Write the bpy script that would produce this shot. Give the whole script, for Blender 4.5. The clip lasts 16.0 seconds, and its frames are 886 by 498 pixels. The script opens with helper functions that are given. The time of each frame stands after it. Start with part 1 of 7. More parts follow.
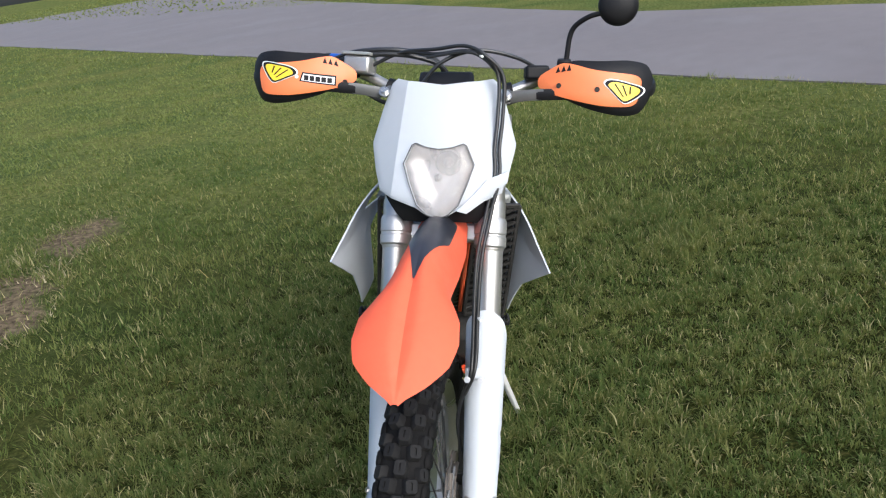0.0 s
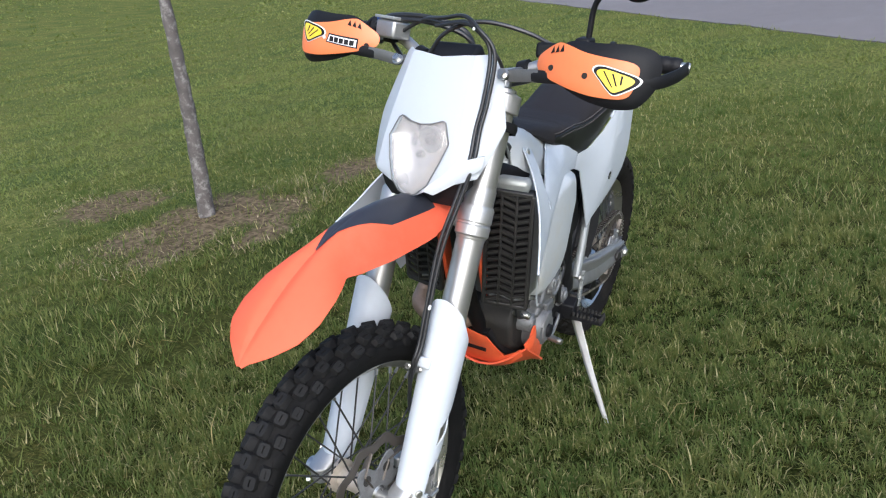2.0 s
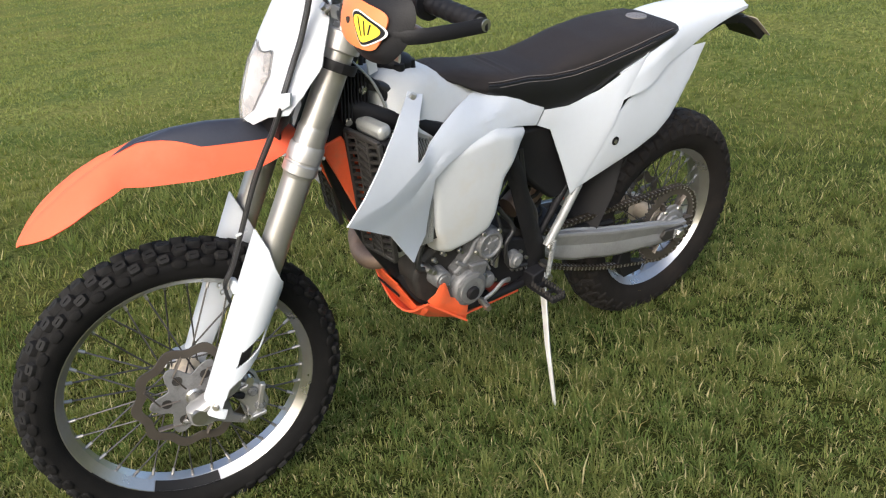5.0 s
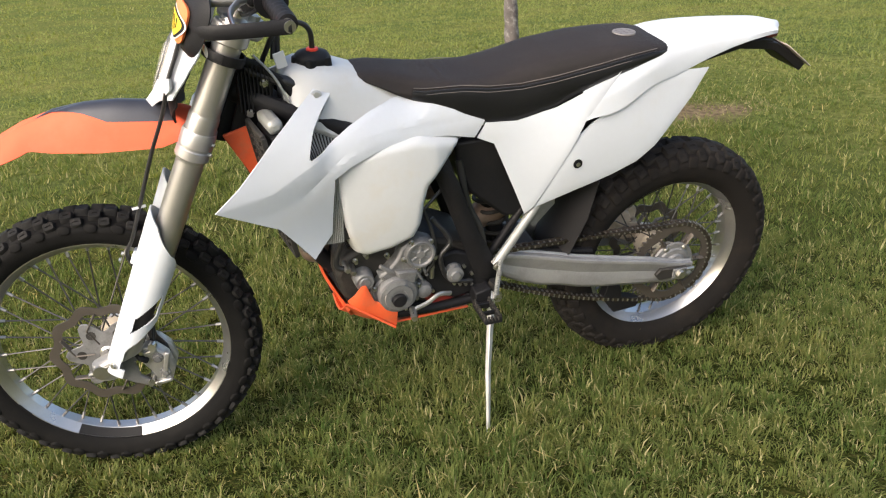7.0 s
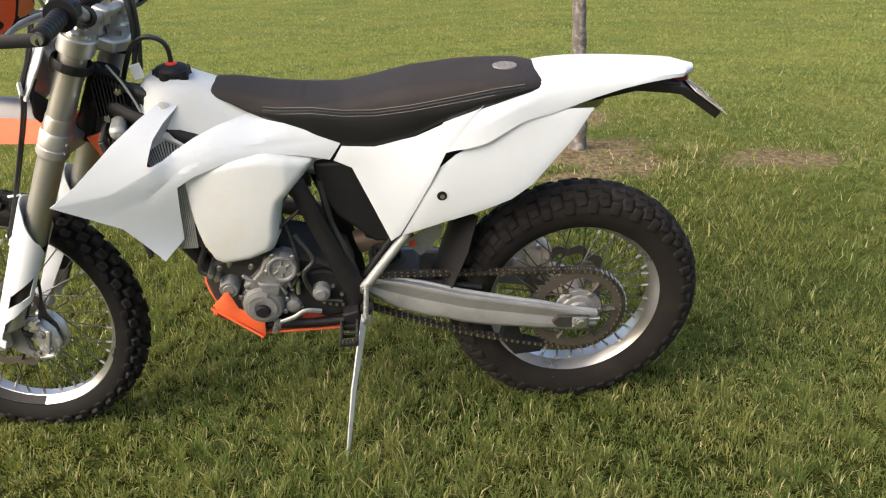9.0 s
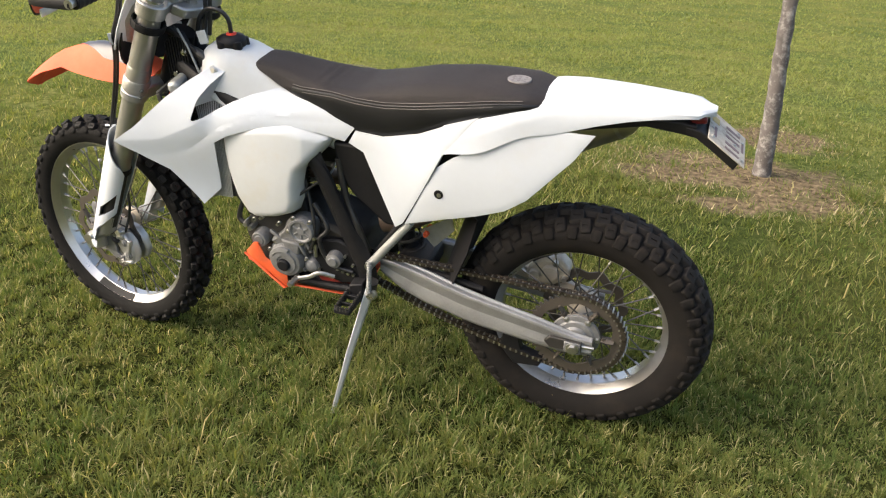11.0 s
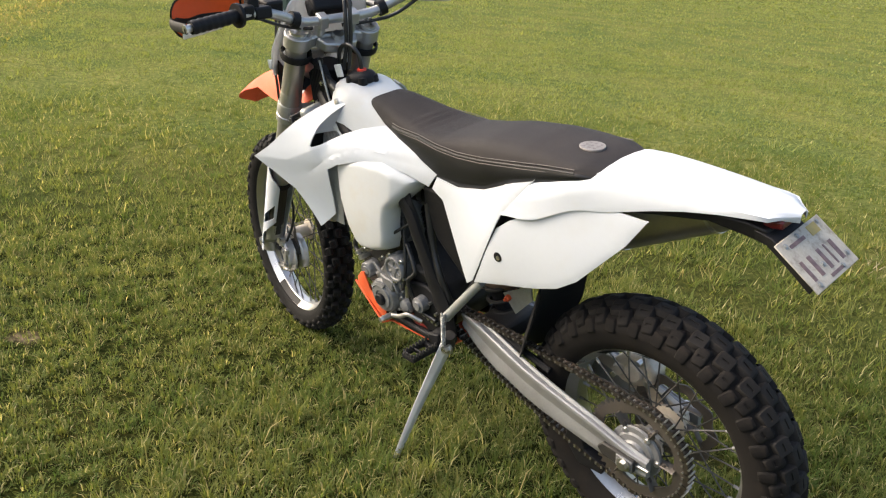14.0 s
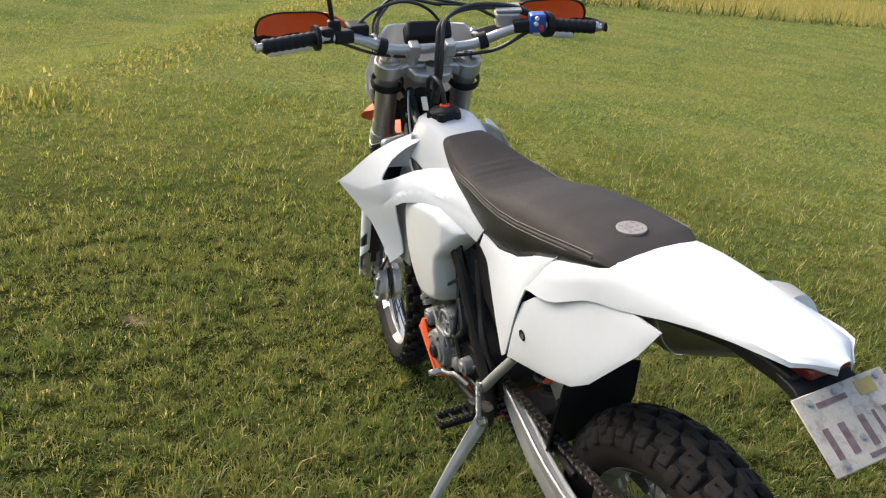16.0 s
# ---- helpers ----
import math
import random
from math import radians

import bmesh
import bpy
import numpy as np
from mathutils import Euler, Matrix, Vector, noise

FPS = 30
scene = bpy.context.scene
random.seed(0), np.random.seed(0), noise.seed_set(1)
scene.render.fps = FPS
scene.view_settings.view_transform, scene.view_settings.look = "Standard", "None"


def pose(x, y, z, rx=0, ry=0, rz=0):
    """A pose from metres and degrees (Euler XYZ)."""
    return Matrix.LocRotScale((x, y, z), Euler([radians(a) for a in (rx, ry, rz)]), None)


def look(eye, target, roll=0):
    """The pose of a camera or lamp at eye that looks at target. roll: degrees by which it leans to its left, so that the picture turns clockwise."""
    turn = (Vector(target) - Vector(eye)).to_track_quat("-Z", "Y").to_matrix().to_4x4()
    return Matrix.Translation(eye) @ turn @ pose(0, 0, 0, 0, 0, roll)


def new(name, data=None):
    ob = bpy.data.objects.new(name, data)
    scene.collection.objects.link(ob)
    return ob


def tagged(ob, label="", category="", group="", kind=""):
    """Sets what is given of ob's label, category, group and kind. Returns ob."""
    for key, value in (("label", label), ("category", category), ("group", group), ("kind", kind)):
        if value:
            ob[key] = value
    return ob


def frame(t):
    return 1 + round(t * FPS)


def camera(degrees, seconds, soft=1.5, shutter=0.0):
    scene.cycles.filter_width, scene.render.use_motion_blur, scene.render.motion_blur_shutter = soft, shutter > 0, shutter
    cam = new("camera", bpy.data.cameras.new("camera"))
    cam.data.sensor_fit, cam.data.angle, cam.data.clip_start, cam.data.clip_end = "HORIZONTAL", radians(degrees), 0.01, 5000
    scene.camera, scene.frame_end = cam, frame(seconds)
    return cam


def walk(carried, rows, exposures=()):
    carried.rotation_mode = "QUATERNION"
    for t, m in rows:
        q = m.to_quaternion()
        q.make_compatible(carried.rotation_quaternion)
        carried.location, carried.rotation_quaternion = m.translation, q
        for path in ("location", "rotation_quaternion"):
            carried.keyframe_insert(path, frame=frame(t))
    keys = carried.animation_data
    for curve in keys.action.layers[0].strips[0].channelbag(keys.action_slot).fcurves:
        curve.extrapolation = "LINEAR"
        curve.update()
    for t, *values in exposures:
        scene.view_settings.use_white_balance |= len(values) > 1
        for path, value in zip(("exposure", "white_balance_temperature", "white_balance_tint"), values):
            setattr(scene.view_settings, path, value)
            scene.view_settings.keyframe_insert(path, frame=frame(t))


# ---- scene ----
# ---- camera ----
cam = camera(57.0, 16.0, soft=1.2)
ROWS = [
    (0.0, 2.8077, 0.1997, 1.4168, 68.972, 8.354, 88.917),
    (0.5, 2.7785, 0.3639, 1.3953, 68.541, 8.722, 92.668),
    (1.0, 2.7560, 0.6381, 1.3803, 69.258, 9.072, 106.022),
    (1.5, 2.6731, 0.8176, 1.3486, 70.105, 8.558, 113.596),
    (2.0, 2.5398, 0.9593, 1.3182, 70.112, 8.053, 117.553),
    (2.5, 2.4367, 1.1336, 1.3140, 70.133, 7.636, 119.084),
    (3.0, 2.3301, 1.3666, 1.2725, 71.497, 5.849, 131.571),
    (3.5, 2.2341, 1.4941, 1.2575, 71.591, 5.695, 133.690),
    (4.0, 2.0739, 1.5300, 1.2257, 70.427, 5.787, 135.061),
    (4.5, 1.9401, 1.5883, 1.2360, 68.351, 5.567, 139.439),
    (7.0, 1.2044, 1.9101, 1.1884, 68.549, 3.276, 161.405),
    (7.5, 1.0143, 2.0149, 1.1808, 69.461, 2.897, 166.981),
    (8.0, 0.8564, 2.0955, 1.1916, 70.144, 2.380, 173.726),
    (8.5, 0.6630, 2.0660, 1.1615, 70.483, 2.351, 173.752),
    (11.0, -0.1966, 2.0212, 1.2582, 68.254, -3.391, -162.138),
    (11.5, -0.3262, 1.9905, 1.2699, 67.425, -2.462, -157.722),
    (12.0, -0.5266, 1.9685, 1.2619, 68.106, -1.403, -145.543),
    (12.5, -0.5989, 1.9153, 1.2650, 68.903, -1.327, -140.938),
    (13.0, -0.6213, 1.7816, 1.2619, 68.987, -1.472, -141.145),
    (13.5, -0.6548, 1.6683, 1.2877, 69.118, -2.618, -140.768),
    (14.0, -0.7487, 1.5391, 1.2947, 69.507, -4.899, -133.578),
    (14.5, -0.8743, 1.4355, 1.3276, 69.407, -6.042, -122.256),
    (15.0, -0.9120, 1.3327, 1.3375, 69.383, -6.156, -118.281),
    (15.5, -0.8983, 1.1665, 1.3171, 69.113, -7.081, -115.338),
    (16.0, -0.8255, 1.0656, 1.3597, 68.724, -7.509, -114.733),
]
walk(cam, [(t, pose(x, y, z, rx, ry, rz)) for t, x, y, z, rx, ry, rz in ROWS],
     exposures=[(0.0, 0.66, 5680, 8), (0.8, 0.66, 5560, 8), (1.5, 0.64, 5480, 8), (3.5, 0.79, 5830, 9), (4.5, 0.91, 6080, 9), (7.0, 1.17, 6650, 10), (11.0, 1.36, 6880, 10), (14.0, 1.38, 6880, 10), (16.0, 1.25, 6620, 10)])

# ---- light ----
SUN_AZ, SUN_EL = radians(31), radians(36)     # direction towards the sun, from +x towards +y
world = bpy.data.worlds.new("world")
scene.world = world
world.use_nodes = True
wn = world.node_tree.nodes
sky = wn.new("ShaderNodeTexSky")
sky.sky_type = "NISHITA"
sky.sun_disc = False
sky.sun_elevation = SUN_EL
sky.sun_rotation = radians(90) - SUN_AZ
sky.dust_density = 5.0
sky.air_density = 1.0
wn["Background"].inputs["Strength"].default_value = 0.15
world.node_tree.links.new(sky.outputs["Color"], wn["Background"].inputs["Color"])
sun_data = bpy.data.lights.new("sun", "SUN")
sun_data.energy, sun_data.angle, sun_data.color = 1.35, radians(56), (1.0, 0.97, 0.93)
sun = new("sun", sun_data)
sun.matrix_world = look((math.cos(SUN_EL) * math.cos(SUN_AZ) * 30, math.cos(SUN_EL) * math.sin(SUN_AZ) * 30, math.sin(SUN_EL) * 30), (0, 0, 0))


# ---- materials ----
def material(name, color, rough=0.5, metal=0.0, var=0.12, scale=8.0, bump=0.0, bump_scale=200.0, dirt=None, dirt_amount=0.0,
             dirt_scale=5.0, piece=0.0, coat=0.0, rough_var=0.1, spec=0.5):
    """Two scales of colour change, dirt in patches, roughness change, and fine relief."""
    m = bpy.data.materials.new(name)
    m.use_nodes = True
    n, l = m.node_tree.nodes, m.node_tree.links
    bsdf = n["Principled BSDF"]
    bsdf.inputs["Metallic"].default_value = metal
    bsdf.inputs["Coat Weight"].default_value = coat
    bsdf.inputs["Specular IOR Level"].default_value = spec
    tex = n.new("ShaderNodeTexCoord")
    big = n.new("ShaderNodeTexNoise")
    big.inputs["Scale"].default_value, big.inputs["Detail"].default_value = scale, 6
    l.new(tex.outputs["Object"], big.inputs["Vector"])
    small = n.new("ShaderNodeTexNoise")
    small.inputs["Scale"].default_value, small.inputs["Detail"].default_value = scale * 14, 4
    l.new(tex.outputs["Object"], small.inputs["Vector"])
    add = n.new("ShaderNodeMath")
    add.operation = "MULTIPLY_ADD"
    l.new(small.outputs["Fac"], add.inputs[0])
    add.inputs[1].default_value = 0.5
    l.new(big.outputs["Fac"], add.inputs[2])
    ramp = n.new("ShaderNodeMapRange")
    ramp.inputs["From Min"].default_value, ramp.inputs["From Max"].default_value = 0.45, 1.05
    ramp.inputs["To Min"].default_value, ramp.inputs["To Max"].default_value = 1 - var, 1 + var * 0.6
    l.new(add.outputs[0], ramp.inputs["Value"])
    value = ramp.outputs["Result"]
    if piece:
        info = n.new("ShaderNodeObjectInfo")
        pr = n.new("ShaderNodeMapRange")
        pr.inputs["To Min"].default_value, pr.inputs["To Max"].default_value = 1 - piece, 1 + piece
        l.new(info.outputs["Random"], pr.inputs["Value"])
        mul = n.new("ShaderNodeMath")
        mul.operation = "MULTIPLY"
        l.new(value, mul.inputs[0])
        l.new(pr.outputs["Result"], mul.inputs[1])
        value = mul.outputs[0]
    tint = n.new("ShaderNodeVectorMath")
    tint.operation = "SCALE"
    tint.inputs[0].default_value = color
    l.new(value, tint.inputs["Scale"])
    out = tint.outputs["Vector"]
    if dirt:
        dn = n.new("ShaderNodeTexNoise")
        dn.inputs["Scale"].default_value, dn.inputs["Detail"].default_value = dirt_scale, 9
        dn.inputs["Roughness"].default_value = 0.68
        l.new(tex.outputs["Object"], dn.inputs["Vector"])
        dr = n.new("ShaderNodeMapRange")
        dr.inputs["From Min"].default_value, dr.inputs["From Max"].default_value = 0.5, 0.78
        dr.inputs["To Max"].default_value = dirt_amount
        l.new(dn.outputs["Fac"], dr.inputs["Value"])
        mix = n.new("ShaderNodeMix")
        mix.data_type = "RGBA"
        l.new(dr.outputs["Result"], mix.inputs["Factor"])
        l.new(out, mix.inputs["A"])
        mix.inputs["B"].default_value = (*dirt, 1)
        out = mix.outputs["Result"]
    l.new(out, bsdf.inputs["Base Color"])
    rr = n.new("ShaderNodeMapRange")
    rr.inputs["To Min"].default_value, rr.inputs["To Max"].default_value = max(0.02, rough - rough_var), min(1, rough + rough_var)
    l.new(big.outputs["Fac"], rr.inputs["Value"])
    l.new(rr.outputs["Result"], bsdf.inputs["Roughness"])
    if bump:
        bn = n.new("ShaderNodeTexNoise")
        bn.inputs["Scale"].default_value, bn.inputs["Detail"].default_value = bump_scale, 3
        l.new(tex.outputs["Object"], bn.inputs["Vector"])
        bp = n.new("ShaderNodeBump")
        bp.inputs["Strength"].default_value, bp.inputs["Distance"].default_value = bump, 0.002
        l.new(bn.outputs["Fac"], bp.inputs["Height"])
        l.new(bp.outputs["Normal"], bsdf.inputs["Normal"])
    return m


WHITE = material("white_plastic", (0.54, 0.572, 0.615), 0.42, var=0.03, scale=5, bump=0.08, bump_scale=90, dirt=(0.50, 0.45, 0.36), dirt_amount=0.22, dirt_scale=6)
TANK = material("tank_plastic", (0.52, 0.538, 0.546), 0.45, var=0.05, scale=5, bump=0.08, bump_scale=60, dirt=(0.50, 0.42, 0.28), dirt_amount=0.42, dirt_scale=7)
ORANGE = material("faded_orange_plastic", (0.75, 0.121, 0.057), 0.62, spec=0.22, var=0.08, scale=4, bump=0.1, bump_scale=120, dirt=(0.80, 0.20, 0.12), dirt_amount=0.35, dirt_scale=9)
GUARD_ORANGE = material("guard_orange_plastic", (0.76, 0.195, 0.062), 0.45, var=0.05, scale=6, bump=0.08, bump_scale=150)
# light through the hand guard is put into this brighter orange
LIT_ORANGE = material("lit_orange_plastic", (0.92, 0.115, 0.022), 0.5, var=0.08, scale=6)
SKID_ORANGE = material("scuffed_orange_plastic", (0.74, 0.11, 0.035), 0.5, var=0.1, scale=9, dirt=(0.30, 0.20, 0.12), dirt_amount=0.5, dirt_scale=16)
BLACK = material("black_plastic", (0.009, 0.009, 0.0105), 0.55, spec=0.22, var=0.25, scale=12, bump=0.15, bump_scale=300, dirt=(0.026, 0.023, 0.020), dirt_amount=0.3, dirt_scale=10)
DECAL = material("dark_decal", (0.028, 0.03, 0.04), 0.35, var=0.2, scale=15)
RUBBER = material("tyre_rubber", (0.0065, 0.0063, 0.0063), 0.8, spec=0.15, var=0.3, scale=12, bump=0.3, bump_scale=350, dirt=(0.020, 0.018, 0.016), dirt_amount=0.5, dirt_scale=14)
KNOB = material("knob_rubber", (0.0125, 0.0122, 0.0121), 0.75, spec=0.2, var=0.25, scale=30, bump=0.3, bump_scale=400, dirt=(0.022, 0.019, 0.017), dirt_amount=0.5, dirt_scale=30, piece=0.15)
RUBBER_DUSTY = material("dusty_tyre_rubber", (0.0118, 0.0104, 0.0097), 0.85, spec=0.15, var=0.3, scale=12, bump=0.3, bump_scale=350, dirt=(0.030, 0.023, 0.018), dirt_amount=0.6, dirt_scale=14)
KNOB_DUSTY = material("dusty_knob_rubber", (0.019, 0.0170, 0.0160), 0.8, spec=0.2, var=0.3, scale=30, bump=0.3, bump_scale=400, dirt=(0.040, 0.031, 0.025), dirt_amount=0.6, dirt_scale=30, piece=0.25)
# dusty like the knobs but darker: side-facing shade is put into the colour
SHOULDER_SHADED = material("dusty_shaded_shoulder", (0.0155, 0.0138, 0.0130), 0.85, spec=0.15, var=0.35, scale=30, bump=0.3, bump_scale=400, dirt=(0.032, 0.025, 0.020), dirt_amount=0.5, dirt_scale=30, piece=0.2)
HOSE = material("black_hose", (0.018, 0.018, 0.019), 0.4, var=0.2, scale=30)
SEAT_TOP = material("matte_seat_vinyl", (0.0175, 0.0145, 0.0145), 0.72, spec=0.3, var=0.2, scale=9, bump=0.5, bump_scale=900, dirt=(0.05, 0.038, 0.031), dirt_amount=0.4, dirt_scale=6)
SEAT_SIDE = material("smooth_seat_vinyl", (0.0085, 0.0085, 0.0105), 0.40, var=0.2, scale=9, bump=0.2, bump_scale=700)
THREAD = material("grey_thread", (0.13, 0.115, 0.11), 0.7, var=0.2, scale=200)
NIPPLE = material("dull_nipple_steel", (0.30, 0.29, 0.28), 0.4, 0.7, var=0.2, scale=60)
ALU = material("brushed_aluminium", (0.47, 0.465, 0.46), 0.4, 0.75, var=0.1, scale=20, bump=0.08, bump_scale=500, dirt=(0.30, 0.27, 0.23), dirt_amount=0.35, dirt_scale=14)
ARMALU = material("matte_swingarm_alloy", (0.30, 0.302, 0.308), 0.42, 0.5, var=0.2, scale=16, bump=0.08, bump_scale=300, dirt=(0.16, 0.152, 0.145), dirt_amount=0.6, dirt_scale=13)
DULLARM = material("dull_dark_alloy", (0.13, 0.13, 0.128), 0.5, 0.4, var=0.2, scale=30)
PALEALU = material("bare_stand_alloy", (0.62, 0.615, 0.60), 0.42, 0.35, var=0.12, scale=16, bump=0.08, bump_scale=300, dirt=(0.30, 0.27, 0.23), dirt_amount=0.3, dirt_scale=14)
GREYPAINT = material("dull_grey_paint", (0.30, 0.31, 0.30), 0.42, 0.35, var=0.12, scale=18, dirt=(0.16, 0.14, 0.12), dirt_amount=0.4, dirt_scale=20)
FORK = material("anodised_fork_tube", (0.45, 0.442, 0.43), 0.36, 0.8, var=0.06, scale=7, dirt=(0.33, 0.30, 0.25), dirt_amount=0.3, dirt_scale=9)
CAST = material("cast_engine_alloy", (0.185, 0.187, 0.19), 0.52, 0.35, var=0.25, scale=22, bump=0.3, bump_scale=500, dirt=(0.05, 0.045, 0.04), dirt_amount=0.75, dirt_scale=26)
DARKCAST = material("grimy_engine_metal", (0.030, 0.028, 0.026), 0.62, 0.3, var=0.3, scale=25, bump=0.3, bump_scale=400, dirt=(0.09, 0.075, 0.06), dirt_amount=0.5, dirt_scale=18)
PALECAST = material("pale_dusty_cast_alloy", (0.54, 0.475, 0.39), 0.5, 0.3, var=0.15, scale=25, bump=0.2, bump_scale=400, dirt=(0.24, 0.19, 0.14), dirt_amount=0.6, dirt_scale=22)
RIM = material("polished_rim", (0.52, 0.51, 0.50), 0.3, 0.9, var=0.08, scale=15, dirt=(0.36, 0.31, 0.25), dirt_amount=0.35, dirt_scale=18)
STEEL = material("zinc_steel", (0.58, 0.57, 0.55), 0.3, 0.95, var=0.12, scale=40, dirt=(0.22, 0.18, 0.14), dirt_amount=0.35, dirt_scale=30)
SPOKE = material("dull_spoke_steel", (0.10, 0.095, 0.09), 0.45, 0.8, var=0.2, scale=40)
CHAIN = material("oily_chain_steel", (0.11, 0.095, 0.08), 0.42, 0.85, var=0.3, scale=60, piece=0.3, dirt=(0.10, 0.06, 0.04), dirt_amount=0.6, dirt_scale=60)
DISC = material("brake_disc_steel", (0.095, 0.082, 0.070), 0.48, 0.5, var=0.15, scale=30)
PIPE = material("heat_tanned_pipe", (0.24, 0.17, 0.125), 0.52, 0.4, var=0.25, scale=14, dirt=(0.12, 0.075, 0.05), dirt_amount=0.6, dirt_scale=12)
MUFFLER = material("satin_muffler", (0.50, 0.46, 0.40), 0.4, 0.85, var=0.1, scale=10, dirt=(0.30, 0.26, 0.20), dirt_amount=0.4, dirt_scale=8)
RED = material("red_plastic", (0.65, 0.05, 0.03), 0.4, var=0.1)
REDPAINT = material("dull_red_plastic", (0.20, 0.022, 0.016), 0.5, var=0.3, scale=20)
REDDARK = material("dark_red_lens", (0.10, 0.008, 0.010), 0.35, var=0.1)
BLUE = material("blue_plastic", (0.022, 0.085, 0.36), 0.35, var=0.1)
STICKER = material("faded_yellow_sticker", (0.38, 0.29, 0.10), 0.6, var=0.2, scale=60)
YELLOW = material("yellow_vinyl", (0.85, 0.60, 0.03), 0.35, var=0.05)
PALE = material("pale_vinyl", (0.75, 0.75, 0.74), 0.35, var=0.05)
INK = material("black_vinyl", (0.010, 0.010, 0.011), 0.6, spec=0.2, var=0.1)
PLATE = material("weathered_plate", (0.46, 0.415, 0.345), 0.8, 0.0, var=0.25, scale=25, dirt=(0.12, 0.092, 0.075), dirt_amount=1.0, dirt_scale=40)
PLATE_INK = material("faded_plate_ink", (0.17, 0.11, 0.11), 0.6, var=0.5, scale=90)
REFLECTOR = material("dull_reflector", (0.52, 0.49, 0.47), 0.3, 0.6, var=0.35, scale=22, bump=0.3, bump_scale=40)
GREYPLASTIC = material("dusty_grey_plastic", (0.020, 0.0185, 0.017), 0.6, var=0.25, scale=20)
BADGE = material("worn_badge", (0.24, 0.22, 0.205), 0.5, 0.4, var=0.4, scale=60, bump=0.4, bump_scale=400)
BADGE_DARK = material("dark_badge_relief", (0.17, 0.15, 0.14), 0.5, 0.3, var=0.4, scale=60)
BARK = material("grey_bark", (0.105, 0.092, 0.086), 0.9, var=0.5, scale=18, bump=1.0, bump_scale=60, dirt=(0.42, 0.40, 0.38), dirt_amount=1.0, dirt_scale=24)
LEAF = material("leaf", (0.06, 0.11, 0.03), 0.55, var=0.3, scale=3)
ASPHALT = material("worn_asphalt", (0.170, 0.149, 0.145), 0.9, var=0.14, scale=0.35, bump=0.6, bump_scale=90, dirt=(0.21, 0.20, 0.20), dirt_amount=0.5, dirt_scale=0.6)
UTILITY = material("green_grey_steel", (0.055, 0.085, 0.075), 0.5, var=0.15, scale=6, bump=0.1, bump_scale=200)
MIRROR = material("mirror_glass", (0.85, 0.85, 0.85), 0.03, 1.0, var=0.0, rough_var=0.0)


def lens_material():
    """Milky, sun-faded clear plastic."""
    m = bpy.data.materials.new("milky_headlight_lens")
    m.use_nodes = True
    n, l = m.node_tree.nodes, m.node_tree.links
    b = n["Principled BSDF"]
    b.inputs["Base Color"].default_value = (0.62, 0.585, 0.56, 1)
    b.inputs["Alpha"].default_value = 0.26
    b.inputs["Coat Weight"].default_value = 0.3
    t, no, mr = n.new("ShaderNodeTexCoord"), n.new("ShaderNodeTexNoise"), n.new("ShaderNodeMapRange")
    no.inputs["Scale"].default_value = 18
    mr.inputs["To Min"].default_value, mr.inputs["To Max"].default_value = 0.03, 0.14
    l.new(t.outputs["Object"], no.inputs["Vector"])
    l.new(no.outputs["Fac"], mr.inputs["Value"])
    l.new(mr.outputs["Result"], b.inputs["Roughness"])
    return m


def thin_white():
    """White plastic thin enough for daylight to shine through."""
    m = WHITE.copy()
    m.name = "thin_white_plastic"
    n, l = m.node_tree.nodes, m.node_tree.links
    tr, ms = n.new("ShaderNodeBsdfTranslucent"), n.new("ShaderNodeMixShader")
    tr.inputs["Color"].default_value = (0.95, 0.95, 0.95, 1)
    ms.inputs["Fac"].default_value = 0.22
    l.new(n["Principled BSDF"].outputs["BSDF"], ms.inputs[1])
    l.new(tr.outputs["BSDF"], ms.inputs[2])
    l.new(ms.outputs["Shader"], n["Material Output"].inputs["Surface"])
    return m


THIN_WHITE = thin_white()
LENS = lens_material()


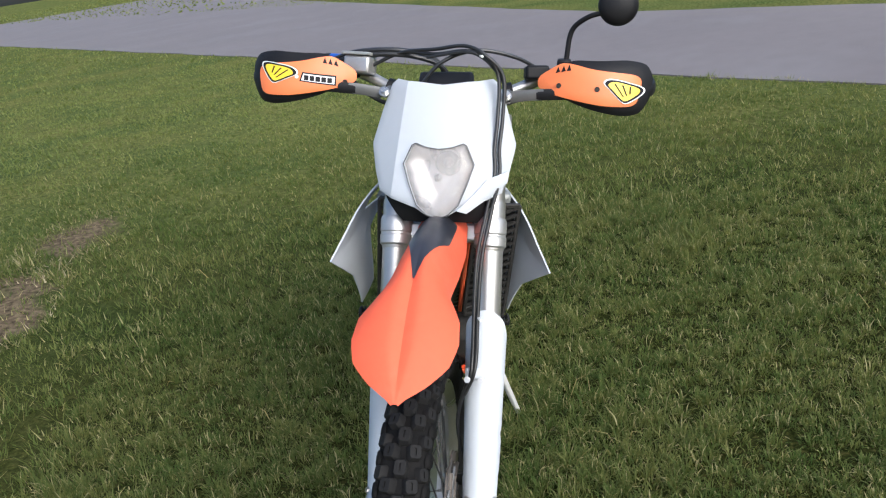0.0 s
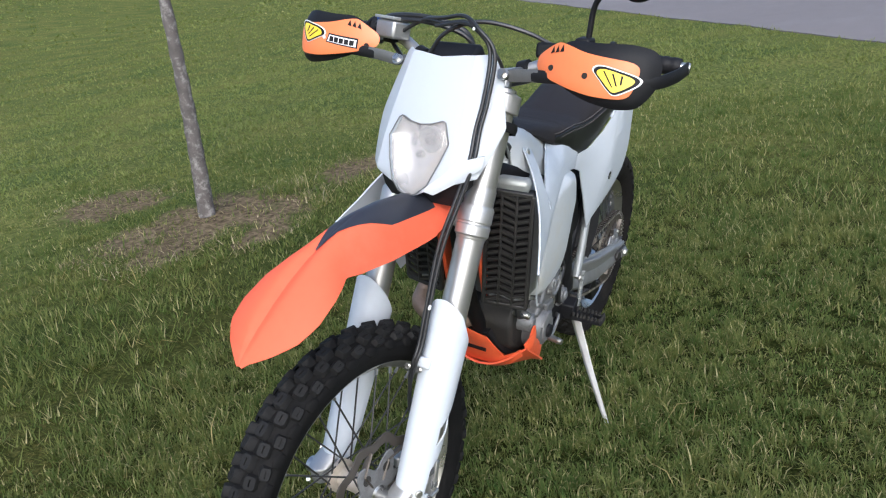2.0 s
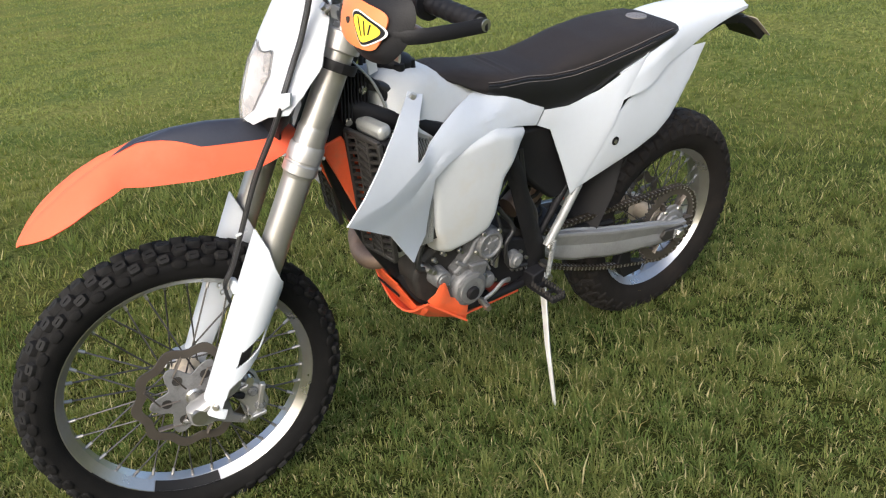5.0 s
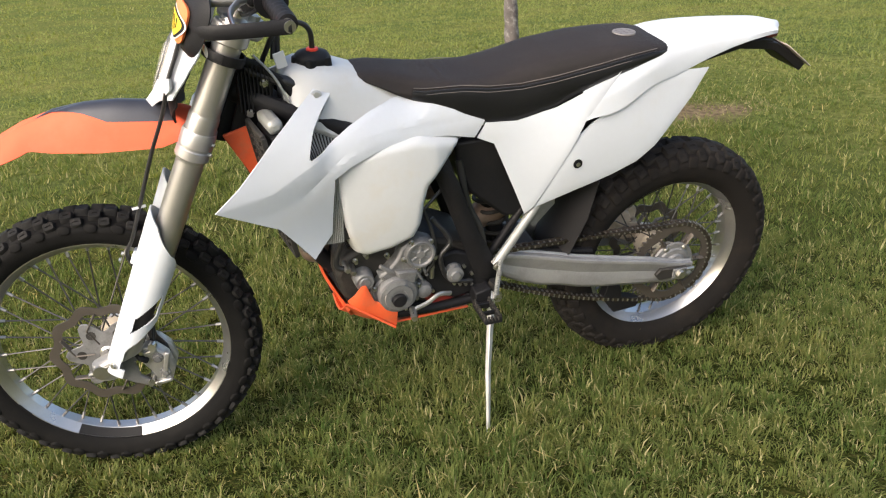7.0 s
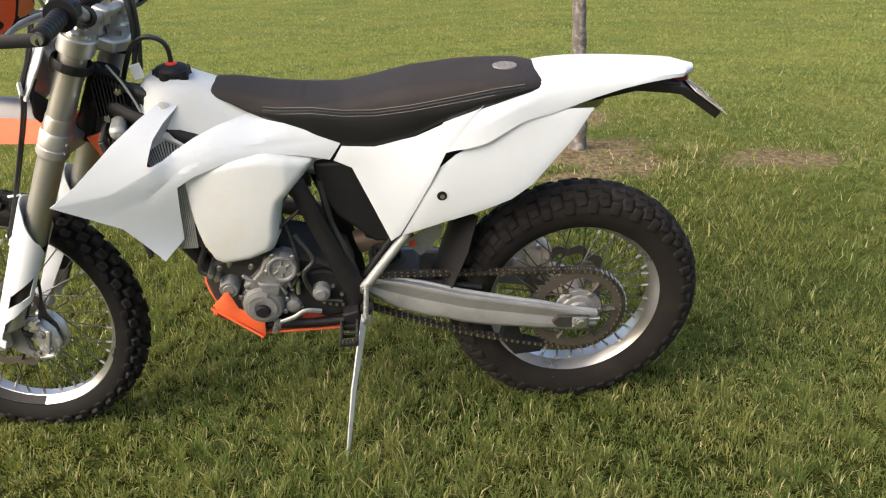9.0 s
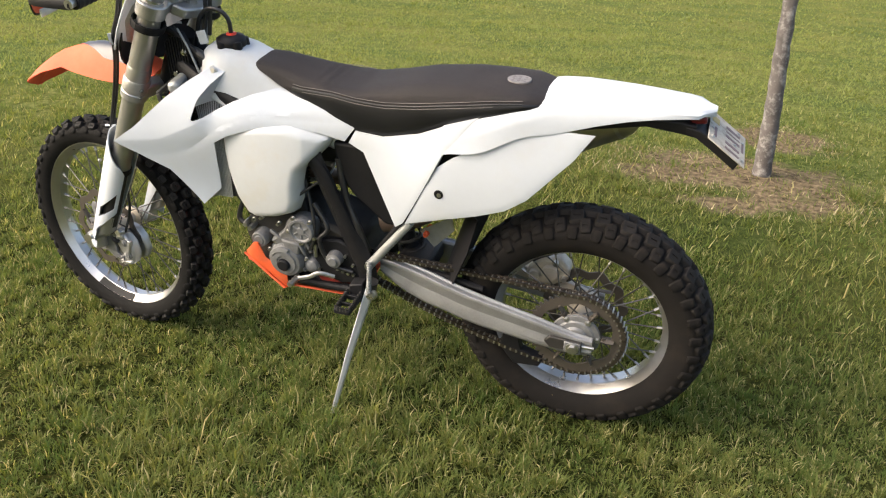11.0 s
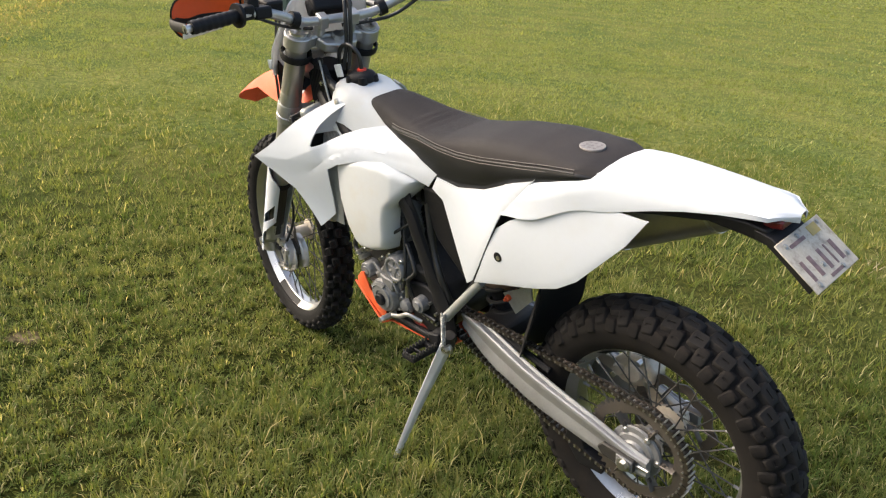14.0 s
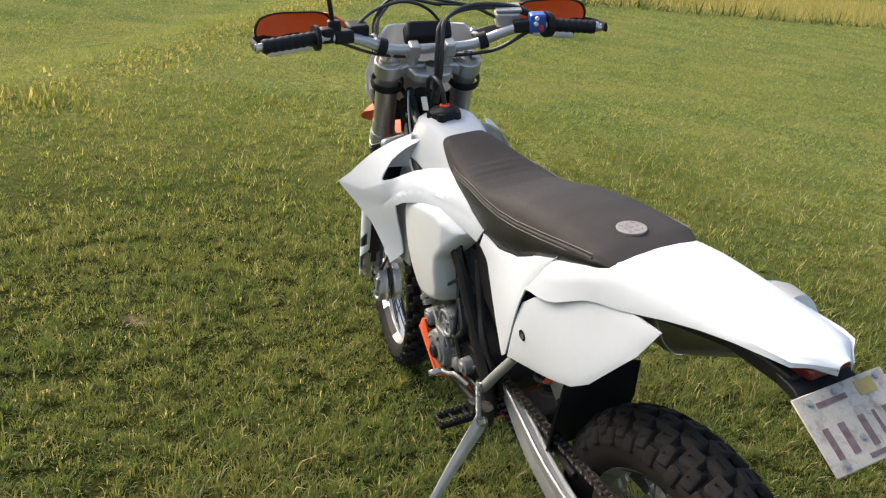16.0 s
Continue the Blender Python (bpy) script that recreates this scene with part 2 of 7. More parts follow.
def grass_material(name, fresh, dull, straw, straw_share, through_light=0.5):
    """Blades: green by patch and by blade, some dry; light passes through."""
    m = bpy.data.materials.new(name)
    m.use_nodes = True
    n, l = m.node_tree.nodes, m.node_tree.links
    b = n["Principled BSDF"]
    b.inputs["Roughness"].default_value = 0.7
    b.inputs["Specular IOR Level"].default_value = 0.1
    geo, tex, no = n.new("ShaderNodeNewGeometry"), n.new("ShaderNodeTexCoord"), n.new("ShaderNodeTexNoise")
    no.inputs["Scale"].default_value, no.inputs["Detail"].default_value = 2.4, 6
    l.new(tex.outputs["Object"], no.inputs["Vector"])
    f = n.new("ShaderNodeMath")
    f.operation = "MULTIPLY_ADD"
    l.new(geo.outputs["Random Per Island"], f.inputs[0])
    f.inputs[1].default_value = 0.55
    sub = n.new("ShaderNodeMapRange")
    sub.inputs["From Min"].default_value, sub.inputs["From Max"].default_value = 0.38, 0.62
    sub.inputs["To Max"].default_value = 0.5
    fine = n.new("ShaderNodeTexNoise")
    fine.inputs["Scale"].default_value, fine.inputs["Detail"].default_value = 19, 3
    l.new(tex.outputs["Object"], fine.inputs["Vector"])
    both = n.new("ShaderNodeMix")
    both.inputs["Factor"].default_value = 0.45
    l.new(no.outputs["Fac"], both.inputs["A"])
    l.new(fine.outputs["Fac"], both.inputs["B"])
    l.new(both.outputs["Result"], sub.inputs["Value"])
    l.new(sub.outputs["Result"], f.inputs[2])
    mix = n.new("ShaderNodeMix")
    mix.data_type = "RGBA"
    mix.inputs["A"].default_value, mix.inputs["B"].default_value = (*fresh, 1), (*dull, 1)
    l.new(f.outputs[0], mix.inputs["Factor"])
    frac = n.new("ShaderNodeMath")
    frac.operation = "FRACT"
    mul = n.new("ShaderNodeMath")
    mul.operation = "MULTIPLY"
    mul.inputs[1].default_value = 37.7
    l.new(geo.outputs["Random Per Island"], mul.inputs[0])
    l.new(mul.outputs[0], frac.inputs[0])
    dry = n.new("ShaderNodeMath")
    dry.operation = "LESS_THAN"
    dry.inputs[1].default_value = straw_share
    l.new(frac.outputs[0], dry.inputs[0])
    mix2 = n.new("ShaderNodeMix")
    mix2.data_type = "RGBA"
    mix2.inputs["B"].default_value = (*straw, 1)
    l.new(dry.outputs[0], mix2.inputs["Factor"])
    l.new(mix.outputs["Result"], mix2.inputs["A"])
    l.new(mix2.outputs["Result"], b.inputs["Base Color"])
    tr = n.new("ShaderNodeBsdfTranslucent")
    warm = n.new("ShaderNodeVectorMath")
    warm.operation = "MULTIPLY"
    warm.inputs[1].default_value = (1.28, 1.16, 0.62)
    l.new(mix2.outputs["Result"], warm.inputs[0])
    l.new(warm.outputs["Vector"], tr.inputs["Color"])
    ms = n.new("ShaderNodeMixShader")
    ms.inputs["Fac"].default_value = through_light
    l.new(b.outputs["BSDF"], ms.inputs[1])
    l.new(tr.outputs["BSDF"], ms.inputs[2])
    l.new(ms.outputs["Shader"], n["Material Output"].inputs["Surface"])
    return m


# near blades darker, far ones paler: lawn brightness is put into their colour
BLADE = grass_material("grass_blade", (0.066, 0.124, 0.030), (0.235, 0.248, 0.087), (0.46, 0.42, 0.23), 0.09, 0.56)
FAR_BLADE = grass_material("pale_far_blade", (0.150, 0.205, 0.060), (0.270, 0.285, 0.105), (0.38, 0.36, 0.18), 0.012)
MEADOW = grass_material("meadow_blade", (0.17, 0.19, 0.06), (0.31, 0.28, 0.11), (0.42, 0.35, 0.16), 0.3)
LITTER = grass_material("dry_litter", (0.20, 0.17, 0.085), (0.36, 0.30, 0.18), (0.44, 0.38, 0.25), 0.3, 0.3)
WEED = grass_material("weed_leaf", (0.045, 0.085, 0.022), (0.090, 0.130, 0.040), (0.20, 0.18, 0.08), 0.05, 0.3)


def soil_material():
    """Lawn floor: thatch and soil, darkened near the motorcycle, with bare patches round the tree by their own ragged
    shape.
    """
    m = bpy.data.materials.new("lawn_floor")
    m.use_nodes = True
    n, l = m.node_tree.nodes, m.node_tree.links
    b = n["Principled BSDF"]
    b.inputs["Roughness"].default_value = 0.95
    b.inputs["Specular IOR Level"].default_value = 0.0
    tex = n.new("ShaderNodeTexCoord")

    def noise_of(scale, detail=6):
        k = n.new("ShaderNodeTexNoise")
        k.inputs["Scale"].default_value, k.inputs["Detail"].default_value = scale, detail
        l.new(tex.outputs["Object"], k.inputs["Vector"])
        return k.outputs["Fac"]

    def ramp(sock, stops):
        r = n.new("ShaderNodeValToRGB")
        els = r.color_ramp.elements
        while len(els) < len(stops):
            els.new(0.5)
        for e, (p, c) in zip(els, stops):
            e.position, e.color = p, (*c, 1)
        l.new(sock, r.inputs["Fac"])
        return r.outputs["Color"]

    # near soil: the shade between blades is put into its dark colour
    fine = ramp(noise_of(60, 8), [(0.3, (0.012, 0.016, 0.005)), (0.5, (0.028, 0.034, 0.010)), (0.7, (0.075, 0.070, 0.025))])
    far_turf = ramp(noise_of(26, 8), [(0.3, (0.055, 0.070, 0.022)), (0.5, (0.118, 0.134, 0.046)), (0.72, (0.205, 0.205, 0.085))])
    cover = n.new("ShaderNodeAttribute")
    cover.attribute_name = "far_turf"
    soil_to_turf = n.new("ShaderNodeMix")
    soil_to_turf.data_type = "RGBA"
    l.new(cover.outputs["Fac"], soil_to_turf.inputs["Factor"])
    l.new(fine, soil_to_turf.inputs["A"])
    l.new(far_turf, soil_to_turf.inputs["B"])
    patch = ramp(noise_of(0.9, 5), [(0.35, (0.72, 0.84, 0.72)), (0.65, (1.22, 1.12, 0.98))])
    mul = n.new("ShaderNodeMix")
    mul.data_type, mul.blend_type = "RGBA", "MULTIPLY"
    mul.inputs["Factor"].default_value = 1.0
    l.new(soil_to_turf.outputs["Result"], mul.inputs["A"])
    l.new(patch, mul.inputs["B"])
    dirt = ramp(noise_of(35, 8), [(0.3, (0.055, 0.042, 0.026)), (0.7, (0.235, 0.180, 0.112))])
    att = n.new("ShaderNodeAttribute")
    att.attribute_name = "bare"
    rag = n.new("ShaderNodeMath")
    rag.operation = "MULTIPLY_ADD"
    l.new(noise_of(6, 8), rag.inputs[0])
    rag.inputs[1].default_value = 1.2
    l.new(att.outputs["Fac"], rag.inputs[2])
    mr = n.new("ShaderNodeMapRange")
    mr.inputs["From Min"].default_value, mr.inputs["From Max"].default_value = 0.95, 1.25
    l.new(rag.outputs[0], mr.inputs["Value"])
    mix = n.new("ShaderNodeMix")
    mix.data_type = "RGBA"
    l.new(mr.outputs["Result"], mix.inputs["Factor"])
    l.new(mul.outputs["Result"], mix.inputs["A"])
    l.new(dirt, mix.inputs["B"])
    l.new(mix.outputs["Result"], b.inputs["Base Color"])
    bp = n.new("ShaderNodeBump")
    bp.inputs["Strength"].default_value, bp.inputs["Distance"].default_value = 0.9, 0.02
    l.new(noise_of(70, 6), bp.inputs["Height"])
    l.new(bp.outputs["Normal"], b.inputs["Normal"])
    return m


SOIL = soil_material()

# ---- ground ----
TREE = (-0.578, -2.331)


EDGE_A, EDGE_B = 0.753, 5.38          # near edge of the driveway: y = EDGE_A * x + EDGE_B


def road_gap(x, y):
    """How far past the driveway's near edge a place lies, in metres."""
    return (y - EDGE_A * x - EDGE_B) / math.hypot(1, EDGE_A)


def smooth(a, b, v):
    t = np.clip((v - a) / (b - a), 0, 1)
    return t * t * (3 - 2 * t)


def waves(x, y, k, seed):
    """A cheap even noise in -1 .. 1."""
    r = np.random.RandomState(seed)
    s = 0
    for i in range(7):
        a, f, p = r.uniform(0, 6.28), k * r.uniform(0.5, 1.8), r.uniform(0, 6.28)
        s = s + np.sin(f * (x * np.cos(a) + y * np.sin(a)) + p)
    return s / 4.0


def height(x, y):
    """The lawn: flat under the motorcycle, a low rise towards the tree, and a swale past the ridge on its left."""
    x, y = np.asarray(x, float), np.asarray(y, float)
    rise = 0.165 * smooth(0.25, 2.35, -y) * np.exp(-(((x + 0.5) / 5) ** 2 + ((y + 3.0) / 4.5) ** 2) * 0.5 * (y < -2.35) - 0.5 * ((x + 0.5) / 5) ** 2 * (y >= -2.35))
    s = (x - 5.65) * 0.49 + (y - 0.9) * 0.87
    far = smooth(2.0, 6.0, x)
    swale = far * (-0.55 * smooth(0.0, 2.2, s) + 1.3 * smooth(3.5, 24, s))
    lump = 0.012 * waves(x, y, 1.5, 3) * smooth(1.0, 3.0, np.hypot(x - 0.7, y)) * smooth(0.2, 1.5, -road_gap(x, y))
    hill = 3.4 * smooth(14, 70, -y) * smooth(10, 0, x) * smooth(6, 30, -road_gap(x, y))
    return (rise + hill) * smooth(0.0, 3.0, -road_gap(x, y)) + swale + lump


def bare(x, y):
    """How bare the soil is, 0 .. 1."""
    b = 0
    for cx, cy, rx, ry, a in ((-0.58, -2.3, 0.52, 0.40, 0.95), (-0.25, -2.45, 0.42, 0.28, 0.85), (-0.68, -3.2, 0.36, 0.34, 1.15), (-0.12, -2.12, 0.34, 0.17, 1.0), (-0.42, -1.80, 0.30, 0.12, 0.95), (-0.75, -1.95, 0.34, 0.18, 0.8), (-1.55, -2.0, 0.42, 0.24, 0.8), (1.82, 0.80, 0.12, 0.07, 0.75)):
        d = np.hypot((x - cx) / rx, (y - cy) / ry)
        b = np.maximum(b, a * np.clip(1.35 - d, 0, 1))
    return b


def mesh_of(name, co, tri, mat, smooth_shade=False):
    """A mesh from arrays of places and triangles."""
    me = bpy.data.meshes.new(name)
    me.vertices.add(len(co))
    me.vertices.foreach_set("co", np.ascontiguousarray(co, np.float32).ravel())
    me.loops.add(tri.size)
    me.loops.foreach_set("vertex_index", np.ascontiguousarray(tri, np.int32).ravel())
    me.polygons.add(len(tri))
    me.polygons.foreach_set("loop_start", np.arange(len(tri), dtype=np.int32) * 3)
    me.polygons.foreach_set("use_smooth", np.full(len(tri), smooth_shade))
    me.update(calc_edges=True)
    me.materials.append(mat)
    return me


def spaced(lo, hi, fine_lo, fine_hi, step):
    fine = np.arange(fine_lo, fine_hi + 1e-6, step)
    up, d = [], step
    v = fine_hi
    while v < hi:
        d *= 1.25
        v += d
        up.append(v)
    down, d = [], step
    v = fine_lo
    while v > lo:
        d *= 1.25
        v -= d
        down.append(v)
    return np.array(down[::-1] + list(fine) + up)


gx, gy = spaced(-600, 600, -5, 7, 0.11), spaced(-600, 600, -6, 4, 0.11)
GX, GY = np.meshgrid(gx, gy, indexing="ij")
gco = np.stack([GX, GY, height(GX, GY)], -1).reshape(-1, 3)
idx = np.arange(len(gco)).reshape(GX.shape)
q = np.stack([idx[:-1, :-1], idx[1:, :-1], idx[1:, 1:], idx[:-1, 1:]], -1).reshape(-1, 4)
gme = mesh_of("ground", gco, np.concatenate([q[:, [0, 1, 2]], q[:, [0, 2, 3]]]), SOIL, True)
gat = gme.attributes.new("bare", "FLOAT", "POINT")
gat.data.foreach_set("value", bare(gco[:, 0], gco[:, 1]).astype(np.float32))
# dark soil within 1.2 m of the motorcycle, full turf colour past 4.8 m
gtu = gme.attributes.new("far_turf", "FLOAT", "POINT")
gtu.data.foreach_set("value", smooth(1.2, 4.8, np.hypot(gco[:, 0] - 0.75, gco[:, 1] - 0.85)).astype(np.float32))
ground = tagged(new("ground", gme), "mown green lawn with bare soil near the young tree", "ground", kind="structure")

def blades(name, n, area, length, width, seed, mat, far=False, keep=None, clump=0.0, flat=0.0, tuft=None):
    """Blades of grass over an area (x0, x1, y0, y1) as one mesh. tuft: (tufts a square metre, their spread)."""
    r = np.random.RandomState(seed)
    x, y = r.uniform(area[0], area[1], n), r.uniform(area[2], area[3], n)
    ox = oy = np.zeros(n)
    if tuft:
        m = int(tuft[0] * (area[1] - area[0]) * (area[3] - area[2]))
        pick = (m * r.uniform(0, 1, n) ** 1.15).astype(int)
        ox, oy = r.normal(0, tuft[1], n), r.normal(0, tuft[1], n)
        tall_of = np.clip(r.normal(1.0, 0.22, m), 0.55, 1.6)[pick]
        x, y = r.uniform(area[0], area[1], m)[pick] + ox, r.uniform(area[2], area[3], m)[pick] + oy
    else:
        tall_of = np.ones(n)
    k = np.ones(n, bool) if keep is None else keep(x, y, r)
    k &= ~((road_gap(x, y) > 0.02 + 0.05 * waves(x, y, 9, 5)) & (road_gap(x, y) < 7))
    k &= r.uniform(0, 1, n) > 0.84 * smooth(0.18, 0.76, bare(x, y) + 0.28 * waves(x, y, 9, 8) + 0.22 * waves(x, y, 26, 9)) * (bare(x, y) > 0.02)
    x, y, ox, oy, tall_of = x[k], y[k], ox[k], oy[k], tall_of[k]
    n = len(x)
    tall = 1 + 0.28 * waves(x, y, 2.6, 11) + 0.22 * waves(x, y, 11, 12) + 0.2 * waves(x, y, 30, 14)
    L = length * np.clip(tall, 0.5, 1.9) * tall_of * r.uniform(0.5, 1.25, n)
    L *= 1 + 0.55 * smooth(0.75, 1.15, waves(x, y, 7, 41))
    if clump:
        L *= 1 + clump * (r.uniform(0, 1, n) < 0.02)
    z = height(x, y)
    a = 2.0 * waves(x, y, 17, 31) + r.uniform(-2.6, 2.6, n)
    lean = flat + np.abs(r.normal(0.65, 0.5, n)) + 0.25 * waves(x, y, 9, 13)
    if tuft:
        a = np.arctan2(oy, ox) + r.normal(0, 0.75, n)
        lean = flat + 0.12 + 0.34 * np.hypot(ox, oy) / tuft[1] + np.abs(r.normal(0, 0.28, n))
    dx, dy = np.cos(a), np.sin(a)
    s = np.hypot(dx, dy) + 1e-6
    dx, dy = dx / s, dy / s
    wd = width / 2 * np.clip(np.exp(r.normal(0, 0.35, n)), 0.5, 2.0)
    wx, wy = -dy * wd, dx * wd
    out_mid, up_mid = L * 0.5 * np.sin(lean * 0.5), L * 0.55 * np.cos(lean * 0.5)
    out_tip, up_tip = L * (0.5 * np.sin(lean * 0.5) + 0.55 * np.sin(lean * 1.25)), L * (0.55 * np.cos(lean * 0.5) + 0.45 * np.cos(lean * 1.25))
    p = np.stack([x, y, z - 0.004], -1)
    w = np.stack([wx, wy, 0 * x], -1)
    mid = p + np.stack([dx * out_mid, dy * out_mid, up_mid], -1)
    tip = p + np.stack([dx * out_tip, dy * out_tip, up_tip], -1)
    base = np.arange(n)[:, None]
    if far:
        co = np.stack([p - w, p + w, tip], 1).reshape(-1, 3)
        tri = base * 3 + np.array([[0, 1, 2]])
    else:
        co = np.stack([p - w * 0.8, p + w * 0.8, mid - w, mid + w, tip], 1).reshape(-1, 3)
        tri = (base[:, :, None] * 5 + np.array([[0, 1, 3], [0, 3, 2], [2, 3, 4]])[None]).reshape(-1, 3)
    return tagged(new(name, mesh_of(name, co, tri, mat)), "short green lawn grass with scattered dry blades", "grass", kind="stuff")


CX, CY = 0.75, 0.85


def ring(r0, r1):
    def keep(x, y, r):
        d = np.hypot(x - CX, y - CY) * (1 + r.normal(0, 0.1, len(x)))
        return (d >= r0) & (d < r1)
    return keep


def meadow_edge(y):
    """Where the uncut meadow begins."""
    return 18.4 + 0.27 * np.maximum(0.0, -12.0 - y) + 0.35 * waves(y, y * 0.3, 1.7, 61)


def crest(x, y):
    """Across the ridge past the swale, in metres from its top."""
    return (x - 5.65) * 0.49 + (y - 0.9) * 0.87


blades("grass", 600000, (-1.35, 2.85, -1.25, 2.95), 0.034, 0.0023, 21, BLADE, keep=ring(0, 2.1), clump=0.6, tuft=(1500, 0.0095))
blades("grass", 760000, (-4.3, 5.8, -4.2, 5.9), 0.042, 0.0046, 22, BLADE, True, keep=ring(2.1, 4.8), clump=0.5, flat=0.1, tuft=(520, 0.018))
# from here out the paler blades carry the distant lawn's brightness
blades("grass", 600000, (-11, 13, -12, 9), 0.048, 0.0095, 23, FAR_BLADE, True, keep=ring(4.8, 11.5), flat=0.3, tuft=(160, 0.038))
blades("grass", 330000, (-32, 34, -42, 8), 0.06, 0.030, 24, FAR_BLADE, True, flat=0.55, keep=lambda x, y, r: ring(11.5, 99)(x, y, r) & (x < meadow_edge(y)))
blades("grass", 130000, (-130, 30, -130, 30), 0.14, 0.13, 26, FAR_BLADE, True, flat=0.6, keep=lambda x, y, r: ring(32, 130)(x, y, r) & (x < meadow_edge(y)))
blades("grass", 900, (-2.2, 4.0, -2.6, 3.2), 0.11, 0.0028, 27, MEADOW, flat=0.75)
blades("grass", 110000, (3.6, 17, -8, 4.5), 0.042, 0.022, 28, MEADOW, True, keep=lambda x, y, r: np.abs(crest(x, y) + 0.1) < np.abs(r.normal(0, 0.26, len(x))))
blades("grass", 26000, (-2.3, 0.6, -3.8, -1.5), 0.045, 0.006, 30, LITTER, True, flat=0.8, keep=lambda x, y, r: (bare(x, y) > 0.12) & (waves(x, y, 5, 71) > -0.3))
meadow = blades("meadow", 80000, (18, 48, -85, -8), 0.75, 0.035, 25, MEADOW, True, keep=lambda x, y, r: x > meadow_edge(y))
weeds = blades("weeds", 9000, (17.5, 32, -60, -8), 0.45, 0.07, 29, WEED, True, flat=0.3, keep=lambda x, y, r: np.abs(x - meadow_edge(y)) < 0.5)
tagged(weeds, "dark broad-leaved weeds along the edge of the meadow", "weeds")
tagged(meadow, "tall yellow-green uncut meadow grass beyond the lawn", "meadow")

road_co, road_tri = [], []
xs = np.linspace(-60, 8, 120)
for i, x in enumerate(xs):
    y0 = EDGE_A * x + EDGE_B + 0.03 * math.sin(x * 2.1) + 0.02 * math.sin(x * 5.3)
    wide = 3.7 + 0.33 * max(0.0, -7.5 - x)
    nx, ny = -EDGE_A / 1.252, 1 / 1.252
    road_co += [(x, y0, -0.06), (x, y0, 0.012), (x + nx * wide, y0 + ny * wide, 0.012), (x + nx * wide, y0 + ny * wide, -0.06)]
    if i:
        a, b = 4 * (i - 1), 4 * i
        for k in range(3):
            road_tri += [(a + k, b + k, b + k + 1), (a + k, b + k + 1, a + k + 1)]
tagged(new("road", mesh_of("road", np.array(road_co), np.array(road_tri), ASPHALT)), "worn grey asphalt driveway beside the lawn", "driveway", kind="structure")

# ---- building tools ----
def part(name, bm, mat, parent, label="", m=None, sharp=38, bevel=0.0):
    """Links a bmesh as one mesh object under a thing or a part. m: its pose in the parent."""
    bmesh.ops.recalc_face_normals(bm, faces=bm.faces)
    me = bpy.data.meshes.new(name)
    bm.to_mesh(me)
    bm.free()
    return piece(name, me, mat, parent, label, m, sharp, bevel)


def piece(name, me, mat, parent, label="", m=None, sharp=38, bevel=0.0):
    if mat is not None and not me.materials:
        me.materials.append(mat)
        for p in me.polygons:
            p.use_smooth = True
        me.set_sharp_from_angle(angle=radians(sharp))
    ob = new(name, me)
    ob.parent = parent
    if m is not None:
        ob.matrix_local = m
    if label:
        ob["label"] = label
    if bevel:
        b = ob.modifiers.new("bevel", "BEVEL")
        b.width, b.segments, b.limit_method, b.angle_limit = bevel, 2, "ANGLE", radians(35)
    return ob


def loft(rings, closed=True, caps=True, bm=None):
    """A skin over rings of points, all of one length."""
    bm = bm or bmesh.new()
    vs = [[bm.verts.new(p) for p in r] for r in rings]
    k = len(rings[0])
    for a, b in zip(vs, vs[1:]):
        for i in range(k if closed else k - 1):
            j = (i + 1) % k
            bm.faces.new((a[i], a[j], b[j], b[i]))
    if caps and closed:
        bm.faces.new(vs[0][::-1])
        bm.faces.new(vs[-1])
    return bm


def curve_through(pts, steps=8):
    """A smooth path through points (Catmull-Rom)."""
    p = [np.array(v, float) for v in pts]
    if len(p) < 3:
        return p
    p = [2 * p[0] - p[1]] + p + [2 * p[-1] - p[-2]]
    out = []
    for i in range(1, len(p) - 2):
        for s in range(steps):
            t = s / steps
            a, b, c, d = p[i - 1], p[i], p[i + 1], p[i + 2]
            out.append(0.5 * (2 * b + (c - a) * t + (2 * a - 5 * b + 4 * c - d) * t * t + (3 * b - a - 3 * c + d) * t ** 3))
    return out + [p[-2]]


def tube(path, r, n=10, caps=True, bm=None, flat=1.0, up=(0, 0, 1)):
    """A round or flattened bar along a path. r: one radius, or one for each point."""
    path = [Vector(p) for p in path]
    rs = r if hasattr(r, "__len__") else [r] * len(path)
    rings, side = [], None
    for i, p in enumerate(path):
        t = (path[min(i + 1, len(path) - 1)] - path[max(i - 1, 0)]).normalized()
        if side is None:
            side = t.cross(Vector(up))
            if side.length < 1e-3:
                side = t.cross(Vector((1, 0, 0)))
        side = (side - t * side.dot(t)).normalized()
        o = t.cross(side)
        rings.append([p + (side * math.cos(a) * flat + o * math.sin(a)) * rs[i] for a in (2 * math.pi * k / n for k in range(n))])
    return loft(rings, True, caps, bm)


def lathe(profile, n=48, axis="y", at=(0, 0, 0), closed=False, bm=None):
    """A body of revolution. profile: (radius, place along the axis)."""
    rings = []
    at = Vector(at)
    for k in range(n):
        a = 2 * math.pi * k / n
        c, s = math.cos(a), math.sin(a)
        rings.append([at + Vector({"y": (r * c, h, r * s), "x": (h, r * c, r * s), "z": (r * c, r * s, h)}[axis]) for r, h in profile])
    return ring_loft(rings, closed, bm)


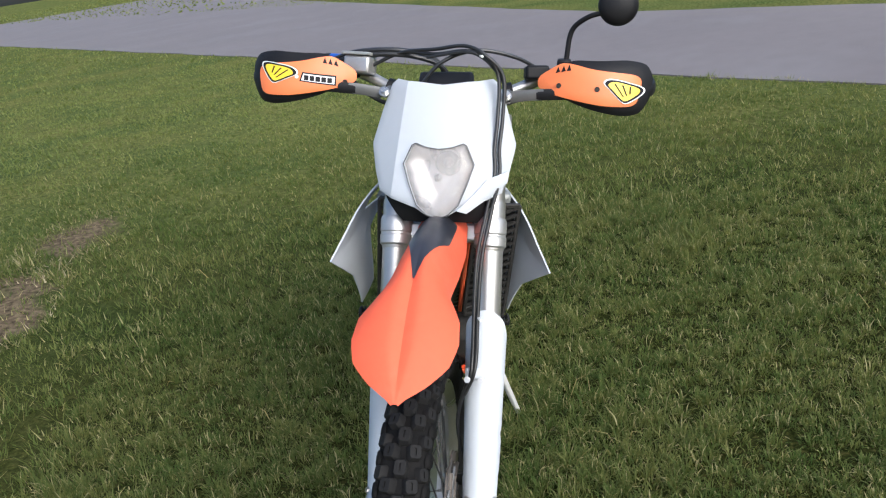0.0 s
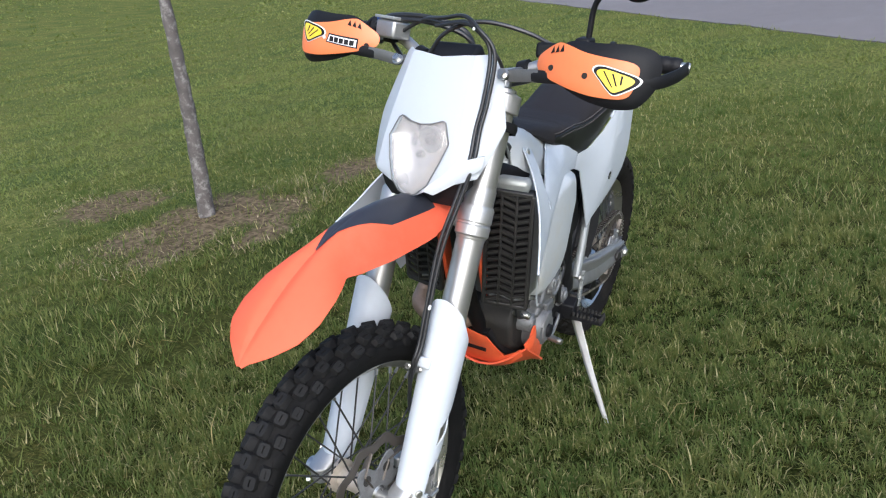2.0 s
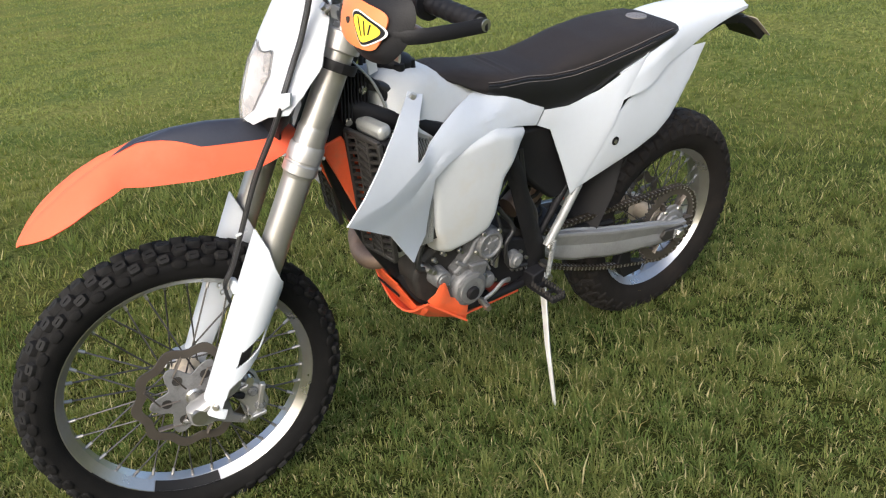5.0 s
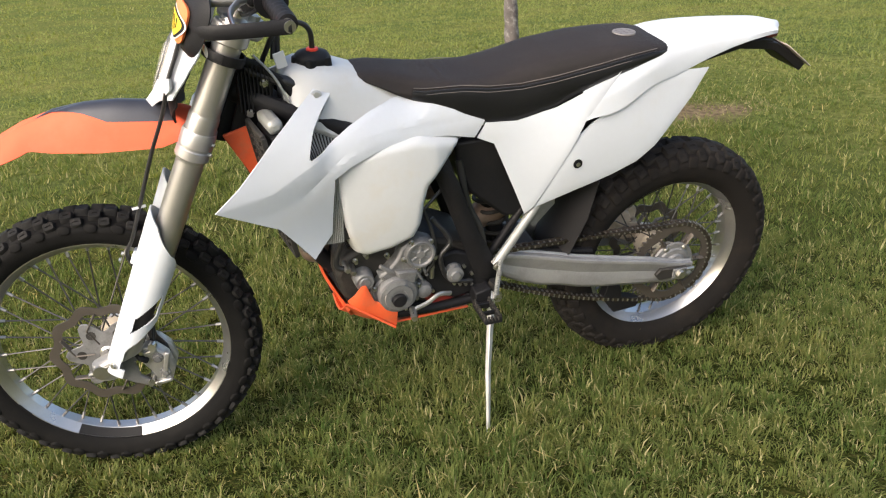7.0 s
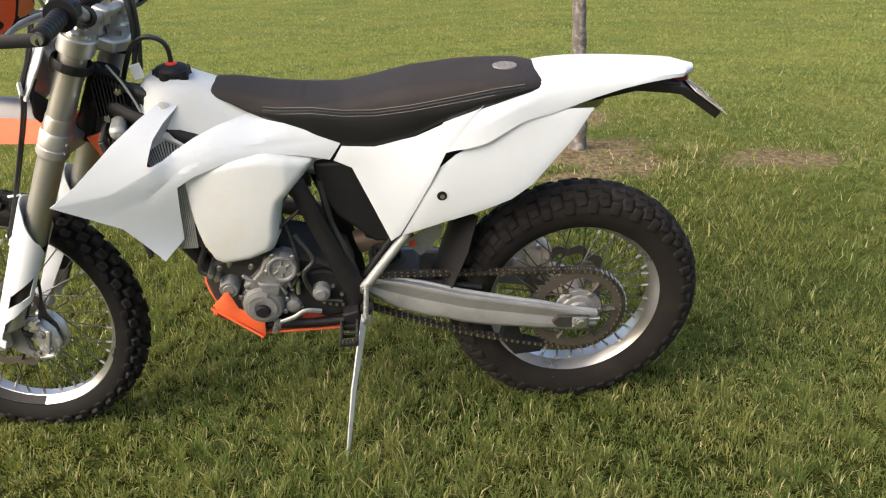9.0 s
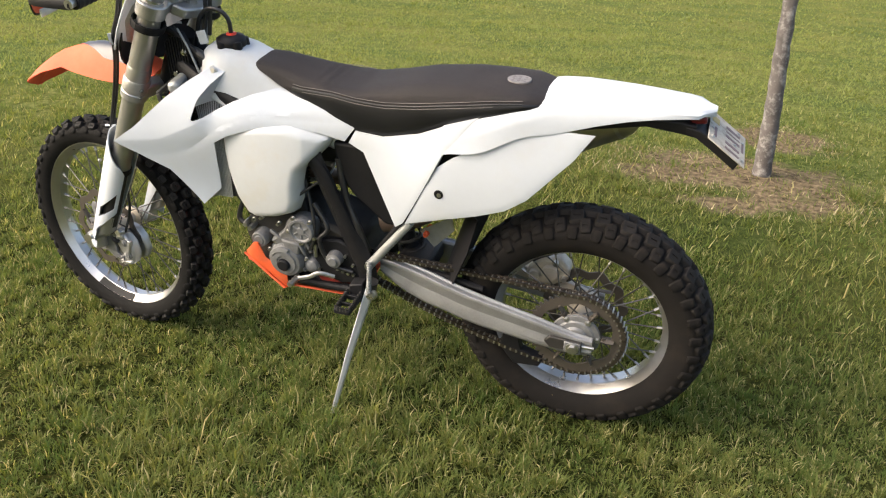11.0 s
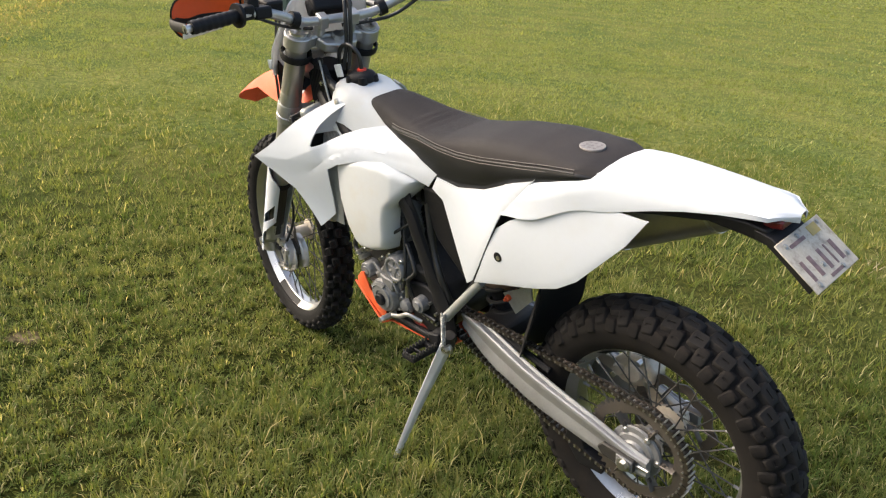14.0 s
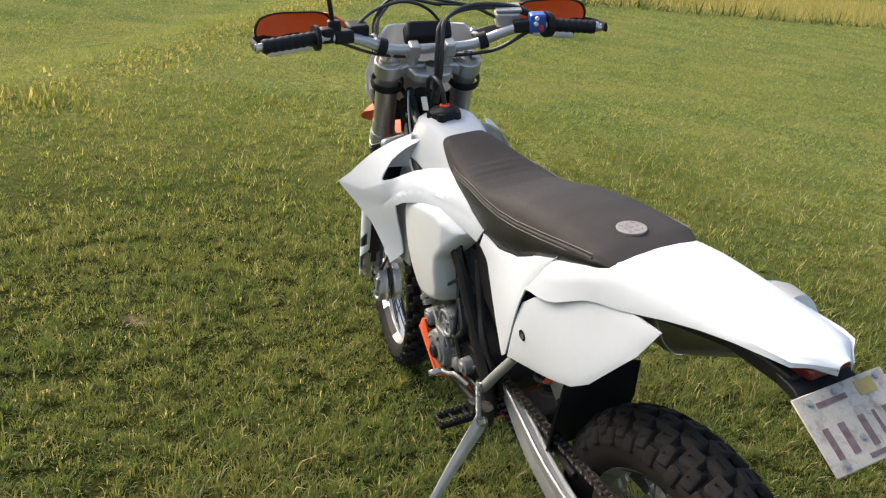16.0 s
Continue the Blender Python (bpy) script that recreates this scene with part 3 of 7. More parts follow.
def ring_loft(rings, closed, bm=None):
    bm = bm or bmesh.new()
    vs = [[bm.verts.new(p) for p in r] for r in rings]
    n, k = len(rings), len(rings[0])
    for i in range(n):
        a, b = vs[i], vs[(i + 1) % n]
        for j in range(k if closed else k - 1):
            bm.faces.new((a[j], a[(j + 1) % k], b[(j + 1) % k], b[j]))
    if not closed:
        bmesh.ops.remove_doubles(bm, verts=bm.verts, dist=1e-6)
    return bm


def rod(a, b, r, n=14, bm=None):
    return tube([a, b], r, n, True, bm)


def box(size, m=None, bm=None):
    bm = bm or bmesh.new()
    bmesh.ops.create_cube(bm, size=1.0, matrix=(m or Matrix()) @ Matrix.Diagonal((*size, 1)))
    return bm


def prism(outline, lo, hi, plane="xz", bm=None, bevel=0.0):
    """A flat outline drawn out between two depths across its plane."""
    bm = bm or bmesh.new()

    def at(p, d):
        return {"xz": (p[0], d, p[1]), "yz": (d, p[0], p[1]), "xy": (p[0], p[1], d)}[plane]

    a = [bm.verts.new(at(p, lo)) for p in outline]
    b = [bm.verts.new(at(p, hi)) for p in outline]
    bm.faces.new(a)
    bm.faces.new(b[::-1])
    k = len(a)
    for i in range(k):
        bm.faces.new((a[i], b[i], b[(i + 1) % k], a[(i + 1) % k]))
    return bm


def edge_distance(outline, u, v):
    d = 9.0
    for (x0, y0), (x1, y1) in zip(outline, outline[1:] + outline[:1]):
        ex, ey = x1 - x0, y1 - y0
        t = max(0, min(1, ((u - x0) * ex + (v - y0) * ey) / (ex * ex + ey * ey + 1e-12)))
        d = min(d, math.hypot(u - x0 - t * ex, v - y0 - t * ey))
    return d


def sheet(outline, depth, thick, plane="xz", cell=0.02, side=1, roll=0.0, roll_width=0.02, hole=None, cuts=()):
    """A bent plate: an outline in a plane, its depth a function of the place, rolled over by roll at its rim.
    side -1 mirrors it to the other flank."""
    bm = bmesh.new()
    bm.faces.new([bm.verts.new((p[0], 0, p[1])) for p in outline])
    us, vs = [p[0] for p in outline], [p[1] for p in outline]
    for lo, hi, no in ((min(us), max(us), (1, 0, 0)), (min(vs), max(vs), (0, 0, 1))):
        k = max(1, int((hi - lo) / cell))
        for i in range(1, k):
            c = lo + (hi - lo) * i / k
            bmesh.ops.bisect_plane(bm, geom=bm.verts[:] + bm.edges[:] + bm.faces[:], plane_co=Vector(no) * c, plane_no=no)
    for (a, b), (c, d) in cuts:
        no = Vector((d - b, 0, a - c))
        bmesh.ops.bisect_plane(bm, geom=bm.verts[:] + bm.edges[:] + bm.faces[:], plane_co=(a, 0, b), plane_no=no)
    for f in list(bm.faces):
        if hole and hole(f.calc_center_median().x, f.calc_center_median().z):
            bm.faces.remove(f)
    for v in bm.verts:
        u, w = v.co.x, v.co.z
        d = depth(u, w)
        if roll:
            e = min(1.0, edge_distance(outline, u, w) / roll_width)
            d -= roll * (1 - e) ** 2
        v.co = {"xz": (u, d * side, w), "yz": (d, u * side, w), "xy": (u, w * side, d)}[plane]
    bmesh.ops.recalc_face_normals(bm, faces=bm.faces)
    for f in bm.faces:
        f.normal_update()
    front = {"xz": Vector((0, side, 0)), "yz": Vector((1, 0, 0)), "xy": Vector((0, 0, 1))}[plane]
    if sum(f.normal.dot(front) * f.calc_area() for f in bm.faces) < 0:
        bmesh.ops.reverse_faces(bm, faces=bm.faces)
    bmesh.ops.solidify(bm, geom=bm.faces[:], thickness=thick)
    return bm


def inside(outline, u, v):
    hit = False
    for (x0, y0), (x1, y1) in zip(outline, outline[1:] + outline[:1]):
        if (y0 > v) != (y1 > v) and u < (x1 - x0) * (v - y0) / (y1 - y0) + x0:
            hit = not hit
    return hit


def surface(points):
    """A smooth depth through a few known places (u, v, depth): a thin bent plate."""
    p = np.array(points, float)
    n = len(p)

    def kernel(d2):
        return np.where(d2 > 1e-12, d2 * np.log(np.maximum(d2, 1e-12)), 0.0)

    d2 = ((p[:, None, :2] - p[None, :, :2]) ** 2).sum(-1)
    flat = np.c_[np.ones(n), p[:, :2]]
    a = np.block([[kernel(d2) + 1e-5 * np.eye(n), flat], [flat.T, np.zeros((3, 3))]])
    c = np.linalg.solve(a, np.r_[p[:, 2], np.zeros(3)])
    return lambda u, v: float(kernel((p[:, 0] - u) ** 2 + (p[:, 1] - v) ** 2) @ c[:n] + c[n] + c[n + 1] * u + c[n + 2] * v)


def line_distance(path, u, v):
    return min(edge_distance([a, b], u, v) for a, b in zip(path, path[1:]))


def bolt(at, way, r=0.006, h=0.005, bm=None):
    """A hexagon head on a washer."""
    bm = bm or bmesh.new()
    at, way = Vector(at), Vector(way).normalized()
    rod(at, at + way * h * 0.3, r * 1.45, 14, bm)
    rod(at + way * h * 0.3, at + way * h, r, 6, bm)
    return bm


def bent(pts, r, n=10, steps=8, **k):
    return tube(curve_through(pts, steps), r, n, **k)


# ---- motorcycle ----
bike = new("motorcycle")
bike.matrix_world = pose(-0.004, -0.0157, 0.0034, -12.0, 0, 0)
tagged(bike, "white and orange off-road motorcycle leaning on its side stand on grass", "motorcycle")

# the steering is turned to the right about its raked axis
PIVOT, AXIS = Vector((1.393, 0, 0.319)), Vector((-0.449, 0, 0.893)).normalized()
STEER = Matrix.Translation(PIVOT + Vector((0, -0.008, 0))) @ Matrix.Rotation(radians(-10.5), 4, AXIS) @ Matrix.Translation(-PIVOT)
BAR = STEER @ Matrix.Translation((1.05, 0, 1.13)) @ Matrix.Rotation(radians(-1.6), 4, "X") @ Matrix.Translation((-1.05, 0, -1.13))
F_AXLE, R_AXLE = Vector((1.447, -0.006, 0.336)), Vector((0, 0.002, 0.321))


# -- wheels --
def eight_sided_knob(name, w, l, h, cut=True, corner=0.24):
    """A tread block with cut corners, tapered, with a sunk cut in its top."""
    bm = bmesh.new()
    c = corner
    o = [(0.5, c), (c, 0.5), (-c, 0.5), (-0.5, c), (-0.5, -c), (-c, -0.5), (c, -0.5), (0.5, -c)]
    slot = (0.24, 0.50, 0.55) if corner < 0.3 else (0.50, 0.13, 0.72)
    levels = ((1.16, 1.16, -0.5 * h), (0.96, 0.96, 0.84 * h), (0.86, 0.86, h), (slot[0], slot[1], h), (slot[0] * 0.86, slot[1] * 0.8, slot[2] * h))
    levels = levels if cut else levels[:3]
    rings = [[(x * w * a, y * l * b, z) for x, y in o] for a, b, z in levels]
    loft(rings, True, False, bm)
    bm.verts.ensure_lookup_table()
    bm.faces.new(bm.verts[-8:])
    bmesh.ops.recalc_face_normals(bm, faces=bm.faces)
    me = bpy.data.meshes.new(name)
    bm.to_mesh(me)
    bm.free()
    return me


def tyre(name, at, m, radius, rim_r, half, rows, label, carcass, block, shoulder):
    """A knobbly tyre: carcass with sidewalls, and single tread blocks."""
    tread = radius - 0.010
    prof = []
    for k in range(25):
        a = -math.radians(138) + math.radians(276) * k / 24
        y = half * math.sin(a) * (1.0 if abs(a) < 1.6 else 0.98)
        mid = tread - (tread - rim_r) * 0.47
        r = mid + (tread - mid) * math.cos(a) if abs(a) < math.pi / 2 else mid + (mid - rim_r + 0.006) * math.cos(a) * 1.28
        prof.append((r, y))
    body = part(name, lathe(prof, 72), carcass, bike, label, m @ Matrix.Translation(at), sharp=60)
    if half < 0.06:
        kinds = [eight_sided_knob("tread_block", 0.029, 0.023, 0.013, True, 0.34), eight_sided_knob("tread_block", 0.026, 0.023, 0.013, True, 0.34), eight_sided_knob("shoulder_block", 0.024, 0.019, 0.010, True, 0.34), eight_sided_knob("shoulder_block", 0.026, 0.018, 0.004, False)]
    else:
        kinds = [eight_sided_knob("tread_block", 0.046, 0.034, 0.011, True, 0.38), eight_sided_knob("tread_block", 0.036, 0.035, 0.011, True, 0.38), eight_sided_knob("shoulder_block", 0.027, 0.036, 0.007, True, 0.36), eight_sided_knob("shoulder_block", 0.024, 0.030, 0.004, False, 0.34)]

    def place(mesh, ang, off, tilt, twist, mat_of=block):
        # off: angle across the tread
        mid = tread - (tread - rim_r) * 0.47
        rr, yy = mid + (tread - mid) * math.cos(off), half * math.sin(off)
        mat = Matrix.Rotation(ang, 4, "Y") @ Matrix.Translation((0, yy, rr)) @ Matrix.Rotation(-off * tilt, 4, "X") @ Matrix.Rotation(twist, 4, "Z") @ Matrix.Rotation(radians(90), 4, "Z") @ Matrix.Rotation(radians(-90), 4, "Z")
        piece("tread_block", mesh, mat_of, body, m=mat)

    step = 2 * math.pi / rows
    for i in range(rows):
        a = i * step
        place(kinds[0], a, 0.0, 1, 0)
        for sgn in (-1, 1):
            place(kinds[2], a + step * 0.12, sgn * 0.80, 0.95, sgn * 0.12, shoulder)
            place(kinds[1], a + step * 0.5, sgn * 0.40, 1, sgn * 0.1)
            # outermost blocks take the darker carcass rubber, as if side-shaded
            place(kinds[3], a + step * 0.62, sgn * 1.20, 1.0, -sgn * 0.1, carcass)
    return body


def rim(name, at, m, r, half, spokes, hub_r, label, stickers, hub_mat):
    """A drop-centre rim with nipples and crossed wire spokes to a turned hub."""
    prof = [(r, -half), (r + 0.003, -half + 0.004), (r - 0.008, -half + 0.007), (r - 0.012, -half * 0.55), (r - 0.022, -half * 0.35), (r - 0.022, half * 0.35), (r - 0.012, half * 0.55), (r - 0.008, half - 0.007), (r + 0.003, half - 0.004), (r, half),
            (r - 0.0095, half), (r - 0.018, half * 0.7), (r - 0.026, half * 0.42), (r - 0.026, -half * 0.42), (r - 0.018, -half * 0.7), (r - 0.0095, -half)]
    ob = part(name, lathe(prof, 72, closed=True), RIM, bike, label, m @ Matrix.Translation(at), sharp=30)
    for a0, a1, rr, y in stickers:
        n = 12
        bm = loft([[Vector((q * math.cos(a), yy, q * math.sin(a))) for q, yy in ((rr[0], y[0]), (rr[1], y[1]))] for a in np.linspace(a0, a1, n)], False, False)
        part("rim_sticker", bm, INK, ob, "black printed rim sticker")
    for k in range(3):
        a0 = 2 * math.pi * k / 3 + 0.25
        bm = loft([[Vector((q * math.cos(a), half + 0.0012, q * math.sin(a))) for q in (r - 0.0065, r - 0.0048)] for a in np.linspace(a0, a0 + 1.55, 40)], False, False)
        part("rim_stripe", bm, INK, ob, "thin black rim stripe")
    hub = lathe([(0.012, -0.055), (hub_r, -0.05), (hub_r, -0.042), (hub_r * 0.62, -0.036), (hub_r * 0.55, 0), (hub_r * 0.62, 0.036), (hub_r, 0.042), (hub_r, 0.05), (0.012, 0.055)], 32)
    part("hub", hub, hub_mat, ob, "pale cast hub")
    kinds = []
    for sgn in (1, -1):
        for lead in (1, -1):
            a = Vector((hub_r * 0.92 * math.cos(0.9 * lead), sgn * 0.044, hub_r * 0.92 * math.sin(0.9 * lead)))
            b = Vector((r - 0.026, sgn * half * 0.15, 0))
            bm = tube([a, b], 0.0019, 6)
            me = bpy.data.meshes.new("spoke")
            bm.to_mesh(me)
            bm.free()
            nip = tube([b + (a - b).normalized() * 0.016, b - (a - b).normalized() * 0.002], 0.0036, 6)
            mn = bpy.data.meshes.new("nipple")
            nip.to_mesh(mn)
            nip.free()
            kinds.append((me, mn))
    for i in range(spokes):
        me, mn = kinds[(i % 4)]
        t = Matrix.Rotation(2 * math.pi * (i + 0.25) / spokes, 4, "Y")
        piece("spoke", me, SPOKE, ob, m=t)
        piece("spoke_nipple", mn, NIPPLE, ob, m=t)
    return ob


def wave_disc(inner, outer, waves_n, thick, y):
    """A wavy brake disc with cut-outs and a carrier star."""
    bm = bmesh.new()
    n = waves_n * 12
    rings = []
    for k in range(n):
        a = 2 * math.pi * k / n
        w = math.cos(waves_n * a)
        ro, ri = outer + 0.0060 * w, inner + 0.005 * w
        c, s = math.cos(a), math.sin(a)
        rings.append([(ri * c, y - thick, ri * s), (ro * c, y - thick, ro * s), (ro * c, y + thick, ro * s), (ri * c, y + thick, ri * s)])
    ring_loft(rings, True, bm)
    for k in range(6):
        a = 2 * math.pi * k / 6
        c, s = math.cos(a), math.sin(a)
        c2, s2 = math.cos(a + 0.42), math.sin(a + 0.42)
        tube([(0.03 * c, y, 0.03 * s), (inner * 0.7 * c, y, inner * 0.7 * s), (inner * 1.03 * c2, y, inner * 1.03 * s2)], 0.008, 8, True, bm, flat=0.35, up=(0, 1, 0))
    return bm


front_tyre = tyre("front_tyre", F_AXLE, STEER, 0.339, 0.272, 0.047, 36, "black knobbly front tyre, dusty, standing in the grass", RUBBER, KNOB, KNOB)
front_rim = rim("front_rim", F_AXLE, STEER, 0.277, 0.0325, 36, 0.036, "polished aluminium front rim with wire spokes",
                [(radians(-95), radians(-63), (0.250, 0.2665), (0.017, 0.0330)), (radians(-95), radians(-63), (0.2665, 0.2755), (0.0334, 0.0334)), (radians(-38), radians(-30), (0.267, 0.274), (0.0333, 0.0333)), (radians(196), radians(203), (0.267, 0.274), (0.0333, 0.0333))], PALECAST)
part("brake_disc", wave_disc(0.103, 0.124, 10, 0.0016, 0.052), DISC, front_rim, "wavy front brake disc", sharp=30)
star = [(q * math.cos(a), q * math.sin(a)) for a, q in ((2 * math.pi * k / 48, 0.076 + 0.018 * math.cos(6 * 2 * math.pi * k / 48)) for k in range(48))]
part("disc_carrier", prism(star, 0.0530, 0.0565), CAST, front_rim, "grey cast disc carrier", bevel=0.001)
for k in range(6):
    a = math.pi / 6 + math.pi * k / 3
    part("carrier_window", rod((0.058 * math.cos(a + 0.52), 0.0560, 0.058 * math.sin(a + 0.52)), (0.058 * math.cos(a + 0.52), 0.0572, 0.058 * math.sin(a + 0.52)), 0.011, 16), DARKCAST, front_rim)
part("axle_nut", lathe([(0.001, 0.112), (0.013, 0.112), (0.015, 0.108), (0.015, 0.06), (0.02, 0.056), (0.001, 0.056)], 24), STEEL, front_rim)
rear_tyre = tyre("rear_tyre", R_AXLE, Matrix(), 0.331, 0.231, 0.065, 32, "black knobbly rear tyre, dusty, standing in the grass", RUBBER_DUSTY, KNOB_DUSTY, SHOULDER_SHADED)
rear_rim = rim("rear_rim", R_AXLE, Matrix(), 0.2365, 0.0425, 36, 0.045, "polished aluminium rear rim with wire spokes",
               [(radians(52), radians(88), (0.210, 0.224), (0.021, 0.0430)), (radians(-52), radians(-42), (0.2265, 0.2335), (0.0433, 0.0433)), (radians(118), radians(126), (0.2265, 0.2335), (0.0433, 0.0433))], PALECAST)
part("brake_disc", wave_disc(0.085, 0.109, 10, 0.002, -0.062), DISC, rear_rim, "wavy rear brake disc", sharp=30)


def sprocket():
    bm = bmesh.new()
    n, y, t = 48, 0.074, 0.003
    rings = []
    for k in range(n * 4):
        a = 2 * math.pi * k / (n * 4)
        ro = 0.122 + 0.0045 * (1 if k % 4 in (0, 1) else -1)
        ri = 0.094 - 0.004 * math.cos(6 * a)
        c, s = math.cos(a), math.sin(a)
        rings.append([(ri * c, y - t, ri * s), (ro * c, y - t, ro * s), (ro * c, y + t, ro * s), (ri * c, y + t, ri * s)])
    ring_loft(rings, True, bm)
    for k in range(6):
        a = 2 * math.pi * k / 6
        c, s = math.cos(a), math.sin(a)
        tube([(0.05 * c, y, 0.05 * s), (0.097 * c, y, 0.097 * s)], [0.011, 0.015], 8, True, bm, flat=0.25, up=(0, 1, 0))
        bolt((0.07 * c, y + 0.003, 0.07 * s), (0, 1, 0), 0.006, 0.007, bm)
    lathe([(0.02, y - 0.006), (0.058, y - 0.006), (0.058, y + 0.005), (0.045, y + 0.012), (0.02, y + 0.014)], 32, bm=bm)
    return bm


part("sprocket", sprocket(), DISC, rear_rim, "dull steel rear sprocket", sharp=30)
part("sprocket_carrier", lathe([(0.018, 0.098), (0.030, 0.096), (0.034, 0.090), (0.046, 0.088), (0.050, 0.084), (0.062, 0.082), (0.064, 0.077), (0.018, 0.077)], 36), CAST, rear_rim, "grey cast sprocket carrier", sharp=30)
for k in range(6):
    a = math.pi * k / 3
    part("carrier_bolt", bolt((0.056 * math.cos(a), 0.083, 0.056 * math.sin(a)), (0, 1, 0), 0.0055, 0.006), STEEL, rear_rim)

# -- swingarm, chain --
def arm(sgn):
    """One side of the swingarm: a hollow-backed box that bows out round the wheel, with two ribs along its top."""
    rings = []
    for x, hi, lo, wide, thin in ((0.535, 0.452, 0.400, 0.080, 0.024), (0.49, 0.449, 0.372, 0.087, 0.028), (0.45, 0.445, 0.355, 0.094, 0.031), (0.40, 0.436, 0.341, 0.102, 0.032), (0.35, 0.425, 0.334, 0.109, 0.032), (0.30, 0.413, 0.321, 0.114, 0.031), (0.24, 0.401, 0.310, 0.117, 0.029), (0.17, 0.386, 0.301, 0.118, 0.027), (0.10, 0.371, 0.290, 0.118, 0.026), (0.03, 0.351, 0.281, 0.117, 0.025), (-0.01, 0.342, 0.281, 0.116, 0.024), (-0.046, 0.336, 0.284, 0.113, 0.020)):
        tall = hi - lo
        rings.append([(x, sgn * y, z) for y, z in ((wide - thin, lo), (wide - thin, hi - 0.006), (wide - thin + 0.004, hi), (wide - thin + 0.008, hi), (wide - thin + 0.011, hi - 0.005), (wide - 0.009, hi - 0.006), (wide - 0.006, hi - 0.003), (wide - 0.002, hi - 0.005), (wide - 0.001, hi - 0.012), (wide - 0.008, lo + tall * 0.52), (wide - 0.002, lo + tall * 0.26), (wide - 0.003, lo + 0.010), (wide - 0.010, lo))])
    return loft(rings)


swing = part("swingarm", arm(1), ARMALU, bike, "brushed aluminium swingarm", bevel=0.002, sharp=20)
part("swingarm_side", arm(-1), ARMALU, swing, bevel=0.002, sharp=20)
part("cross_piece", box((0.10, 0.13, 0.05), pose(0.45, 0, 0.42, 0, 5, 0)), DARKCAST, swing, bevel=0.01)
# raised dark plate stands in for the slot's shaded recess
part("dark_slot_plate", prism([(-0.022, 0.330), (0.060, 0.335), (0.075, 0.318), (0.060, 0.300), (-0.022, 0.298)], 0.112, 0.1225), DARKCAST, swing, "dark plate in place of the adjuster slot", bevel=0.003)
part("axle_block", prism([(-0.020, 0.328), (0.022, 0.330), (0.022, 0.299), (-0.020, 0.297)], 0.115, 0.126), CAST, swing, bevel=0.002)
part("axle_nut", bolt((0.0, 0.126, 0.313), (0, 1, 0), 0.0115, 0.010), STEEL, swing)
part("axle_nut", bolt((0.0, -0.124, 0.312), (0, -1, 0), 0.014, 0.012), STEEL, swing)
part("adjuster_bolt", rod((-0.052, 0.11, 0.312), (-0.02, 0.11, 0.312), 0.005), STEEL, swing)
part("chain_slider", bent([(0.53, 0.060, 0.440), (0.40, 0.064, 0.428), (0.25, 0.070, 0.404)], 0.009, 8), BLACK, swing, "black plastic chain slider")
part("chain_guide", prism([(0.15, 0.275), (0.19, 0.285), (0.20, 0.24), (0.16, 0.185), (0.09, 0.19), (0.08, 0.215), (0.14, 0.235)], 0.052, 0.080), BLACK, swing, "black plastic chain guide", bevel=0.003)
part("mud_flap", sheet([(-0.070, 0.37), (0.070, 0.37), (0.092, 0.42), (0.098, 0.52), (0.090, 0.62), (-0.090, 0.62), (-0.098, 0.52), (-0.092, 0.42)], lambda y, z: 0.385 - 0.32 * (z - 0.37) - 5.0 * y * y, 0.004, "yz", 0.02), BLACK, bike, "black plastic mud flap ahead of the rear wheel")


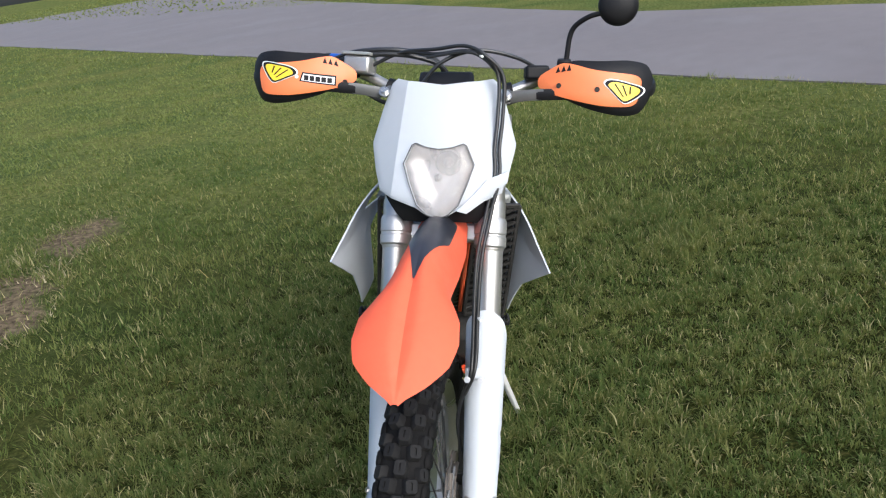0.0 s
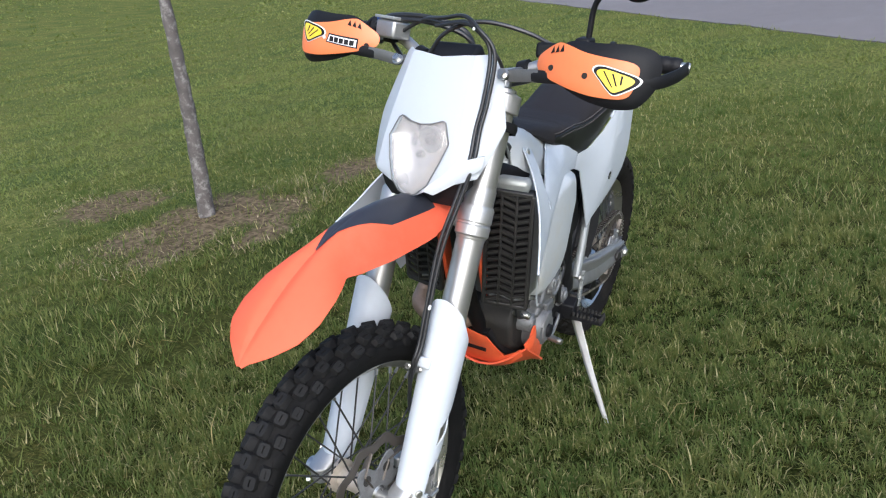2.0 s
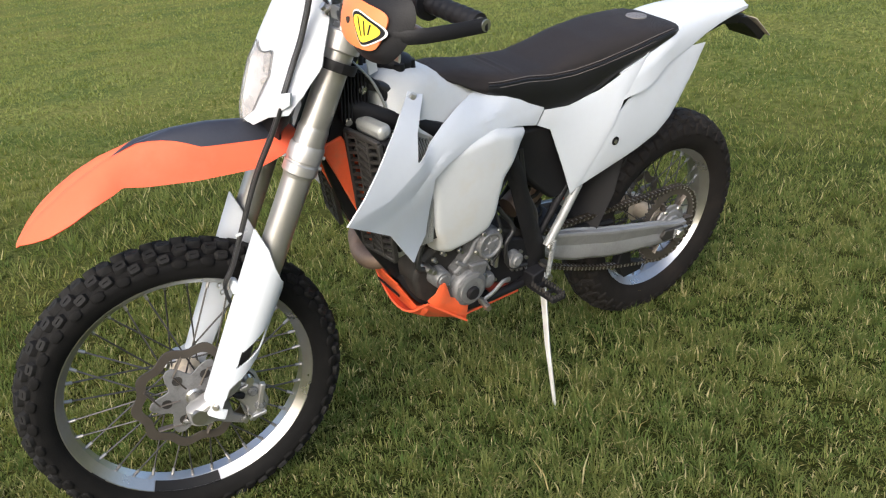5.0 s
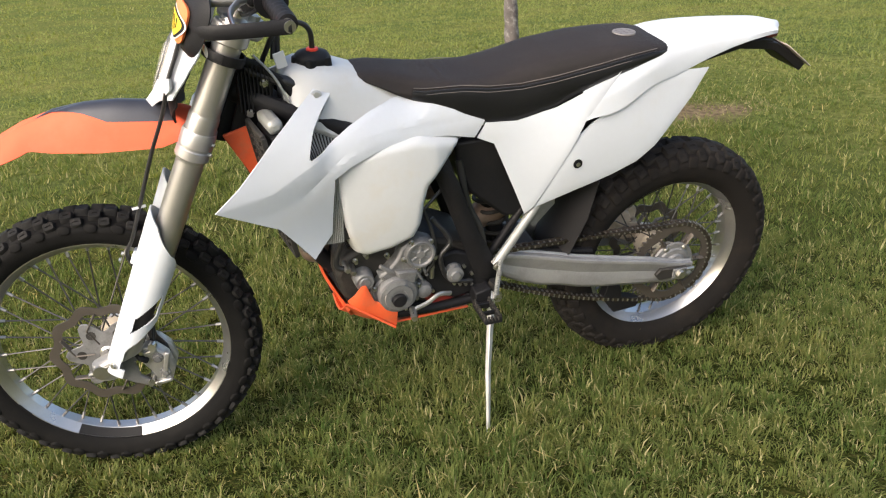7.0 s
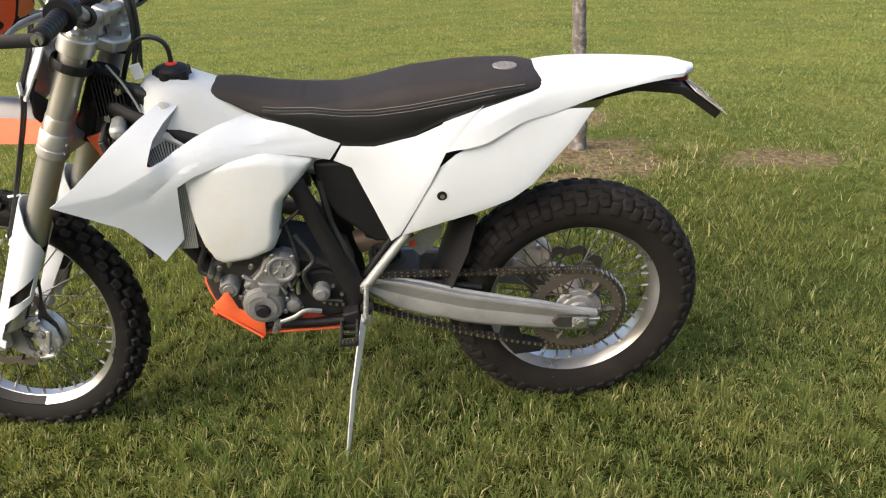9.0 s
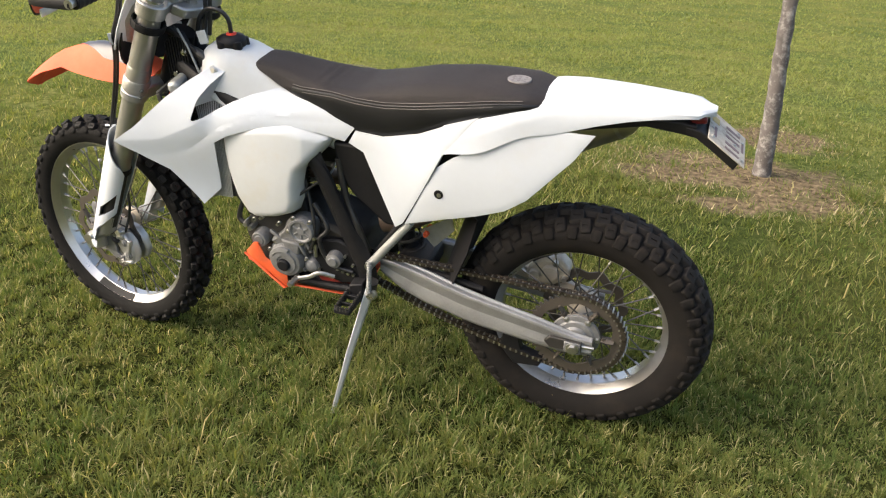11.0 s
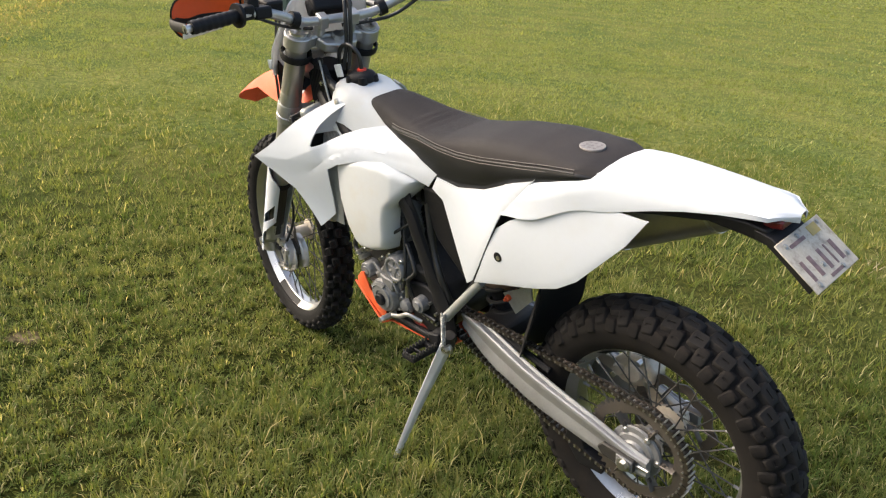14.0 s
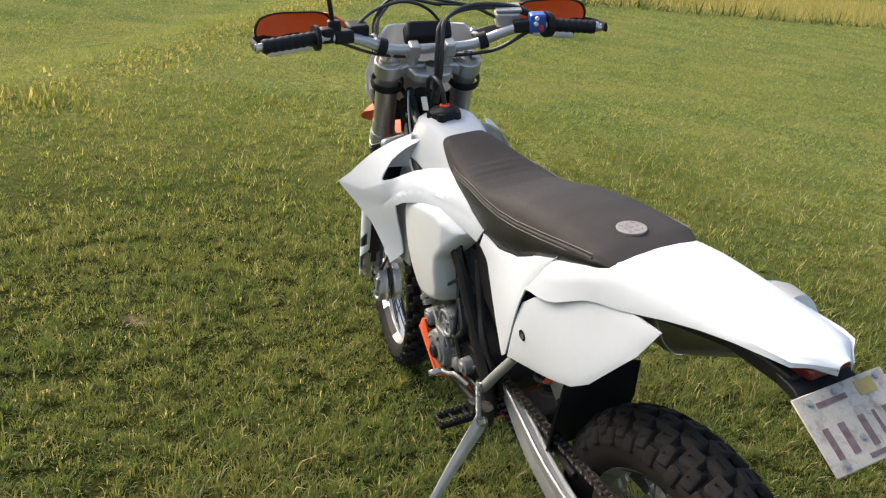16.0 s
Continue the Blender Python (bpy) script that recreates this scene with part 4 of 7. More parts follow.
def chain():
    """The path of the chain round both sprockets, then one link after another."""
    c0, r0, c1, r1 = Vector((0.0, 0, 0.318)), 0.122, Vector((0.585, 0, 0.425)), 0.034
    d = c1 - c0
    base = math.atan2(d.z, d.x)
    off = math.acos((r0 - r1) / d.length)
    pts = []
    up0 = c0 + r0 * Vector((math.cos(base + off), 0, math.sin(base + off)))
    up1 = c1 + r1 * Vector((math.cos(base + off), 0, math.sin(base + off)))
    lo0 = c0 + r0 * Vector((math.cos(base - off), 0, math.sin(base - off)))
    lo1 = c1 + r1 * Vector((math.cos(base - off), 0, math.sin(base - off)))
    for k in range(41):
        pts.append(up0.lerp(up1, k / 40))
    for k in range(1, 12):
        a = base + off - 2 * off * k / 12
        pts.append(c1 + r1 * Vector((math.cos(a), 0, math.sin(a))))
    for k in range(41):
        p = lo1.lerp(lo0, k / 40)
        p.z -= 0.022 * math.sin(math.pi * k / 40)
        pts.append(p)
    for k in range(1, 40):
        a = base - off - (2 * math.pi - 2 * off) * k / 40
        pts.append(c0 + r0 * Vector((math.cos(a), 0, math.sin(a))))
    pts.append(pts[0])
    length = [0]
    for a, b in zip(pts, pts[1:]):
        length.append(length[-1] + (b - a).length)
    n = int(length[-1] / 0.0159)
    step = length[-1] / n
    kinds = []
    for wide in (0.0085, 0.0055):
        bm = bmesh.new()
        for sgn in (-1, 1):
            o = [(0.0125 * math.cos(a) * 0.45 + (0.0075 if math.cos(a) > 0 else -0.0075), 0.0068 * math.sin(a) * (0.8 + 0.2 * abs(math.cos(a)))) for a in (2 * math.pi * k / 12 for k in range(12))]
            prism(o, sgn * wide, sgn * (wide + 0.002), bm=bm)
        rod((0, -wide, 0), (0, wide, 0), 0.0042, 8, bm)
        bmesh.ops.recalc_face_normals(bm, faces=bm.faces)
        me = bpy.data.meshes.new("chain_link")
        bm.to_mesh(me)
        bm.free()
        kinds.append(me)
    pb = bmesh.new()
    for sx in (-0.0079, 0.0079):
        rod((sx, -0.0118, 0), (sx, 0.0118, 0), 0.0024, 8, pb)
    pin = bpy.data.meshes.new("chain_pin")
    pb.to_mesh(pin)
    pb.free()
    holder = part("chain", rod((0.585, 0.052, 0.425), (0.585, 0.08, 0.425), 0.034, 20), CHAIN, bike, "oily brown drive chain")
    at = np.interp(np.arange(n) * step, length, range(len(pts)))
    for i, f in enumerate(at):
        a, b = pts[int(f)], pts[min(int(f) + 1, len(pts) - 1)]
        p = a.lerp(b, f - int(f))
        ang = math.atan2((b - a).z, (b - a).x)
        piece("chain_link", kinds[i % 2], CHAIN, holder, m=Matrix.Translation((p.x, 0.070, p.z)) @ Matrix.Rotation(-ang, 4, "Y"))
        piece("chain_pin", pin, STEEL, holder, m=Matrix.Translation((p.x, 0.070, p.z)))


chain()
caliper = part("rear_caliper", prism([(0.045, 0.425), (0.075, 0.455), (0.125, 0.450), (0.160, 0.420), (0.165, 0.385), (0.130, 0.365), (0.085, 0.372), (0.050, 0.392)], -0.100, -0.048), PALECAST, bike, "pale cast rear brake caliper", bevel=0.009)
part("caliper_carrier", prism([(-0.03, 0.345), (0.02, 0.365), (0.08, 0.385), (0.17, 0.405), (0.25, 0.415), (0.25, 0.385), (0.15, 0.362), (0.04, 0.305), (-0.02, 0.288)], -0.082, -0.066), PALECAST, caliper, bevel=0.003)
part("caliper_body", lathe([(0.0, -0.035), (0.020, -0.036), (0.024, -0.042), (0.024, -0.060)], 20, "y", (0.098, 0, 0.412)), PALECAST, caliper, sharp=35)
part("caliper_body", lathe([(0.0, -0.038), (0.013, -0.038), (0.016, -0.044), (0.016, -0.060)], 20, "y", (0.140, 0, 0.400)), PALECAST, caliper, sharp=35)
for cx, cz in ((0.06, 0.40), (0.15, 0.385), (0.085, 0.445)):
    part("caliper_pin", rod((cx, -0.104, cz), (cx, -0.036, cz), 0.007), STEEL, caliper)
part("wheel_spacer", lathe([(0.012, -0.088), (0.030, -0.086), (0.034, -0.078), (0.034, -0.060), (0.012, -0.056)], 28), PALECAST, rear_rim)

# -- frame --
frame_ob = part("main_frame", bent([(1.10, 0.03, 0.93), (1.0, 0.075, 0.89), (0.84, 0.10, 0.82), (0.69, 0.105, 0.73), (0.635, 0.105, 0.62), (0.585, 0.10, 0.48), (0.565, 0.095, 0.36)], 0.021, 10, flat=0.72), BLACK, bike, "black steel motorcycle frame with plastic guards")
part("frame_beam", bent([(1.10, -0.03, 0.93), (1.0, -0.075, 0.89), (0.84, -0.10, 0.82), (0.69, -0.105, 0.73), (0.635, -0.105, 0.62), (0.585, -0.10, 0.48), (0.565, -0.095, 0.36)], 0.021, 10, flat=0.72), BLACK, frame_ob)
part("frame_guard", sheet([(0.705, 0.735), (0.665, 0.755), (0.60, 0.585), (0.535, 0.445), (0.53, 0.40), (0.575, 0.40), (0.60, 0.45), (0.655, 0.60)], lambda x, z: 0.118, 0.006, cell=0.02, roll=0.012, roll_width=0.018), BLACK, frame_ob, "black plastic frame guard")
part("head_tube", rod(Vector((1.145, 0, 0.83)), Vector((1.075, 0, 0.985)), 0.032, 20), BLACK, frame_ob)
part("down_tube", bent([(1.10, 0, 0.83), (1.065, 0, 0.72), (1.005, 0, 0.58), (0.950, 0, 0.49), (0.90, 0, 0.42)], 0.019, 12), BLACK, frame_ob)
for sgn in (1, -1):
    part("frame_brace", prism([(1.135, 0.845), (1.085, 0.860), (1.05, 0.80), (1.025, 0.70), (1.005, 0.595), (1.018, 0.585), (1.055, 0.68), (1.095, 0.765)], sgn * 0.040, sgn * 0.050), SKID_ORANGE, frame_ob, "orange frame brace", bevel=0.003)
for sgn in (-1, 1):
    part("cradle_tube", bent([(0.925, sgn * 0.02, 0.45), (0.885, sgn * 0.055, 0.385), (0.82, sgn * 0.07, 0.350), (0.65, sgn * 0.085, 0.345), (0.56, sgn * 0.09, 0.36)], 0.014, 10), BLACK, frame_ob)
    part("subframe_tube", bent([(0.70, sgn * 0.07, 0.79), (0.50, sgn * 0.075, 0.80), (0.30, sgn * 0.075, 0.86), (0.08, sgn * 0.06, 0.93)], 0.010, 8), BLACK, frame_ob)
    part("subframe_strut", bent([(0.545, sgn * 0.085, 0.46), (0.43, sgn * 0.078, 0.62), (0.30, sgn * 0.07, 0.78)], 0.010, 10), BLACK, frame_ob)
    part("head_gusset", prism([(1.09, 0.93), (0.97, 0.90), (1.0, 0.80), (1.08, 0.79), (1.12, 0.84)], sgn * 0.035, sgn * 0.045), BLACK, frame_ob, bevel=0.003)
    part("gusset_bolt", bolt((1.035, sgn * 0.046, 0.885), (0, sgn, 0), 0.007, 0.006), STEEL, frame_ob)
    part("gusset_bolt", bolt((1.045, sgn * 0.046, 0.82), (0, sgn, 0), 0.007, 0.006), STEEL, frame_ob)

# -- bodywork --
SHROUD = [(1.177, 0.764), (1.125, 0.800), (1.045, 0.872), (0.995, 0.908), (0.945, 0.938), (0.897, 0.941), (0.918, 0.921), (0.942, 0.900), (0.964, 0.872), (0.973, 0.848), (0.980, 0.823), (0.974, 0.820),
          (0.950, 0.828), (0.922, 0.844), (0.884, 0.863), (0.838, 0.880), (0.785, 0.894), (0.745, 0.897), (0.70, 0.887), (0.625, 0.846), (0.574, 0.824), (0.600, 0.788), (0.665, 0.806), (0.743, 0.818), (0.820, 0.808), (0.893, 0.785), (0.929, 0.765),
          (0.935, 0.70), (0.940, 0.628), (0.985, 0.585), (1.055, 0.684), (1.092, 0.708)]


def shroud_base(x, z):
    """Half the width at a place: the flank leans in towards the seat and back from the pointed front."""
    u, v = x - 0.9, z - 0.8
    return 0.1509 + 0.2072 * u - 0.0849 * v + 0.1018 * u * u - 0.2231 * u * v - 2.6603 * v * v - 8.4287 * v ** 3 + 3.5536 * u * v * v


RIDGE = [(1.177, 0.765), (1.06, 0.772), (0.96, 0.818), (0.80, 0.885)]
GROOVE = [(0.995, 0.745), (0.91, 0.808), (0.81, 0.838), (0.62, 0.832)]


PINCH = [(0.974, 0.820), (0.922, 0.844), (0.884, 0.863), (0.838, 0.880), (0.745, 0.897)]


def shroud_depth(x, z):
    d = shroud_base(x, z)
    d -= 0.017 * max(0.0, 1 - line_distance(PINCH, x, z) / 0.05) * max(0.0, min(1.0, (0.968 - x) / 0.04))
    d += 0.005 * max(0.0, 1 - line_distance(RIDGE, x, z) / 0.045)
    d -= 0.0015 * max(0.0, 1 - line_distance(GROOVE, x, z) / 0.010)
    return d


for sgn in (1, -1):
    sh = part("radiator_shroud", sheet(SHROUD, lambda x, z: shroud_depth(x, z) + (0 if sgn > 0 else 0.03 * max(0.0, min(1.0, (x - 0.6) / 0.35))), 0.0035, cell=0.011, side=sgn, cuts=list(zip(RIDGE, RIDGE[1:])) + list(zip(GROOVE, GROOVE[1:]))), WHITE, bike, "white plastic radiator shroud with a pointed front", sharp=14)
    part("shroud_bolt", bolt((0.943, sgn * 0.0905, 0.926), (0, sgn, 0.3), 0.006, 0.004), STEEL, sh)
    part("bolt_recess", lathe([(0.012, 0.0), (0.0115, 0.0012), (0.007, 0.0012), (0.006, 0)], 20, at=(0.943, 0.0895, 0.926)) if sgn > 0 else rod((0.943, -0.0895, 0.926), (0.943, -0.0908, 0.926), 0.011), WHITE, sh)
    # the hollow behind the front arm, turned in to the tank
    wide = 0.0 if sgn > 0 else 0.020
    rim = [(0.972, 0.150 + wide, 0.852), (0.964, 0.140 + wide, 0.872), (0.942, 0.116 + wide, 0.900), (0.918, 0.090 + wide, 0.921), (0.897, 0.062 + wide, 0.940)]
    deep = [(0.950, 0.088, 0.848), (0.940, 0.084, 0.862), (0.918, 0.078, 0.888), (0.896, 0.066, 0.912), (0.874, 0.050, 0.935)]
    web = loft([[(p[0] + (q[0] - p[0]) * t, sgn * (p[1] + (q[1] - p[1]) * t - 0.006 * math.sin(math.pi * t)), p[2] + (q[2] - p[2]) * t) for t in (0, 0.2, 0.4, 0.6, 0.8, 1)] for p, q in zip(rim, deep)], False, False)
    bmesh.ops.solidify(web, geom=web.faces[:], thickness=0.003)
    bmesh.ops.recalc_face_normals(web, faces=web.faces)
    part("shroud_hollow", web, WHITE, sh, sharp=60)
    # louvre behind the gaps of the shroud
    for i in range(16):
        t = i / 15
        part("louvre", bent([(1.012 - 0.104 * t, sgn * 0.089, 0.860), (1.006 - 0.098 * t, sgn * 0.098, 0.838), (0.980 - 0.068 * t, sgn * 0.128, 0.775), (0.980 - 0.064 * t, sgn * 0.137, 0.60)], 0.0018, 6, 4), GREYPAINT, sh)
    # dark sheet added behind the louvres for the shade between them
    part("louvre_backing", sheet([(1.012, 0.860), (0.900, 0.860), (0.900, 0.60), (0.985, 0.60), (0.985, 0.775)], lambda x, z: float(np.interp(z, [0.60, 0.775, 0.838, 0.866], [0.131, 0.122, 0.093, 0.081])), 0.002, cell=0.02, side=sgn), DARKCAST, sh, "dark sheet behind the louvres")

TANK_OUT = [(0.930, 0.775), (0.90, 0.80), (0.82, 0.82), (0.74, 0.826), (0.635, 0.80), (0.632, 0.785), (0.660, 0.752), (0.712, 0.700), (0.722, 0.66), (0.728, 0.61), (0.745, 0.572), (0.80, 0.548), (0.862, 0.536), (0.890, 0.550), (0.912, 0.60), (0.925, 0.68)]


def tank_depth(x, z):
    e = edge_distance(TANK_OUT, x, z)
    t = min(1.0, e / 0.022)
    return 0.085 + 0.048 * math.sqrt(max(0.0, 1 - (1 - t) ** 2)) + 0.016 * max(0.0, 1 - ((x - 0.80) / 0.16) ** 2 - ((z - 0.69) / 0.15) ** 2) - 0.30 * max(0, 0.70 - x)


tank = None
for sgn in (1, -1):
    ob = part("fuel_tank" if sgn > 0 else "tank_flank", sheet(TANK_OUT, tank_depth, 0.004, cell=0.007, side=sgn), TANK, tank or bike, "off-white translucent plastic fuel tank" if sgn > 0 else "", sharp=42)
    tank = tank or ob


def shoulder(x, top, lo, s=1.0):
    """A section of the tank's upper part: narrow at the top, widest just over its lower edge."""
    half = [(0.050, lo - 0.030), (0.074, lo - 0.016), (0.096, lo), (0.101, lo + 0.010), (0.096, lo + 0.026)] + [(w, top - d) for w, d in ((0.084, 0.052), (0.073, 0.028), (0.060, 0.010), (0.042, 0.002))]
    half = [(y * s, min(z, top)) for y, z in half]
    return [(x, y, z) for y, z in half] + [(x, 0, top)] + [(x, -y, z) for y, z in half[::-1]]


part("tank_top", loft([shoulder(1.004, 0.945, 0.895, 0.50), shoulder(0.999, 0.956, 0.880, 0.74), shoulder(0.985, 0.968, 0.868, 0.92), shoulder(0.965, 0.973, 0.856, 1.0), shoulder(0.940, 0.972, 0.848, 1.05), shoulder(0.925, 0.971, 0.838, 1.06), shoulder(0.90, 0.966, 0.824, 1.05), shoulder(0.86, 0.952, 0.826, 0.97), shoulder(0.80, 0.930, 0.815, 0.93), shoulder(0.72, 0.895, 0.785, 0.84), shoulder(0.62, 0.835, 0.745, 0.70)]), TANK, tank, sharp=50)
cap = part("filler_cap", lathe([(0.0, 0.993), (0.018, 0.992), (0.022, 0.990), (0.032, 0.987), (0.037, 0.981), (0.038, 0.972), (0.034, 0.960)], 36, "z", (0.932, 0.008, 0)), BLACK, tank, "black filler cap with a red vent ring")
for k in range(5):
    a = 2 * math.pi * k / 5
    part("cap_lobe", lathe([(0.0, 0.984), (0.012, 0.981), (0.014, 0.962)], 16, "z", (0.932 + 0.030 * math.cos(a), 0.008 + 0.031 * math.sin(a), 0)), BLACK, cap)
part("vent_ring", lathe([(0.006, 0.997), (0.012, 0.996), (0.013, 0.990), (0.006, 0.990)], 24, "z", (0.930, 0.008, 0), closed=True), RED, cap, "red rubber ring")
part("vent_hose", bent([(0.930, 0.008, 0.994), (0.932, 0.010, 1.030), (0.948, 0.014, 1.050), (0.978, 0.016, 1.054), (1.006, 0.015, 1.034), (1.026, 0.008, 0.995), (1.045, 0, 0.95)], 0.0055, 10), HOSE, tank, "black vent hose")

# -- seat --
SX = [0.858, 0.846, 0.809, 0.772, 0.708, 0.629, 0.565, 0.495, 0.414, 0.308, 0.229, 0.160, 0.118, 0.098]
S_BOT = [0.934, 0.930, 0.918, 0.899, 0.872, 0.836, 0.816, 0.814, 0.834, 0.876, 0.900, 0.922, 0.926, 0.926]
S_PIPE = [0.938, 0.938, 0.925, 0.908, 0.903, 0.903, 0.895, 0.894, 0.904, 0.922, 0.934, 0.940, 0.936, 0.930]
S_TOP = [0.942, 0.947, 0.946, 0.941, 0.926, 0.914, 0.915, 0.930, 0.948, 0.957, 0.957, 0.954, 0.946, 0.934]
S_WID = [0.034, 0.054, 0.066, 0.074, 0.085, 0.091, 0.094, 0.097, 0.103, 0.107, 0.105, 0.099, 0.082, 0.056]


def along_seat(x):
    return [float(np.interp(-x, [-v for v in SX], col)) for col in (S_BOT, S_PIPE, S_TOP, S_WID)]


def seat_section(x):
    lo, pi, hi, w = along_seat(x)
    up = max(hi - pi, 0.002)
    crease = 0.0022 * math.sin(x * 260) * max(0.0, 1 - abs(x - 0.665) / 0.05)
    half = [(w * 0.96, lo), (w * 1.02, lo + (pi - lo) * 0.35), (w * 1.03, lo + (pi - lo) * 0.75), (w * 0.995, pi), (w * 0.95, pi + up * 0.45), (w * 0.84, pi + up * 0.78), (w * 0.62, pi + up * 0.95 + crease), (w * 0.32, hi + crease)]
    return [(x, y, z) for y, z in half] + [(x, 0, hi + crease)] + [(x, -y, z) for y, z in half[::-1]]


xs = np.concatenate([np.linspace(0.858, 0.80, 9), np.linspace(0.79, 0.15, 75), np.linspace(0.145, 0.098, 9)])
bm = loft([seat_section(x) for x in xs], True, True)
seat = part("seat", bm, SEAT_TOP, bike, "black vinyl seat with grey stitching and smooth side panels", sharp=70)
seat.data.materials.append(SEAT_SIDE)
for p in seat.data.polygons:
    c = p.center
    if c.z < along_seat(c.x)[1] - 0.001 and c.x < 0.735:
        p.material_index = 1
for sgn in (1, -1):
    for dz, dy, r, mat, nm in ((0.0, 0.999, 0.0022, SEAT_SIDE, "piping"), (0.007, 0.985, 0.0009, THREAD, "stitching"), (-0.006, 1.012, 0.0009, THREAD, "stitching")):
        path = [(x, sgn * along_seat(x)[3] * dy, along_seat(x)[1] + dz) for x in np.linspace(0.735, 0.165, 60)]
        part(nm, tube(path, r, 6), mat, seat)
oval = [(0.196 + 0.028 * math.cos(a), 0.025 * math.sin(a)) for a in np.linspace(0, 2 * math.pi, 24, endpoint=False)]
badge = part("seat_badge", prism(oval, 0.950, 0.9588, "xy"), BADGE, seat, "worn grey round badge", bevel=0.001)
for k in range(9):
    part("badge_relief", box((0.005, 0.008, 0.002), pose(0.182 + 0.014 * (k % 3), -0.012 + 0.012 * (k // 3), 0.9579, 0, 0, 25 + 37 * k)), BADGE_DARK, badge)

# -- side panels and rear fender --
UPPER = [(0.592, 0.784), (0.572, 0.818), (0.565, 0.817), (0.499, 0.815), (0.406, 0.839), (0.315, 0.882), (0.262, 0.900), (0.256, 0.906), (0.301, 0.853), (0.340, 0.806), (0.377, 0.731), (0.418, 0.652), (0.450, 0.594), (0.472, 0.577), (0.500, 0.645), (0.552, 0.766)]
upper_depth = surface([(0.572, 0.818, 0.093), (0.406, 0.839, 0.106), (0.229, 0.907, 0.108), (0.118, 0.872, 0.097), (0.14, 0.905, 0.100), (0.345, 0.765, 0.132), (0.472, 0.577, 0.112), (0.52, 0.70, 0.104), (0.275, 0.828, 0.125)])
LOWER = [(0.003, 0.880), (0.043, 0.819), (0.141, 0.712), (0.190, 0.678), (0.256, 0.653), (0.340, 0.628), (0.447, 0.590), (0.415, 0.654), (0.377, 0.728), (0.356, 0.768), (0.318, 0.797), (0.286, 0.814), (0.242, 0.836), (0.197, 0.860), (0.161, 0.876), (0.10, 0.884)]
lower_depth = surface([(0.003, 0.880, 0.088), (0.118, 0.868, 0.098), (0.256, 0.647, 0.126), (0.43, 0.592, 0.117), (0.351, 0.70, 0.130), (0.18, 0.76, 0.122), (0.262, 0.828, 0.118)])
for sgn in (1, -1):
    sp = part("side_panel", sheet(UPPER, lambda x, z: upper_depth(x, z) + 0.0015, 0.0035, cell=0.014, side=sgn, roll=0.0015, roll_width=0.006), WHITE, bike, "white plastic side panel", sharp=30)
    lp = part("number_plate_panel", sheet(LOWER, lambda x, z: lower_depth(x, z) - 0.0025, 0.0035, cell=0.014, side=sgn, roll=0.0015, roll_width=0.006), WHITE, bike, "white plastic number panel with a round hole", sharp=30)
    # black sheet added behind the panel gap, standing in for shade
    part("gap_backing", sheet([(0.37, 0.74), (0.33, 0.83), (0.27, 0.83), (0.27, 0.76)], lambda x, z: 0.098, 0.002, cell=0.03, side=sgn), BLACK, lp)
    d = lower_depth(0.351, 0.70)
    # black disc in place of the hole's shaded inside
    part("hole_disc", rod((0.351, sgn * (d - 0.006), 0.699), (0.351, sgn * (d - 0.0015), 0.699), 0.0115, 24), BLACK, lp, "black disc in place of a round hole")
    part("hole_bolt", rod((0.350, sgn * (d - 0.004), 0.697), (0.350, sgn * (d - 0.0008), 0.697), 0.0055, 16), STEEL, lp)

# tail: x, half width of top, top height, half width of rim, rim height
# (further forward the flanks run under the seat to the fold above the number panel)
TAIL = [(0.345, 0, 0, 0, 0.804), (0.32, 0, 0, 0, 0.810), (0.292, 0, 0, 0, 0.813), (0.265, 0, 0, 0, 0.818), (0.242, 0, 0, 0, 0.825), (0.22, 0, 0, 0, 0.836), (0.197, 0, 0, 0, 0.848), (0.172, 0, 0, 0, 0.860), (0.145, 0, 0, 0, 0.868), (0.10, 0.077, 0.952, 0.095, 0.875), (0.05, 0.073, 0.956, 0.088, 0.888), (0.0, 0.067, 0.957, 0.081, 0.902), (-0.06, 0.061, 0.956, 0.074, 0.916), (-0.12, 0.056, 0.953, 0.068, 0.926), (-0.18, 0.051, 0.949, 0.062, 0.932), (-0.205, 0.049, 0.946, 0.056, 0.932), (-0.222, 0.030, 0.943, 0.034, 0.934), (-0.241, 0.012, 0.940, 0.014, 0.936)]
rings = []
for x, w, h, wr, hr in TAIL:
    half = [(wr, hr), (wr * 0.99, hr + (h - hr) * 0.55), (w, h - 0.008), (w * 0.90, h - 0.001), (w * 0.5, h + 0.003)]
    if x > 0.12:
        lo = along_seat(x)[0] + 0.003
        h = lo + 0.012
        flank = [upper_depth(x, z) for z in (hr, (hr + lo) / 2, lo)]
        half = [(max(flank[0], lower_depth(x, hr) + 0.0015), hr), (flank[1], (hr + lo) / 2), (flank[2], lo), (0.085, lo + 0.010), (0.05, lo + 0.014)]
    off = -0.007 * min(1.0, max(0.0, (0.1 - x) / 0.3))
    out = [(x, y + off, z) for y, z in half] + [(x, off, h + 0.004)] + [(x, off - y, z) for y, z in half[::-1]]
    rings.append(out)
bm = loft(rings, False, False)
bmesh.ops.recalc_face_normals(bm, faces=bm.faces)
bmesh.ops.solidify(bm, geom=bm.faces[:], thickness=0.002)
fender = part("rear_fender", bm, WHITE, bike, "long white plastic rear fender", sharp=62)
